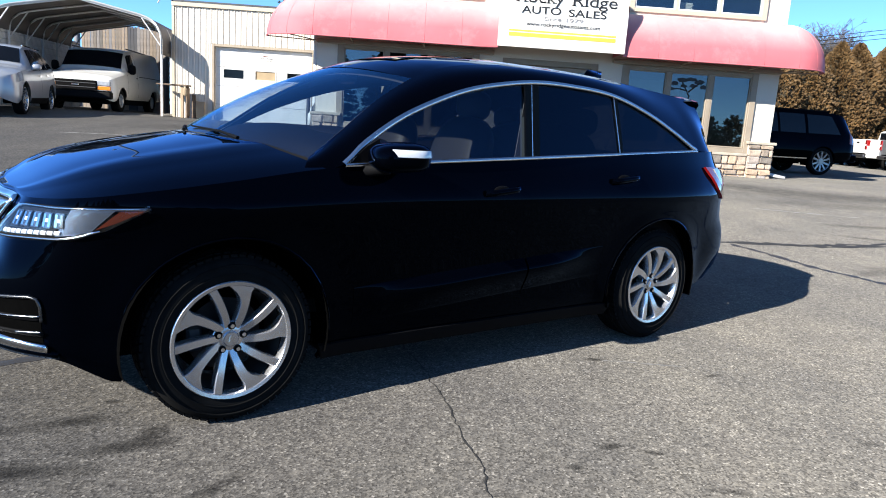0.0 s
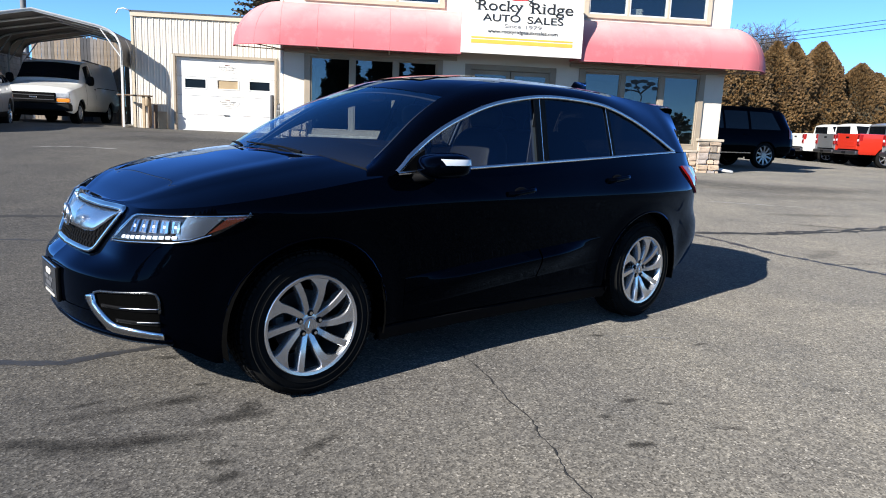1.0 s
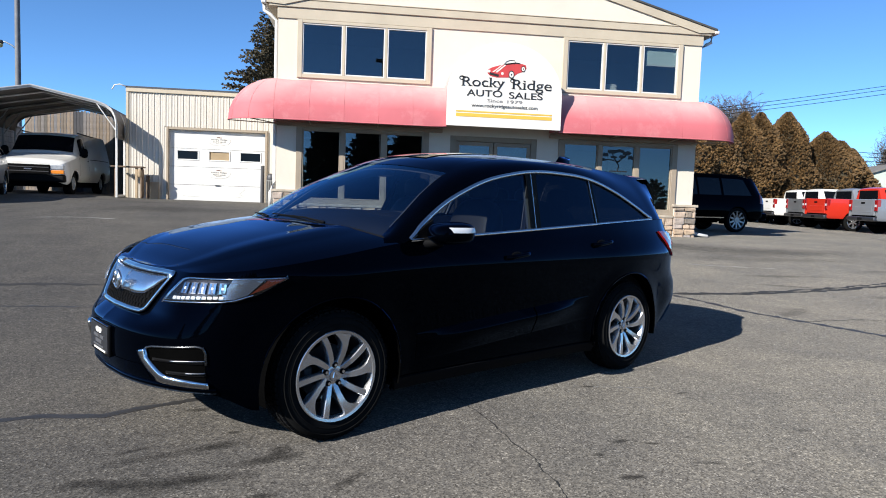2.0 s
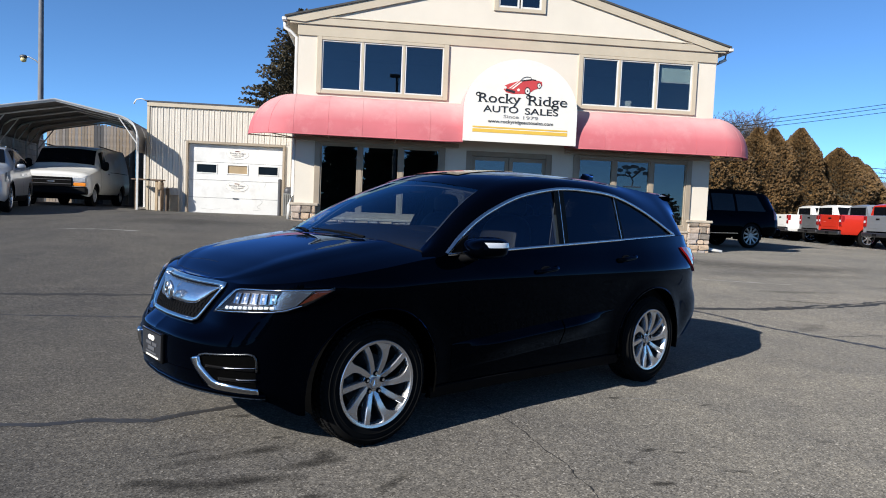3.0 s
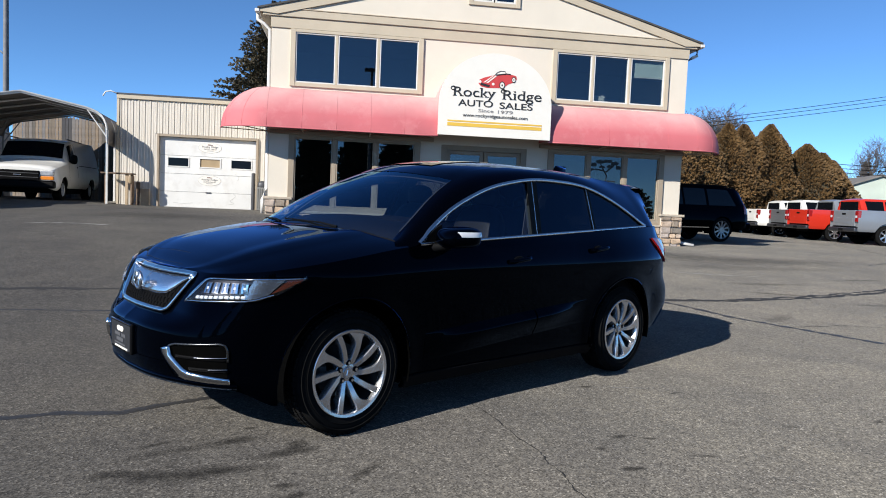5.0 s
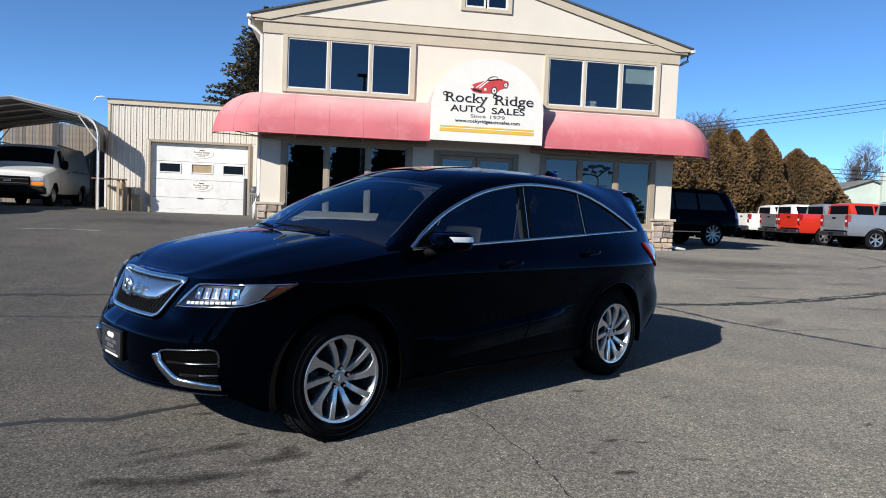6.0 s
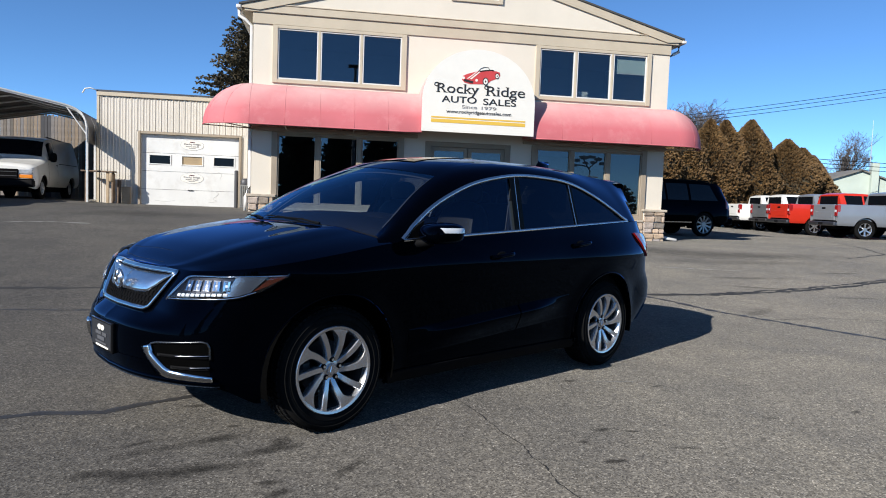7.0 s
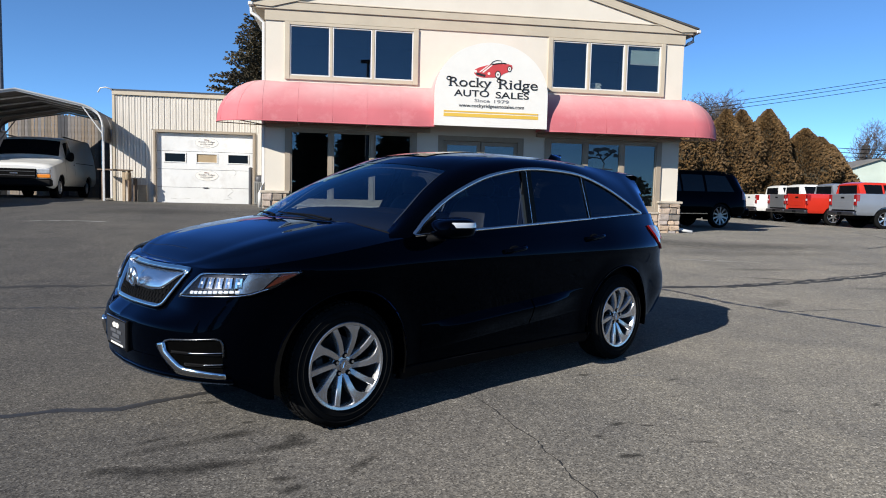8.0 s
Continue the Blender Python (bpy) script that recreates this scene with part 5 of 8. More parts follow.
            grid(bm, rows + [[p + Vector((0, -0.03, 0)) for p in rows[1]]])
            add("door_pillar", bm, mat)
        # bright strip round the windows
        xs = np.linspace(0.49, 3.03, 60)
        for pts, wd in (([Vector((x, lean(belt(x)) + 0.004, belt(x))) for x in xs], 0.009), ([Vector((x, arc_at(x)[1] + 0.002, arc_at(x)[2])) for x in xs], 0.012)):
            bm = bmesh.new()
            up = [Vector((0, -0.38, 0.92)) * wd for _ in pts]
            for i, p in enumerate(pts):
                d = (pts[min(i + 1, len(pts) - 1)] - pts[max(i - 1, 0)]).normalized()
                up[i] = d.cross(Vector((0, 0.92, 0.38))).normalized() * wd
            grid(bm, [[p - u - Vector((0, 0.01, 0)), p - u, p + Vector((0, 0.005, 0.001)), p + u, p + u - Vector((0, 0.01, 0))] for p, u in zip(pts, up)])
            add("window_strip", bm, M["satin"], "bright window strip")
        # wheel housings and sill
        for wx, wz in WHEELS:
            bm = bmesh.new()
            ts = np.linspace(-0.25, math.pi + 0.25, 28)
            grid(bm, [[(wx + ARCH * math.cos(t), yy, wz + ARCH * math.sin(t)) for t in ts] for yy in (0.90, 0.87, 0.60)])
            add("wheel_housing", bm, M["flat_black"])
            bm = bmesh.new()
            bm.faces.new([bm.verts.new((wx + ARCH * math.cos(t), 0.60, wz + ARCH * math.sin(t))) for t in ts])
            add("wheel_housing", bm, M["flat_black"])
    # underbody
    part("underbody", boxed(0.42, -0.80, 0.21, 2.26, 0.80, 0.30, 0.03), M["plastic"], car)
    part("underbody", boxed(-0.42, -0.58, 0.27, 0.42, 0.58, 0.42, 0.03), M["plastic"], car)
    part("underbody", boxed(2.26, -0.60, 0.26, 3.60, 0.60, 0.42, 0.03), M["plastic"], car)
    tyre_me, rim_me, barrel_me = build_tyre_mesh(), build_rim_mesh(), build_barrel_mesh()
    for x, y, turn, spin in ((0.016, -0.772, STEER, -4), (0.016, 0.772, STEER, 50), (2.690, -0.778, 0, -6), (2.690, 0.778, 0, 10)):
        build_wheel(car, x, y, turn, spin, tyre_me, rim_me, barrel_me)
    return car


STEER = 0.0
M["headliner"] = surf("cloth_lining", (0.012, 0.012, 0.013), 0.9, vary=0.08, fine=200)
black_car = build_car()

# ---- lamps, grille, trim and cabin of the black car ----
def along(line, n):
    """n points spaced evenly along a line of (s, z)."""
    line = np.array(line, float)
    d = np.r_[0, np.cumsum(np.hypot(*np.diff(line, axis=0).T))]
    u = np.linspace(0, d[-1], n)
    return np.c_[np.interp(u, d, line[:, 0]), np.interp(u, d, line[:, 1])]


def patch(low, high, proud, nu=20, nv=5, thick=0.0, dome=0.0):
    """A sheet on the flank between two lines of (s, z), standing proud, with its rim turned back."""
    a_, b_ = along(low, nu), along(high, nu)
    bm = bmesh.new()
    rows = []
    for k in range(nv):
        f = k / (nv - 1)
        rows.append([flank(p[0] + (q[0] - p[0]) * f, p[1] + (q[1] - p[1]) * f, proud + dome * math.sin(math.pi * f)) for p, q in zip(a_, b_)])
    grid(bm, rows)
    bmesh.ops.recalc_face_normals(bm, faces=bm.faces[:])
    c = sum((v.co for v in bm.verts), Vector()) / len(bm.verts)
    f0 = bm.faces[len(bm.faces) // 2]
    if f0.normal.dot(Vector((c.x - 1.4, c.y, 0))) < 0:
        bmesh.ops.reverse_faces(bm, faces=bm.faces[:])
    if thick:
        turn_in(bm, thick)
    return bm


def bead(line, r, proud, n=24, seg=6):
    bm = bmesh.new()
    tube(bm, [flank(p[0], p[1], proud) for p in along(line, n)], r, seg)
    return bm


def build_front(car):
    # grille
    top, bot = 0.885, 0.688
    ht, hb = 0.505, 0.345
    outline = [(-ht, top), (ht, top), (hb + 0.02, bot + 0.015), (hb - 0.02, bot), (-hb + 0.02, bot), (-hb - 0.02, bot + 0.015), (-ht, top)]
    grille = part("grille", patch([(-hb, bot + 0.006), (hb, bot + 0.006)], [(-ht + 0.01, top), (ht - 0.01, top)], 0.003, 30, 6), M["plastic"], car, "black honeycomb grille in a bright frame", smooth=True)
    def ribbon(line, w, proud, n=60):
        pts = along(line, n)
        bm = bmesh.new()
        rows = []
        for i, p in enumerate(pts):
            d = pts[min(i + 1, n - 1)] - pts[max(i - 1, 0)]
            d = d / max(1e-6, np.hypot(*d))
            nrm = np.array([-d[1], d[0]]) * w
            rows.append([flank(*(p - nrm), proud - 0.012), flank(*(p - nrm * 0.9), proud), flank(*p, proud + 0.005), flank(*(p + nrm * 0.9), proud), flank(*(p + nrm), proud - 0.012)])
        grid(bm, rows)
        bmesh.ops.recalc_face_normals(bm, faces=bm.faces[:])
        return bm
    part("grille_frame", ribbon(outline, 0.011, 0.018, 120), M["chrome"], grille, smooth=True)
    # honeycomb
    bm = bmesh.new()
    c = 0.019
    for row in range(9):
        for col in range(-16, 17):
            s0, z0 = (col + 0.5 * (row % 2)) * c * 1.9, bot + 0.018 + row * c * 1.5
            lim = hb + (ht - hb) * (z0 - bot) / (top - bot) - 0.03
            if abs(s0) > lim or z0 > 0.80:
                continue
            pts = [flank(s0 + c * math.sin(k * math.pi / 3), z0 + c * 0.93 * math.cos(k * math.pi / 3), 0.008) for k in range(7)]
            for p, q in zip(pts, pts[1:]):
                rod(bm, p, q, 0.0028, seg=4, caps=False)
    ob = part("honeycomb", bm, M["plastic"], grille)
    ob["kind"] = "stuff"
    # bright beak across the top
    beak = part("beak", patch([(-0.475, 0.862), (-0.42, 0.838), (-0.29, 0.768), (-0.2, 0.760), (0.2, 0.760), (0.29, 0.768), (0.42, 0.838), (0.475, 0.862)], [(-0.475, 0.870), (-0.3, 0.866), (0.3, 0.866), (0.475, 0.870)], 0.012, 60, 8, 0.02, 0.012), M["beak"], grille, "bright satin beak", smooth=True)
    bm = bmesh.new()
    base = flank(0.0, 0.815, 0.05)
    tube(bm, [base + Vector((-0.012, 0.052 * math.cos(t), 0.046 * math.sin(t))) for t in np.linspace(0, 2 * math.pi, 25)], 0.009, 8)
    rod(bm, base + Vector((-0.012, -0.040, -0.026)), base + Vector((-0.012, -0.012, 0.042)), 0.009, seg=8)
    rod(bm, base + Vector((-0.012, 0.040, -0.026)), base + Vector((-0.012, 0.012, 0.042)), 0.009, seg=8)
    part("emblem", bm, M["satin"], grille, "bright oval emblem", smooth=True)
    # head lamps
    for k in range(2):
        s_ = 1 if k == 0 else -1
        fx = lambda line: [(s_ * a_, b_) for a_, b_ in line]
        low = [(0.510, 0.752), (0.70, 0.762), (0.88, 0.770), (0.965, 0.782), (1.06, 0.815), (1.205, 0.896)]
        high = [(0.625, 0.872), (0.66, 0.882), (0.85, 0.890), (1.0, 0.898), (1.205, 0.900)]
        lamp = part("head_lamp", patch(fx(low), fx(high), 0.002, 30, 6), M["plastic"], car, "clear head lamp with five square lights and amber marker", smooth=True)
        part("reflector", patch(fx([(0.62, 0.796), (0.87, 0.802)]), fx([(0.66, 0.870), (0.94, 0.882)]), 0.006, 16, 3), M["lamp_dark"], lamp, smooth=True)
        part("bright_wedge", patch(fx([(0.875, 0.786), (0.95, 0.793), (1.012, 0.812)]), fx([(0.945, 0.889), (1.0, 0.893), (1.098, 0.896)]), 0.010, 12, 4), M["sky_blue_metal"], lamp, smooth=True)
        part("amber_marker", patch(fx([(1.025, 0.818), (1.09, 0.843), (1.19, 0.892)]), fx([(1.106, 0.888), (1.14, 0.892), (1.19, 0.896)]), 0.012, 14, 4), M["amber"], lamp, "amber marker", smooth=True)
        for i in range(5):
            s0 = 0.668 + i * 0.056
            z0 = 0.834 + i * 0.002
            bm = patch(fx([(s0 - 0.022, z0 - 0.027), (s0 + 0.018, z0 - 0.027)]), fx([(s0 - 0.016, z0 + 0.027), (s0 + 0.024, z0 + 0.027)]), 0.014, 3, 3, 0.02)
            part("light_block", bm, M["dark_chrome"], lamp)
            for sa, sb in ((-0.019, -0.008), (0.006, 0.017)):
                bm = patch(fx([(s0 + sa, z0 - 0.023), (s0 + sb, z0 - 0.023)]), fx([(s0 + sa + 0.004, z0 + 0.022), (s0 + sb + 0.004, z0 + 0.022)]), 0.0165, 3, 3, 0.004)
                part("light_lens", bm, M["chrome"], lamp)
            bm = patch(fx([(s0 - 0.008, z0 - 0.006), (s0 + 0.006, z0 - 0.006)]), fx([(s0 - 0.007, z0 + 0.006), (s0 + 0.007, z0 + 0.006)]), 0.0162, 3, 3, 0.004)
            part("light_lens", bm, M["white_lens"], lamp)
        for i in range(10):
            s0 = 0.610 + i * 0.0305
            z0 = 0.783 + i * 0.0016
            bm = patch(fx([(s0 - 0.012, z0 - 0.007), (s0 + 0.011, z0 - 0.007)]), fx([(s0 - 0.009, z0 + 0.008), (s0 + 0.014, z0 + 0.008)]), 0.014, 4, 4, 0.006, 0.004)
            part("light_bar", bm, M["white_lens"], lamp, smooth=True, sharp=50)
        part("lower_strip", bead(fx([(0.525, 0.758), (0.70, 0.768), (0.88, 0.776), (0.96, 0.788), (1.04, 0.815)]), 0.004, 0.012), M["chrome"], lamp, smooth=True)
        part("upper_strip", bead(fx([(0.535, 0.772), (0.635, 0.870), (0.68, 0.879), (0.85, 0.885), (1.0, 0.893), (1.19, 0.897)]), 0.004, 0.012, 40), M["chrome"], lamp, smooth=True)
        ob = part("lamp_cover", patch(fx(low), fx(high), 0.020, 30, 7, 0.018, 0.006), M["lamp_clear"], lamp, smooth=True)
        ob.visible_shadow = False
        # fog surround
        fg = lambda line: [(s_ * (0.435 + (a_ - 0.47) * 0.92), b_ + 0.010 * max(0.0, a_ - 0.6) / 0.3) for a_, b_ in line]
        fog = part("fog_recess", patch(fg([(0.53, 0.48), (0.63, 0.405), (0.69, 0.395), (0.88, 0.375)]), fg([(0.53, 0.522), (0.57, 0.536), (0.84, 0.546), (0.88, 0.53)]), 0.002, 20, 4), M["flat_black"], car, "black fog recess with bright surround", smooth=True)
        bar = [(0.470, 0.512), (0.488, 0.480), (0.590, 0.378), (0.625, 0.364), (0.90, 0.340)]
        bar2 = [(0.535, 0.530), (0.548, 0.490), (0.632, 0.420), (0.665, 0.405), (0.895, 0.374)]
        part("bright_surround", patch(fg(bar), fg(bar2), 0.018, 40, 4, 0.02, 0.006), M["chrome"], fog, smooth=True)
        part("upper_surround", bead(fg([(0.515, 0.515), (0.53, 0.532), (0.57, 0.542), (0.84, 0.552), (0.872, 0.544), (0.884, 0.52), (0.886, 0.46)]), 0.0065, 0.006, 40), M["smoke_trim"], fog, smooth=True)
        for zz, sa, sb in ((0.478, 0.575, 0.885), (0.418, 0.66, 0.885)):
            part("slat", patch(fg([(sa, zz - 0.004), (sb, zz - 0.016)]), fg([(sa, zz + 0.010), (sb, zz + 0.002)]), 0.008, 16, 3, 0.008), M["plastic"], fog, smooth=True)
            part("slat_edge", bead(fg([(sa + 0.12, zz + 0.003), (sb, zz + 0.004)]), 0.0035, 0.014), M["dark_chrome"], fog, smooth=True)
    part("lower_lip", patch([(-0.86, 0.322), (0.86, 0.322)], [(-0.86, 0.345), (-0.6, 0.352), (0.6, 0.352), (0.86, 0.345)], 0.012, 60, 3, 0.03), M["paint"], car, smooth=True)
    part("lower_intake", patch([(-0.50, 0.372), (0.50, 0.372)], [(-0.46, 0.44), (0.46, 0.44)], 0.003, 30, 4), M["paint"], car, smooth=True)
    # plate with its holder: bars in place of writing
    pl = part("plate_holder", boxed(-0.912, -0.160, 0.424, -0.894, 0.160, 0.590, 0.006, 2), M["plastic"], car, "black dealer plate with pale bars")
    part("plate", boxed(-0.916, -0.150, 0.440, -0.9125, 0.150, 0.578, 0.001), M["plate_black"], pl)
    # an oval mark above rows of pale bars
    bm = bmesh.new()
    for y in (-0.022, 0.022):
        bmesh.ops.create_cone(bm, cap_ends=True, segments=18, radius1=1, radius2=1, depth=0.003, matrix=Matrix.Translation((-0.917, y, 0.548)) @ Matrix.Diagonal((1, 0.030, 0.015, 1)) @ Matrix.Rotation(radians(90), 4, "Y"))
    part("plate_mark", bm, M["sign"], pl)
    for y, z, w, h, mt in ((-0.055, 0.515, 0.07, 0.018, M["dim_ink"]), (0.04, 0.515, 0.09, 0.018, M["dim_ink"]), (0.0, 0.488, 0.11, 0.020, M["dim_ink"]), (0.0, 0.464, 0.18, 0.008, M["dim_ink"]), (-0.02, 0.446, 0.20, 0.010, M["sign"])):
        part("plate_bar", boxed(-0.9185, y - w / 2, z - h / 2, -0.9155, y + w / 2, z + h / 2), mt, pl)
    part("plate_edge", boxed(-0.9185, -0.155, 0.5855, -0.911, 0.155, 0.590), M["chrome"], pl)


def blob(bm, centre, size, power=2.6, u=24, v=14, m=None):
    """Adds a rounded box."""
    def sp(c, p):
        return math.copysign(abs(c) ** (2 / p), c)
    rows = []
    for j in range(v + 1):
        ph = -math.pi / 2 + math.pi * j / v
        rows.append([Vector((sp(math.cos(ph), power) * sp(math.cos(2 * math.pi * i / u), power) * size[0], sp(math.cos(ph), power) * sp(math.sin(2 * math.pi * i / u), power) * size[1], sp(math.sin(ph), power) * size[2])) for i in range(u)])
    mm = Matrix.Translation(centre) @ (m or Matrix.Identity(4))
    grid(bm, [[mm @ p for p in r] for r in rows], close=True)
    bmesh.ops.remove_doubles(bm, verts=bm.verts[:], dist=0.0003)
    return bm


def build_sides(car):
    for k in range(2):
        s_ = -1 if k == 0 else 1
        flipv = Matrix.Diagonal((1, -s_, 1, 1))
        def put(name, bm, mat, parent=car, label="", sharp=45):
            bmesh.ops.transform(bm, matrix=flipv, verts=bm.verts[:])
            bmesh.ops.recalc_face_normals(bm, faces=bm.faces[:])
            return part(name, bm, mat, parent, label, smooth=True, sharp=sharp)
        # door mirror
        def shell(grow=0.0, u=36, v=20):
            bm = blob(bmesh.new(), (0.685, -1.005, 1.112), (0.128 + grow, 0.115 + grow, 0.064 + grow), 3.0, u, v, m=Matrix.Rotation(radians(-14), 4, "Z"))
            for v in bm.verts:
                if v.co.z < 1.095:
                    v.co.x += (1.095 - v.co.z) * 0.35
                v.co.z += (v.co.x - 0.68) * 0.06
            return bm
        mir = put("door_mirror", shell(), M["paint"], car, "black door mirror with clear turn light")
        bm = shell(0.004, 60, 40)
        for co, no in (((0, 0, 1.120), (0, 0.0, -1)), ((0, 0, 1.150), (0, 0, 1)), ((0, -0.985, 0), (0, 1, 0)), ((0.615, 0, 1.12), (-1, 0, -0.6))):
            bmesh.ops.bisect_plane(bm, geom=bm.verts[:] + bm.edges[:] + bm.faces[:], plane_co=co, plane_no=no, clear_outer=True)
        turn_in(bm, 0.006)
        put("turn_light", bm, M["white_lens"], mir, "clear turn light")
        bm = bmesh.new()
        tube(bm, [(0.60, -0.875, 1.045), (0.62, -0.92, 1.050), (0.66, -0.965, 1.065)], [0.03, 0.024, 0.03], 8)
        put("mirror_foot", bm, M["plastic"], mir)
        bm = bmesh.new()
        prism(bm, [(0.50, 1.066), (0.66, 1.076), (0.66, 1.185), (0.60, 1.15)], 0.012, Matrix.Translation((0, -0.878, 0)))
        put("mirror_sail", bm, M["plastic"], mir)
        # handles
        for hx, hz in ((1.36, 0.955), (2.28, 1.018)):
            bm = bmesh.new()
            rows = []
            for f in np.linspace(-1, 1, 13):
                p = flank(s_of_x(hx + f * 0.115), hz + 0.012 * f, 0.030 * (1 - abs(f) ** 6) + 0.004)
                rows.append([p + Vector((0, 0.012 * math.cos(t), 0.016 * math.sin(t))) for t in np.linspace(0, 2 * math.pi, 9)[:-1]])
            grid(bm, rows, close=True)
            h = put("door_handle", bm, M["paint"], car)
            bm = bmesh.new()
            c = flank(s_of_x(hx), hz, 0.0)
            blob(bm, c + Vector((0.0, 0.002, 0.0)), (0.055, 0.006, 0.026), 2.0, 16, 8)
            put("handle_cup", bm, M["plastic"], h)
        # sculpted ledge that rises along the lower doors, one piece to a door
        for x0, x1 in ((0.56, 1.572), (1.584, 2.17)):
            rows = []
            for x in np.linspace(x0, x1, 30):
                line = 0.535 + 0.068 * (x - 0.6)
                fade = smooth01((x - 0.52) / 0.55) * smooth01((2.165 - x) / 0.45)
                row = []
                for f in np.linspace(0, 1, 14):
                    out = 0.0015 + 0.036 * fade * smooth01(f / 0.34) * (1 - smooth01((f - 0.34) / 0.66)) ** 0.8
                    row.append(flank(s_of_x(x), line - 0.19 * f, out if 0 < f < 1 else -0.004))
                rows.append(row)
            bm = bmesh.new()
            grid(bm, rows)
            put("door_moulding", bm, M["paint"], car, sharp=60)
        # sill
        bm = patch([(s_of_x(0.42), 0.205), (s_of_x(2.27), 0.205)], [(s_of_x(0.40), 0.275), (s_of_x(2.29), 0.275)], 0.014, 40, 4, 0.02)
        put("sill_trim", bm, M["plastic"], car)
        # tail lamp round the corner
        sa = s_of_x(3.20)
        lamp = put("tail_lamp", patch([(sa + 0.05, 0.955), (sa + 0.16, 0.885), (sa + 0.46, 0.895)], [(sa - 0.10, 1.100), (sa + 0.12, 1.092), (sa + 0.46, 1.075)], 0.016, 18, 5, 0.016, 0.006), M["red_lens"], car, "red and clear tail lamp")
        put("clear_lens", patch([(sa + 0.10, 0.985), (sa + 0.40, 0.975)], [(sa + 0.005, 1.088), (sa + 0.40, 1.07)], 0.024, 8, 4, 0.006), M["white_lens"], lamp)
        # reflector edges of the wheel openings
        for wx, wz in WHEELS:
            bm = bmesh.new()
            pts = []
            for t in np.linspace(math.pi * 1.02, -0.02, 40):
                x, z = wx + (ARCH + 0.006) * math.cos(t), wz + (ARCH + 0.006) * math.sin(t)
                pts.append(flank(s_of_x(x), z, 0.004))
            tube(bm, pts, 0.004, 6)
            put("arch_lip", bm, M["paint"], car)
    # shark-fin aerial on the roof
    bm = bmesh.new()
    grid(bm, [[(2.80 + 0.20 * f + 0.05 * h * (1 - f), w * 0.020 * (1 - h) * math.sin(math.pi * min(1, f + 0.08)), 1.645 + 0.062 * h) for f in np.linspace(0, 1, 9)] for w, h in ((-1, 0), (-1, 0.5), (0, 1), (1, 0.5), (1, 0))])
    bmesh.ops.recalc_face_normals(bm, faces=bm.faces[:])
    part("roof_fin", bm, M["paint"], car, "black shark-fin aerial", smooth=True)
    # number-plate lamp side: rear bumper strip
    part("bumper_strip", patch([(s_of_x(3.55), 0.33), (PLAN_S[-1], 0.33)], [(s_of_x(3.55), 0.42), (PLAN_S[-1], 0.42)], 0.006, 16, 3, 0.01), M["plastic"], car, smooth=True)


def build_seat(car, x, y, bench=False):
    w = 0.60 if bench else 0.25
    lab = "black leather bench" if bench else "black leather seat"
    bm = bmesh.new()
    blob(bm, (x, y, 0.66), (0.27, w, 0.10), 3.4)
    seat = part("rear_bench" if bench else "front_seat", bm, M["seat"], car, lab, smooth=True)
    bm = bmesh.new()
    blob(bm, (x + 0.30, y, 0.98), (0.09, w * 0.96, 0.34), 3.2, m=Matrix.Rotation(radians(14), 4, "Y"))
    part("backrest", bm, M["seat"], seat, smooth=True)
    for yy in ((-0.36, 0.0, 0.36) if bench else (0.0,)):
        bm = bmesh.new()
        blob(bm, (x + 0.40, y + yy, 1.375 if not bench else 1.33), (0.055, 0.13, 0.085), 2.8)
        part("headrest", bm, M["seat"], seat, smooth=True)
        if not bench:
            bm = bmesh.new()
            for d in (-0.05, 0.05):
                rod(bm, (x + 0.385, y + d, 1.22), (x + 0.40, y + d, 1.33), 0.007)
            part("headrest_posts", bm, M["chrome"], seat)


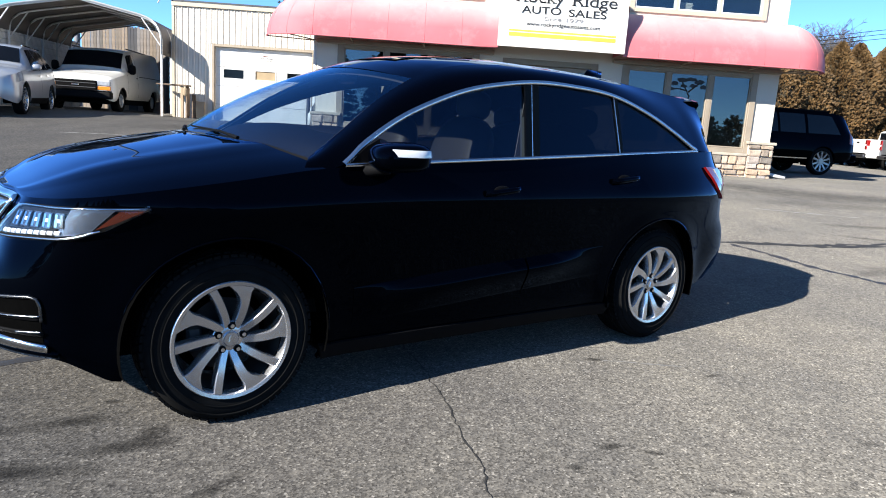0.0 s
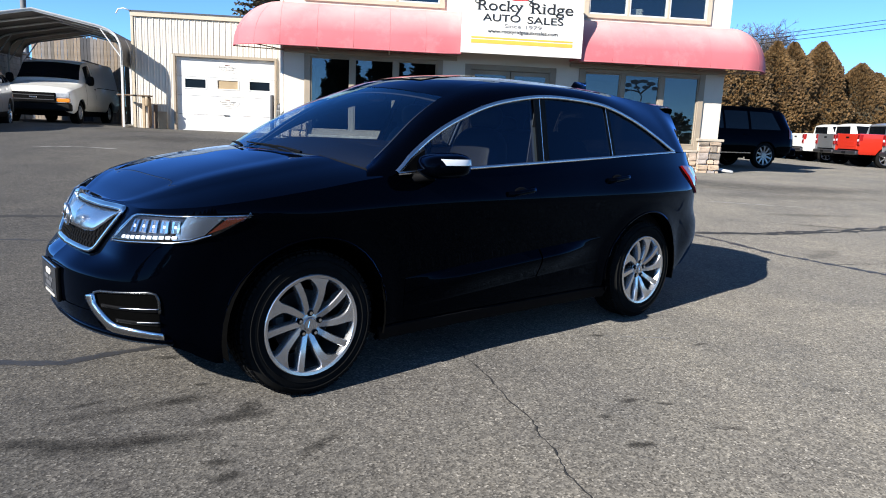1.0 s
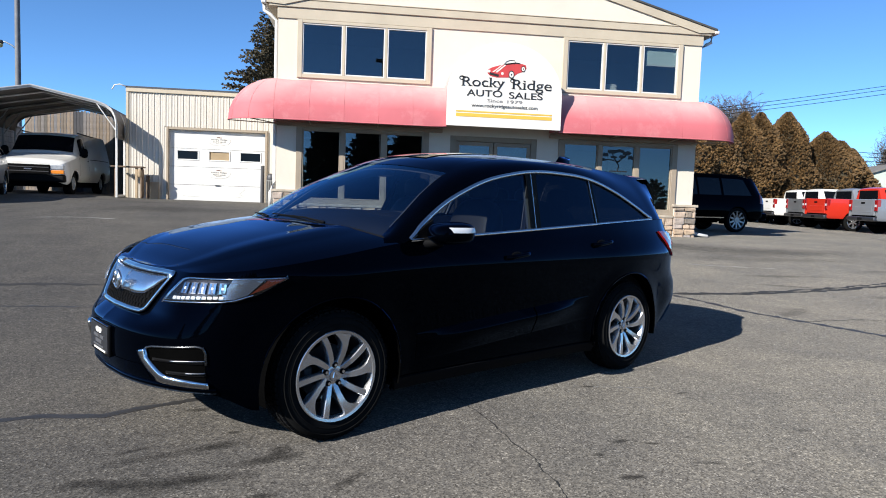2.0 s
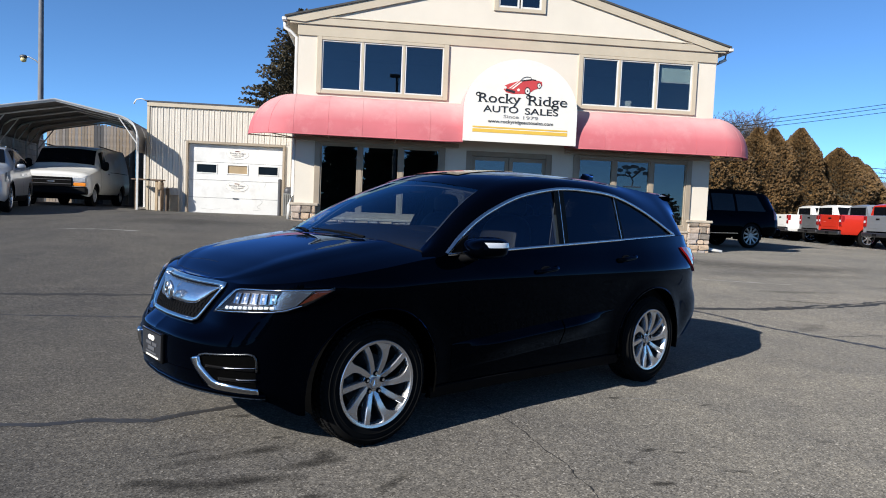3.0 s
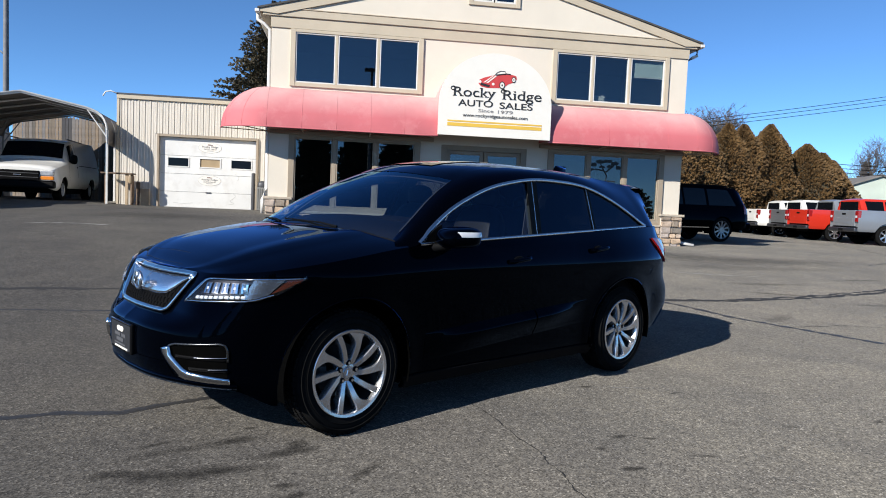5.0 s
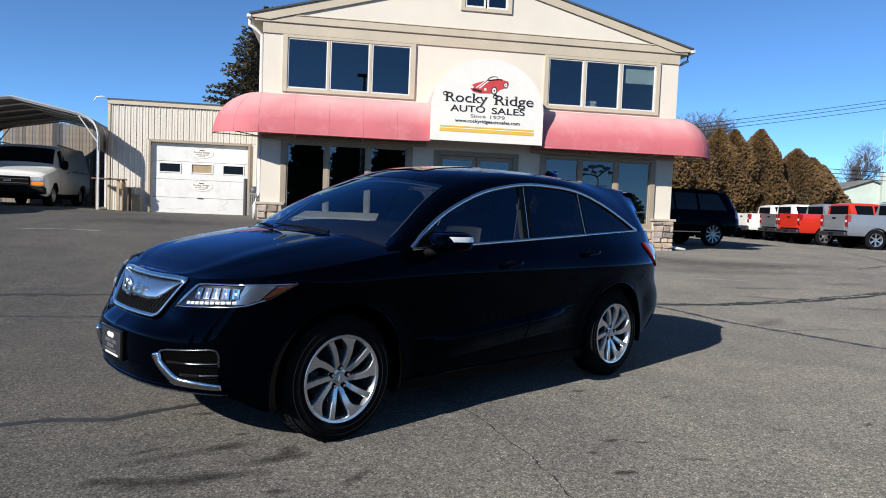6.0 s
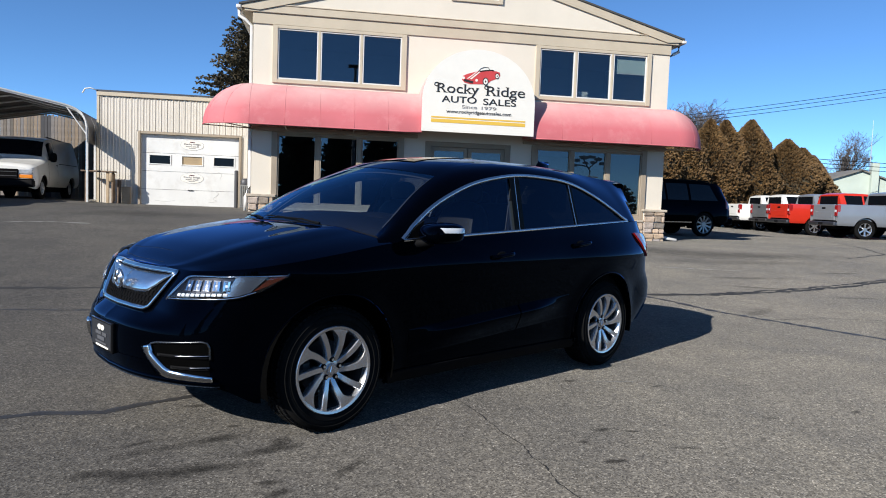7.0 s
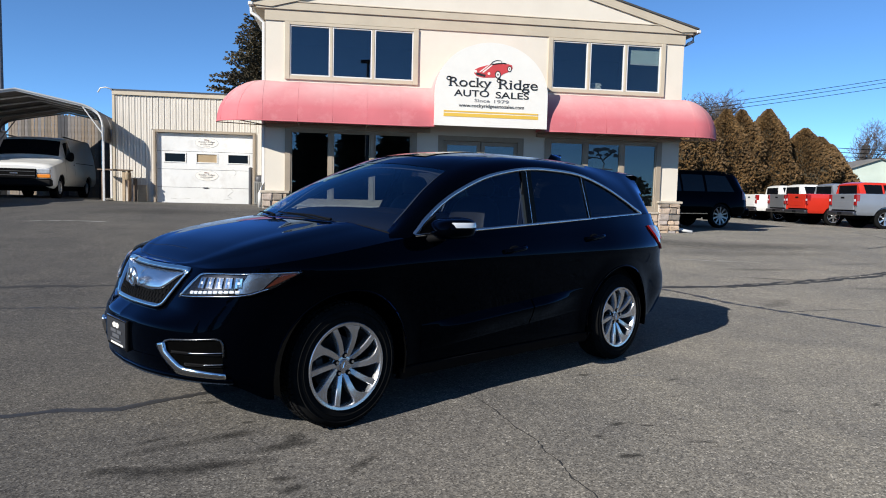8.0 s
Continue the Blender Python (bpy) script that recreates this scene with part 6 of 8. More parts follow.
def build_cabin(car):
    bm = bmesh.new()
    blob(bm, (0.68, 0.0, 1.045), (0.33, 0.76, 0.165), 3.0, 28, 14)
    dash = part("dashboard", bm, M["trim_dark"], car, smooth=True)
    bm = bmesh.new()
    blob(bm, (0.66, -0.38, 1.165), (0.12, 0.20, 0.055), 2.4)
    part("binnacle", bm, M["trim_dark"], dash, smooth=True)
    bm = bmesh.new()
    ring = []
    mt = Matrix.Translation((0.86, -0.38, 0.98)) @ Matrix.Rotation(radians(68), 4, "Y")
    tube(bm, [mt @ Vector((0.185 * math.cos(t), 0.185 * math.sin(t), 0)) for t in np.linspace(0, 2 * math.pi, 33)], 0.016, 8)
    for t in (0.0, 2.2, 4.1):
        rod(bm, mt @ Vector((0, 0, 0.03)), mt @ Vector((0.18 * math.cos(t), 0.18 * math.sin(t), 0)), 0.014)
    rod(bm, mt @ Vector((0, 0, 0.03)), (0.6, -0.38, 0.90), 0.04)
    part("steering_wheel", bm, M["trim_dark"], car, smooth=True, sharp=40)
    build_seat(car, 1.15, -0.38)
    build_seat(car, 1.15, 0.38)
    build_seat(car, 2.05, 0.0, True)
    part("cabin_floor", boxed(0.35, -0.78, 0.40, 3.3, 0.78, 0.46), M["trim_dark"], car)
    part("boot_floor", boxed(2.5, -0.62, 0.46, 3.45, 0.62, 0.80), M["trim_dark"], car)
    bm = bmesh.new()
    blob(bm, (1.15, 0, 0.72), (0.45, 0.09, 0.18), 4)
    part("console", bm, M["trim_dark"], car, smooth=True)
    bm = bmesh.new()
    blob(bm, (0.955, 0.0, 1.475), (0.012, 0.11, 0.032), 2.6)
    rod(bm, (0.945, 0, 1.49), (0.91, 0, 1.545), 0.012)
    part("rear_view_mirror", bm, M["trim_dark"], car, smooth=True)
    for s_ in (-1, 1):
        rows = []
        for x in np.linspace(0.45, 3.05, 20):
            zb = belt(x) - 0.012
            rows.append([(x, s_ * (0.845 - 0.02), 0.42), (x, s_ * 0.815, 0.8), (x, s_ * 0.825, zb - 0.06), (x, s_ * 0.85, zb)])
        bm = bmesh.new()
        grid(bm, rows)
        part("door_lining", bm, M["trim_dark"], car, smooth=True)
        # belt on the pillar
        bm = bmesh.new()
        prism(bm, [(1.54, 0.8), (1.585, 0.8), (1.66, 1.42), (1.615, 1.42)], 0.004, Matrix.Translation((0, s_ * 0.735, 0)))
        part("seat_belt", bm, M["seat_belt"], car)
        bm = bmesh.new()
        rows = [[Vector((x + 0.10 * (z - 1.1) / 0.4, s_ * (lean(z) - 0.055), z)) for z in np.linspace(belt(1.57) - 0.3, 1.52, 8)] for x in (1.535, 1.66)]
        grid(bm, rows)
        part("pillar_lining", bm, M["pillar_grey"], car)


M["lamp_dark"] = surf("lamp_dark", (0.02, 0.02, 0.024), 0.3, metal=0.8, vary=0.1, bump=0)
# bright metal; the mirrored sky's blue is put into its colour
M["sky_blue_metal"] = surf("sky_blue_metal", (0.58, 0.68, 0.84), 0.22, metal=1.0, vary=0.05, bump=0)
M["beak"] = surf("satin_beak", (0.66, 0.68, 0.72), 0.24, metal=1.0, vary=0.03, bump=0.0)
M["dark_chrome"] = surf("dark_chrome", (0.22, 0.23, 0.25), 0.22, metal=1.0, vary=0.05, bump=0.0)
M["dim_ink"] = surf("dim_ink", (0.075, 0.075, 0.08), 0.5, bump=0.0)
M["smoke_trim"] = surf("smoke_trim", (0.085, 0.087, 0.09), 0.28, metal=0.9, vary=0.05, bump=0.0)
M["plate_black"] = surf("plate_black", (0.02, 0.02, 0.022), 0.45, bump=0.0)
M["seat_belt"] = surf("belt_webbing", (0.05, 0.05, 0.05), 0.8, fine=300, bump=0.2)
M["pillar_grey"] = surf("pillar_grey", (0.066, 0.076, 0.080), 0.75, fine=200, bump=0.1)
build_front(black_car)
build_sides(black_car)
build_cabin(black_car)

# ---- other vehicles: x runs from the front axle to the rear ----
def paint_of(name, color, metal=0.0, rough=0.25):
    return surf(name, color, rough, metal=metal, vary=0.05, scale=1.5, fine=200, bump=0.0, coat=0.6, rvary=0.05)


def far_wheel_meshes(r, rim_r, name, spokes, mat):
    bm = bmesh.new()
    prof = [(rim_r, -0.085), (rim_r + 0.02, -0.115), (r - 0.05, -0.12), (r - 0.012, -0.10), (r, -0.06), (r, 0.06), (r - 0.012, 0.10), (r - 0.05, 0.12), (rim_r, 0.115)]
    grid(bm, [[(q * math.sin(t), y, q * math.cos(t)) for q, y in prof] for t in np.linspace(0, 2 * math.pi, 41)])
    bmesh.ops.remove_doubles(bm, verts=bm.verts[:], dist=0.0005)
    bmesh.ops.recalc_face_normals(bm, faces=bm.faces[:])
    tyre = mesh_of(bm, "tyre", M["rubber"], True, 40)
    bm = bmesh.new()
    grid(bm, [[(q * math.sin(t), y, q * math.cos(t)) for q, y in ((rim_r + 0.008, -0.10), (rim_r + 0.004, -0.108), (rim_r - 0.012, -0.10), (rim_r - 0.03, -0.03), (rim_r - 0.03, 0.08))] for t in np.linspace(0, 2 * math.pi, 41)])
    for i in range(spokes):
        t = 2 * math.pi * i / spokes
        d, s = Vector((math.sin(t), 0, math.cos(t))), Vector((math.cos(t), 0, -math.sin(t)))
        w0, w1 = rim_r * 0.09, rim_r * (0.14 if spokes < 7 else 0.09)
        rows = []
        for f, w, y in ((0.2, w0, -0.075), (0.6, (w0 + w1) / 2, -0.092), (0.97, w1, -0.098)):
            c = d * rim_r * f
            rows.append([c - s * w + Vector((0, y + 0.04, 0)), c - s * w + Vector((0, y, 0)), c + s * w + Vector((0, y, 0)), c + s * w + Vector((0, y + 0.04, 0))])
        grid(bm, rows, close=True)
    rod(bm, (0, -0.09, 0), (0, -0.02, 0), rim_r * 0.3, seg=20)
    bmesh.ops.recalc_face_normals(bm, faces=bm.faces[:])
    rim = mesh_of(bm, "rim", mat, True, 40)
    bm = bmesh.new()
    rod(bm, (0, 0.0, 0), (0, 0.03, 0), rim_r * 0.9, seg=24)
    disc = mesh_of(bm, "brake_drum", M["plastic"])
    return tyre, rim, disc


def put_wheels(parent, wheels, half, r, rim_r, mat, spokes=5):
    tyre, rim, disc = far_wheel_meshes(r, rim_r, "wheel", spokes, mat)
    for x in wheels:
        for s in (-1, 1):
            w = part("wheel", tyre, None, parent, at=pose(x, s * half, r, 0, 0, 0 if s < 0 else 180))
            part("rim", rim, None, w)
            part("brake_drum", disc, None, w)


class Hull:
    """A body lofted along x: stations of (x, bottom, belt, top, half width low, at the belt, at the top)."""

    def __init__(self, stations, crown=0.04, round_top=0.06):
        self.st, self.crown, self.rt = np.array(stations, float), crown, round_top

    def at(self, x):
        return spl(self.st[:, 0], self.st, x)

    def side(self, x, f):
        """A point of the near side: f runs 0 sill, 1 belt, 2 roof edge."""
        _, zb, zm, zt, wl, wm, wt = self.at(x)
        if f <= 1:
            z = zb + (zm - zb) * f
            w = wl + (wm - wl) * f ** 1.5 + 0.03 * math.sin(math.pi * f) - 0.05 * max(0, 0.12 - f) / 0.12
        else:
            g = f - 1
            z = zm + (zt - zm) * g
            w = wm + (wt - wm) * g ** 1.25
        return Vector((x, -w, z))

    def section(self, x, n=9):
        pts = [self.side(x, f) for f in np.linspace(0, 1, n)] + [self.side(x, 1 + f) for f in np.linspace(0.15, 1, n - 2)]
        _, zb, zm, zt, wl, wm, wt = self.at(x)
        for f in np.linspace(0.12, 1, 7):
            pts.append(Vector((x, -wt * (1 - f), zt + self.crown * (1 - (1 - f) ** 2.2))))
        return pts

    def mesh(self, wheels, arch, nx=70, x0=None, x1=None, wz=None):
        xs = np.linspace(self.st[0, 0] if x0 is None else x0, self.st[-1, 0] if x1 is None else x1, nx)
        bm = bmesh.new()
        for s in (1, -1):
            rows = [[Vector((p.x, p.y * s, p.z)) for p in self.section(x)] for x in xs]
            vs = grid(bm, rows)
            for end in (0, -1):
                c = rows[end][0]
                bm.faces.new(list(vs[end]) + [bm.verts.new((c.x, 0, c.z))])
        kill = []
        for f in bm.faces:
            c = f.calc_center_median()
            if len(f.verts) == 4 and any(math.hypot(c.x - w, c.z - wz) < arch for w in wheels) and abs(c.y) > 0.5:
                kill.append(f)
        edge = {v for f in kill for v in f.verts}
        bmesh.ops.delete(bm, geom=kill, context="FACES")
        for v in edge:
            if v.is_valid and v.link_faces:
                w = min(wheels, key=lambda q: abs(q - v.co.x))
                d = Vector((v.co.x - w, v.co.z - wz))
                if 0.05 < d.length < arch * 1.25 and abs(v.co.y) > 0.5:
                    d = d.normalized() * arch
                    v.co.x, v.co.z = w + d.x, wz + d.y
        bmesh.ops.remove_doubles(bm, verts=bm.verts[:], dist=0.001)
        bmesh.ops.recalc_face_normals(bm, faces=bm.faces[:])
        return bm

    def side_patch(self, x0, x1, f0, f1, proud, s, skew0=0.0, skew1=0.0, n=8):
        rows = []
        for i in range(n + 1):
            row = []
            for k in range(5):
                f = f0 + (f1 - f0) * k / 4
                xa, xb = x0 + skew0 * k / 4, x1 + skew1 * k / 4
                p = self.side(xa + (xb - xa) * i / n, f)
                row.append(Vector((p.x, (p.y - proud) * s, p.z)))
            rows.append(row)
        bm = bmesh.new()
        grid(bm, rows)
        bmesh.ops.recalc_face_normals(bm, faces=bm.faces[:])
        if s * bm.faces[0].normal.y > 0 and bm.faces[0].normal.y * (-s) < 0:
            bmesh.ops.reverse_faces(bm, faces=bm.faces[:])
        return bm


def liners(parent, wheels, half, arch, wz):
    for x in wheels:
        for s in (-1, 1):
            bm = bmesh.new()
            ts = np.linspace(-0.3, math.pi + 0.3, 20)
            grid(bm, [[(x + arch * math.cos(t), s * yy, wz + arch * math.sin(t)) for t in ts] for yy in (half, half - 0.35)])
            bm.faces.new([bm.verts.new((x + arch * math.cos(t), s * (half - 0.35), wz + arch * math.sin(t))) for t in ts])
            part("wheel_housing", bm, M["flat_black"], parent)


def slab(verts4, depth):
    """A small plate through four corners, thickened backwards along x."""
    bm = bmesh.new()
    a_ = [bm.verts.new(v) for v in verts4]
    b_ = [bm.verts.new(Vector(v) + Vector((depth, 0, 0))) for v in verts4]
    bm.faces.new(a_)
    bm.faces.new(b_[::-1])
    for i in range(4):
        bm.faces.new((a_[i], b_[i], b_[(i + 1) % 4], a_[(i + 1) % 4]))
    bmesh.ops.recalc_face_normals(bm, faces=bm.faces[:])
    return bm


def mirrors(parent, x, half, z, mat, size=(0.07, 0.10, 0.13)):
    for s in (-1, 1):
        bm = bmesh.new()
        blob(bm, (x, s * (half + 0.13), z), size, 3.0, 16, 10)
        rod(bm, (x + 0.03, s * (half - 0.05), z - 0.08), (x, s * (half + 0.08), z - 0.05), 0.02)
        part("door_mirror", bm, mat, parent, smooth=True, sharp=40)


def build_van():
    at = pose(-9.82, 19.30, height(-9.5, 20) - 0.02, 0, 0, 96.5) @ Matrix.Diagonal((1, 1.04, 0.95, 1))
    van = thing("cargo_van", "white cargo van with black grille under the carport", "van", at)
    pm = M["van_white"]
    h = Hull([(-0.88, 0.42, 0.95, 1.00, 0.80, 0.82, 0.70), (-0.80, 0.36, 1.00, 1.06, 0.93, 0.92, 0.80), (-0.4, 0.36, 1.10, 1.15, 1.0, 0.97, 0.84), (0.30, 0.40, 1.22, 1.30, 1.0, 0.99, 0.86),
              (0.42, 0.42, 1.25, 1.36, 1.0, 0.99, 0.84), (0.95, 0.42, 1.26, 1.95, 1.0, 0.99, 0.78), (1.25, 0.42, 1.27, 2.04, 1.0, 0.99, 0.80), (2.5, 0.42, 1.3, 2.08, 1.0, 0.99, 0.82), (4.6, 0.44, 1.3, 2.07, 1.0, 0.985, 0.82), (4.74, 0.46, 1.3, 2.02, 0.97, 0.96, 0.78)], 0.05)
    part("body", h.mesh((0.0, 3.43), 0.43, 90, wz=0.38), pm, van, smooth=True, sharp=35)
    liners(van, (0.0, 3.43), 0.97, 0.43, 0.38)
    put_wheels(van, (0.0, 3.43), 0.86, 0.375, 0.21, M["steel"], 8)
    # windscreen follows the sloping front
    rows = []
    for f in np.linspace(0.06, 0.93, 8):
        x = 0.44 + (0.95 - 0.44) * f
        zt = h.at(x)[3]
        w = h.at(x)[6] + 0.01
        rows.append([Vector((x - 0.03, t * w, zt + 0.02 + h.crown * (1 - abs(t) ** 2.2))) for t in np.linspace(-1, 1, 17)])
    bm = bmesh.new()
    grid(bm, rows)
    bmesh.ops.recalc_face_normals(bm, faces=bm.faces[:])
    ws = part("windscreen", bm, M["dark_pane"], van, smooth=True)
    for y0, y1 in ((-0.6, 0.0), (0.05, 0.62)):
        part("wiper", rod(bmesh.new(), rows[0][8] + Vector((-0.02, y0, 0.0)), rows[2][8] + Vector((-0.03, y1, 0.0)), 0.012), M["plastic"], ws)
    for s in (-1, 1):
        part("door_window", h.side_patch(0.72, 1.42, 1.10, 1.86, 0.006, s, 0.22, 0.0), M["dark_pane"], van, smooth=True)
        part("door_seam", h.side_patch(1.62, 1.635, 0.12, 1.9, 0.004, s, 0, 0, 1), M["plastic"], van)
        part("door_seam", h.side_patch(0.55, 0.565, 0.25, 1.0, 0.004, s, 0, 0, 1), M["plastic"], van)
        part("slide_rail", h.side_patch(1.8, 4.3, 0.93, 0.955, 0.006, s, 0, 0, 6), M["plastic"], van)
        part("door_handle", h.side_patch(1.42, 1.58, 0.86, 0.90, 0.02, s, 0, 0, 2), M["plastic"], van)
    mirrors(van, 0.68, 0.98, 1.42, M["plastic"], (0.09, 0.10, 0.16))
    # face
    part("grille", boxed(-0.925, -0.57, 0.645, -0.80, 0.57, 0.95, 0.02, 2), M["plastic"], van, "black plastic grille")
    for zz in (0.73, 0.86):
        part("grille_bar", boxed(-0.938, -0.55, zz - 0.012, -0.92, 0.55, zz + 0.012, 0.004), M["dark_steel"], van)
    part("emblem", boxed(-0.948, -0.10, 0.775, -0.93, 0.10, 0.825, 0.008), M["satin"], van)
    part("bumper_strip", boxed(-1.0, -0.955, 0.628, -0.72, 0.955, 0.652, 0.010), M["bumper_grey"], van, "grey bumper top")
    for s in (-1, 1):
        lp = part("head_lamp", boxed(-0.90, s * 0.57, 0.80, -0.72, s * 0.93, 0.945, 0.02, 2), M["lamp_grey"], van)
        part("turn_lamp", boxed(-0.895, s * 0.57, 0.665, -0.70, s * 0.935, 0.785, 0.02, 2), M["orange_lens"], lp, "amber turn lamp")
    part("bumper", boxed(-0.99, -0.97, 0.40, -0.70, 0.97, 0.63, 0.05, 3), M["bumper_grey"], van, "dark grey plastic bumper")
    part("underbody", boxed(-0.6, -0.80, 0.24, 4.55, 0.80, 0.45, 0.02), M["plastic"], van)
    part("roof_bar", boxed(1.2, -0.80, 2.10, 4.4, -0.76, 2.14, 0.01), M["dark_steel"], van)
    part("roof_bar", boxed(1.2, 0.76, 2.10, 4.4, 0.80, 2.14, 0.01), M["dark_steel"], van)


def build_silver_suv():
    at = pose(-9.77, 14.06, height(-9.8, 15.2) - 0.03, 0, 0, 107)
    car = thing("silver_suv", "silver crossover with bright wheels parked before the van", "car", at)
    h = Hull([(-0.92, 0.40, 0.80, 0.86, 0.60, 0.58, 0.40), (-0.80, 0.30, 0.88, 0.94, 0.84, 0.80, 0.60), (-0.4, 0.26, 0.98, 1.03, 0.93, 0.91, 0.74), (0.35, 0.26, 1.05, 1.13, 0.94, 0.92, 0.76), (0.5, 0.26, 1.06, 1.18, 0.94, 0.92, 0.75),
              (1.05, 0.26, 1.08, 1.58, 0.94, 0.91, 0.63), (1.4, 0.26, 1.10, 1.65, 0.94, 0.91, 0.62), (2.4, 0.27, 1.16, 1.66, 0.94, 0.91, 0.61), (3.2, 0.30, 1.22, 1.58, 0.93, 0.88, 0.60), (3.62, 0.36, 1.22, 1.38, 0.88, 0.80, 0.58), (3.85, 0.42, 1.05, 1.10, 0.74, 0.70, 0.55)], 0.04)
    part("body", h.mesh((0.0, 2.8), 0.42, 80, wz=0.37), M["silver_paint"], car, smooth=True, sharp=35)
    liners(car, (0.0, 2.8), 0.90, 0.42, 0.37)
    put_wheels(car, (0.0, 2.8), 0.82, 0.37, 0.275, M["alloy"], 9)
    rows = []
    for f in np.linspace(0.1, 0.95, 7):
        x = 0.5 + 0.55 * f
        q = h.at(x)
        rows.append([Vector((x - 0.02, t * q[6] * 0.97, q[3] + 0.015 + h.crown * (1 - abs(t) ** 2.2))) for t in np.linspace(-1, 1, 13)])
    bm = bmesh.new()
    grid(bm, rows)
    bmesh.ops.recalc_face_normals(bm, faces=bm.faces[:])
    part("windscreen", bm, M["dark_pane"], car, smooth=True)
    for s in (-1, 1):
        for x0, x1, k0, k1 in ((0.78, 1.62, 0.42, 0.0), (1.68, 2.42, 0.0, 0.05), (2.50, 3.15, 0.03, -0.35)):
            part("side_window", h.side_patch(x0, x1, 1.05, 1.88, 0.006, s, k0, k1), M["dark_pane"], car, smooth=True)
        part("window_strip", h.side_patch(0.78, 3.2, 1.0, 1.045, 0.008, s, 0, 0), M["chrome"], car, smooth=True)
        part("door_seam", h.side_patch(1.64, 1.652, 0.1, 1.0, 0.003, s, 0, 0, 1), M["plastic"], car)
        part("sill_trim", h.side_patch(0.45, 2.35, 0.0, 0.18, 0.008, s, 0, 0), M["plastic"], car)
        for hx in (1.45, 2.3):
            part("door_handle", h.side_patch(hx, hx + 0.18, 0.80, 0.85, 0.025, s, 0, 0, 2), M["chrome"], car)
        lp = part("head_lamp", h.side_patch(-0.70, -0.25, 0.72, 1.0, 0.012, s, 0.1, 0.0), M["lamp_grey"], car, smooth=True)
        part("tail_lamp", h.side_patch(3.55, 3.8, 0.55, 1.0, 0.012, s, 0, 0), M["red_lens"], car, smooth=True)
        part("roof_rail", boxed(1.3, s * 0.60 - 0.015, 1.66, 3.1, s * 0.60 + 0.015, 1.70, 0.01), M["chrome"], car)
    mirrors(car, 0.80, 0.90, 1.16, M["silver_paint"], (0.08, 0.10, 0.07))
    part("grille", boxed(-0.955, -0.34, 0.46, -0.85, 0.34, 0.80, 0.03, 2), M["dark_steel"], car)
    part("lower_intake", boxed(-0.94, -0.5, 0.30, -0.80, 0.5, 0.42, 0.03, 2), M["plastic"], car)


M["smoked_pane"] = surf("smoked_pane", (0.004, 0.004, 0.005), 0.10, vary=0.05, bump=0)
M["dark_alloy"] = surf("grey_alloy", (0.30, 0.30, 0.31), 0.30, metal=0.85, vary=0.05, fine=90, bump=0.02)


def build_dark_suv():
    # long black wagon beside the showroom
    at = pose(9.68, 19.00, height(13, 19.5), 0, 0, 8) @ Matrix.Diagonal((1, 1, 1.045, 1))
    car = thing("large_suv", "long black sport utility wagon parked beside the building", "car", at)
    h = Hull([(-0.95, 0.45, 0.95, 1.02, 0.75, 0.75, 0.60), (-0.80, 0.36, 1.02, 1.10, 0.93, 0.92, 0.78), (0.2, 0.34, 1.12, 1.20, 1.0, 0.98, 0.84), (0.45, 0.34, 1.14, 1.26, 1.0, 0.98, 0.82), (1.05, 0.34, 1.15, 1.76, 1.0, 0.98, 0.72),
              (1.4, 0.34, 1.16, 1.83, 1.0, 0.98, 0.72), (2.8, 0.35, 1.17, 1.86, 1.0, 0.98, 0.72), (3.7, 0.36, 1.18, 1.82, 1.0, 0.97, 0.70), (4.12, 0.40, 1.18, 1.70, 0.97, 0.94, 0.68), (4.32, 0.44, 1.16, 1.38, 0.94, 0.90, 0.70), (4.45, 0.50, 1.08, 1.12, 0.86, 0.82, 0.68)], 0.03)
    part("body", h.mesh((0.0, 3.30), 0.45, 90, wz=0.40), M["plain_black"], car, smooth=True, sharp=35)
    liners(car, (0.0, 3.30), 0.96, 0.45, 0.40)
    put_wheels(car, (0.0, 3.30), 0.89, 0.41, 0.30, M["dark_alloy"], 10)
    for s in (-1, 1):
        for x0, x1, k0, k1 in ((0.80, 1.68, 0.40, 0.0), (1.76, 2.62, 0.0, 0.0), (2.72, 3.85, 0.0, -0.25)):
            part("side_window", h.side_patch(x0, x1, 1.06, 1.85, 0.006, s, k0, k1), M["smoked_pane"], car, smooth=True)
        part("sill_strip", h.side_patch(0.55, 2.75, 0.14, 0.175, 0.012, s, 0, 0), M["chrome"], car, smooth=True)
        part("roof_rail", boxed(1.3, s * 0.68 - 0.02, 1.85, 3.6, s * 0.68 + 0.02, 1.90, 0.015), M["plastic"], car)
        part("tail_lamp", h.side_patch(4.20, 4.36, 0.72, 1.25, 0.014, s, 0, 0), M["red_lens"], car, smooth=True)
        part("head_lamp", h.side_patch(-0.80, -0.45, 0.72, 0.98, 0.012, s, 0, 0), M["lamp_grey"], car, smooth=True)
        for hx in (1.5, 2.45):
            part("door_handle", h.side_patch(hx, hx + 0.2, 0.84, 0.885, 0.03, s, 0, 0, 2), M["plain_black"], car)
    mirrors(car, 0.85, 0.95, 1.24, M["plain_black"], (0.09, 0.11, 0.10))
    part("rear_bumper", boxed(4.20, -0.95, 0.42, 4.56, 0.95, 0.66, 0.06, 3), M["plain_black"], car)
    part("grille", boxed(-0.99, -0.6, 0.6, -0.85, 0.6, 0.95, 0.03, 2), M["chrome"], car)


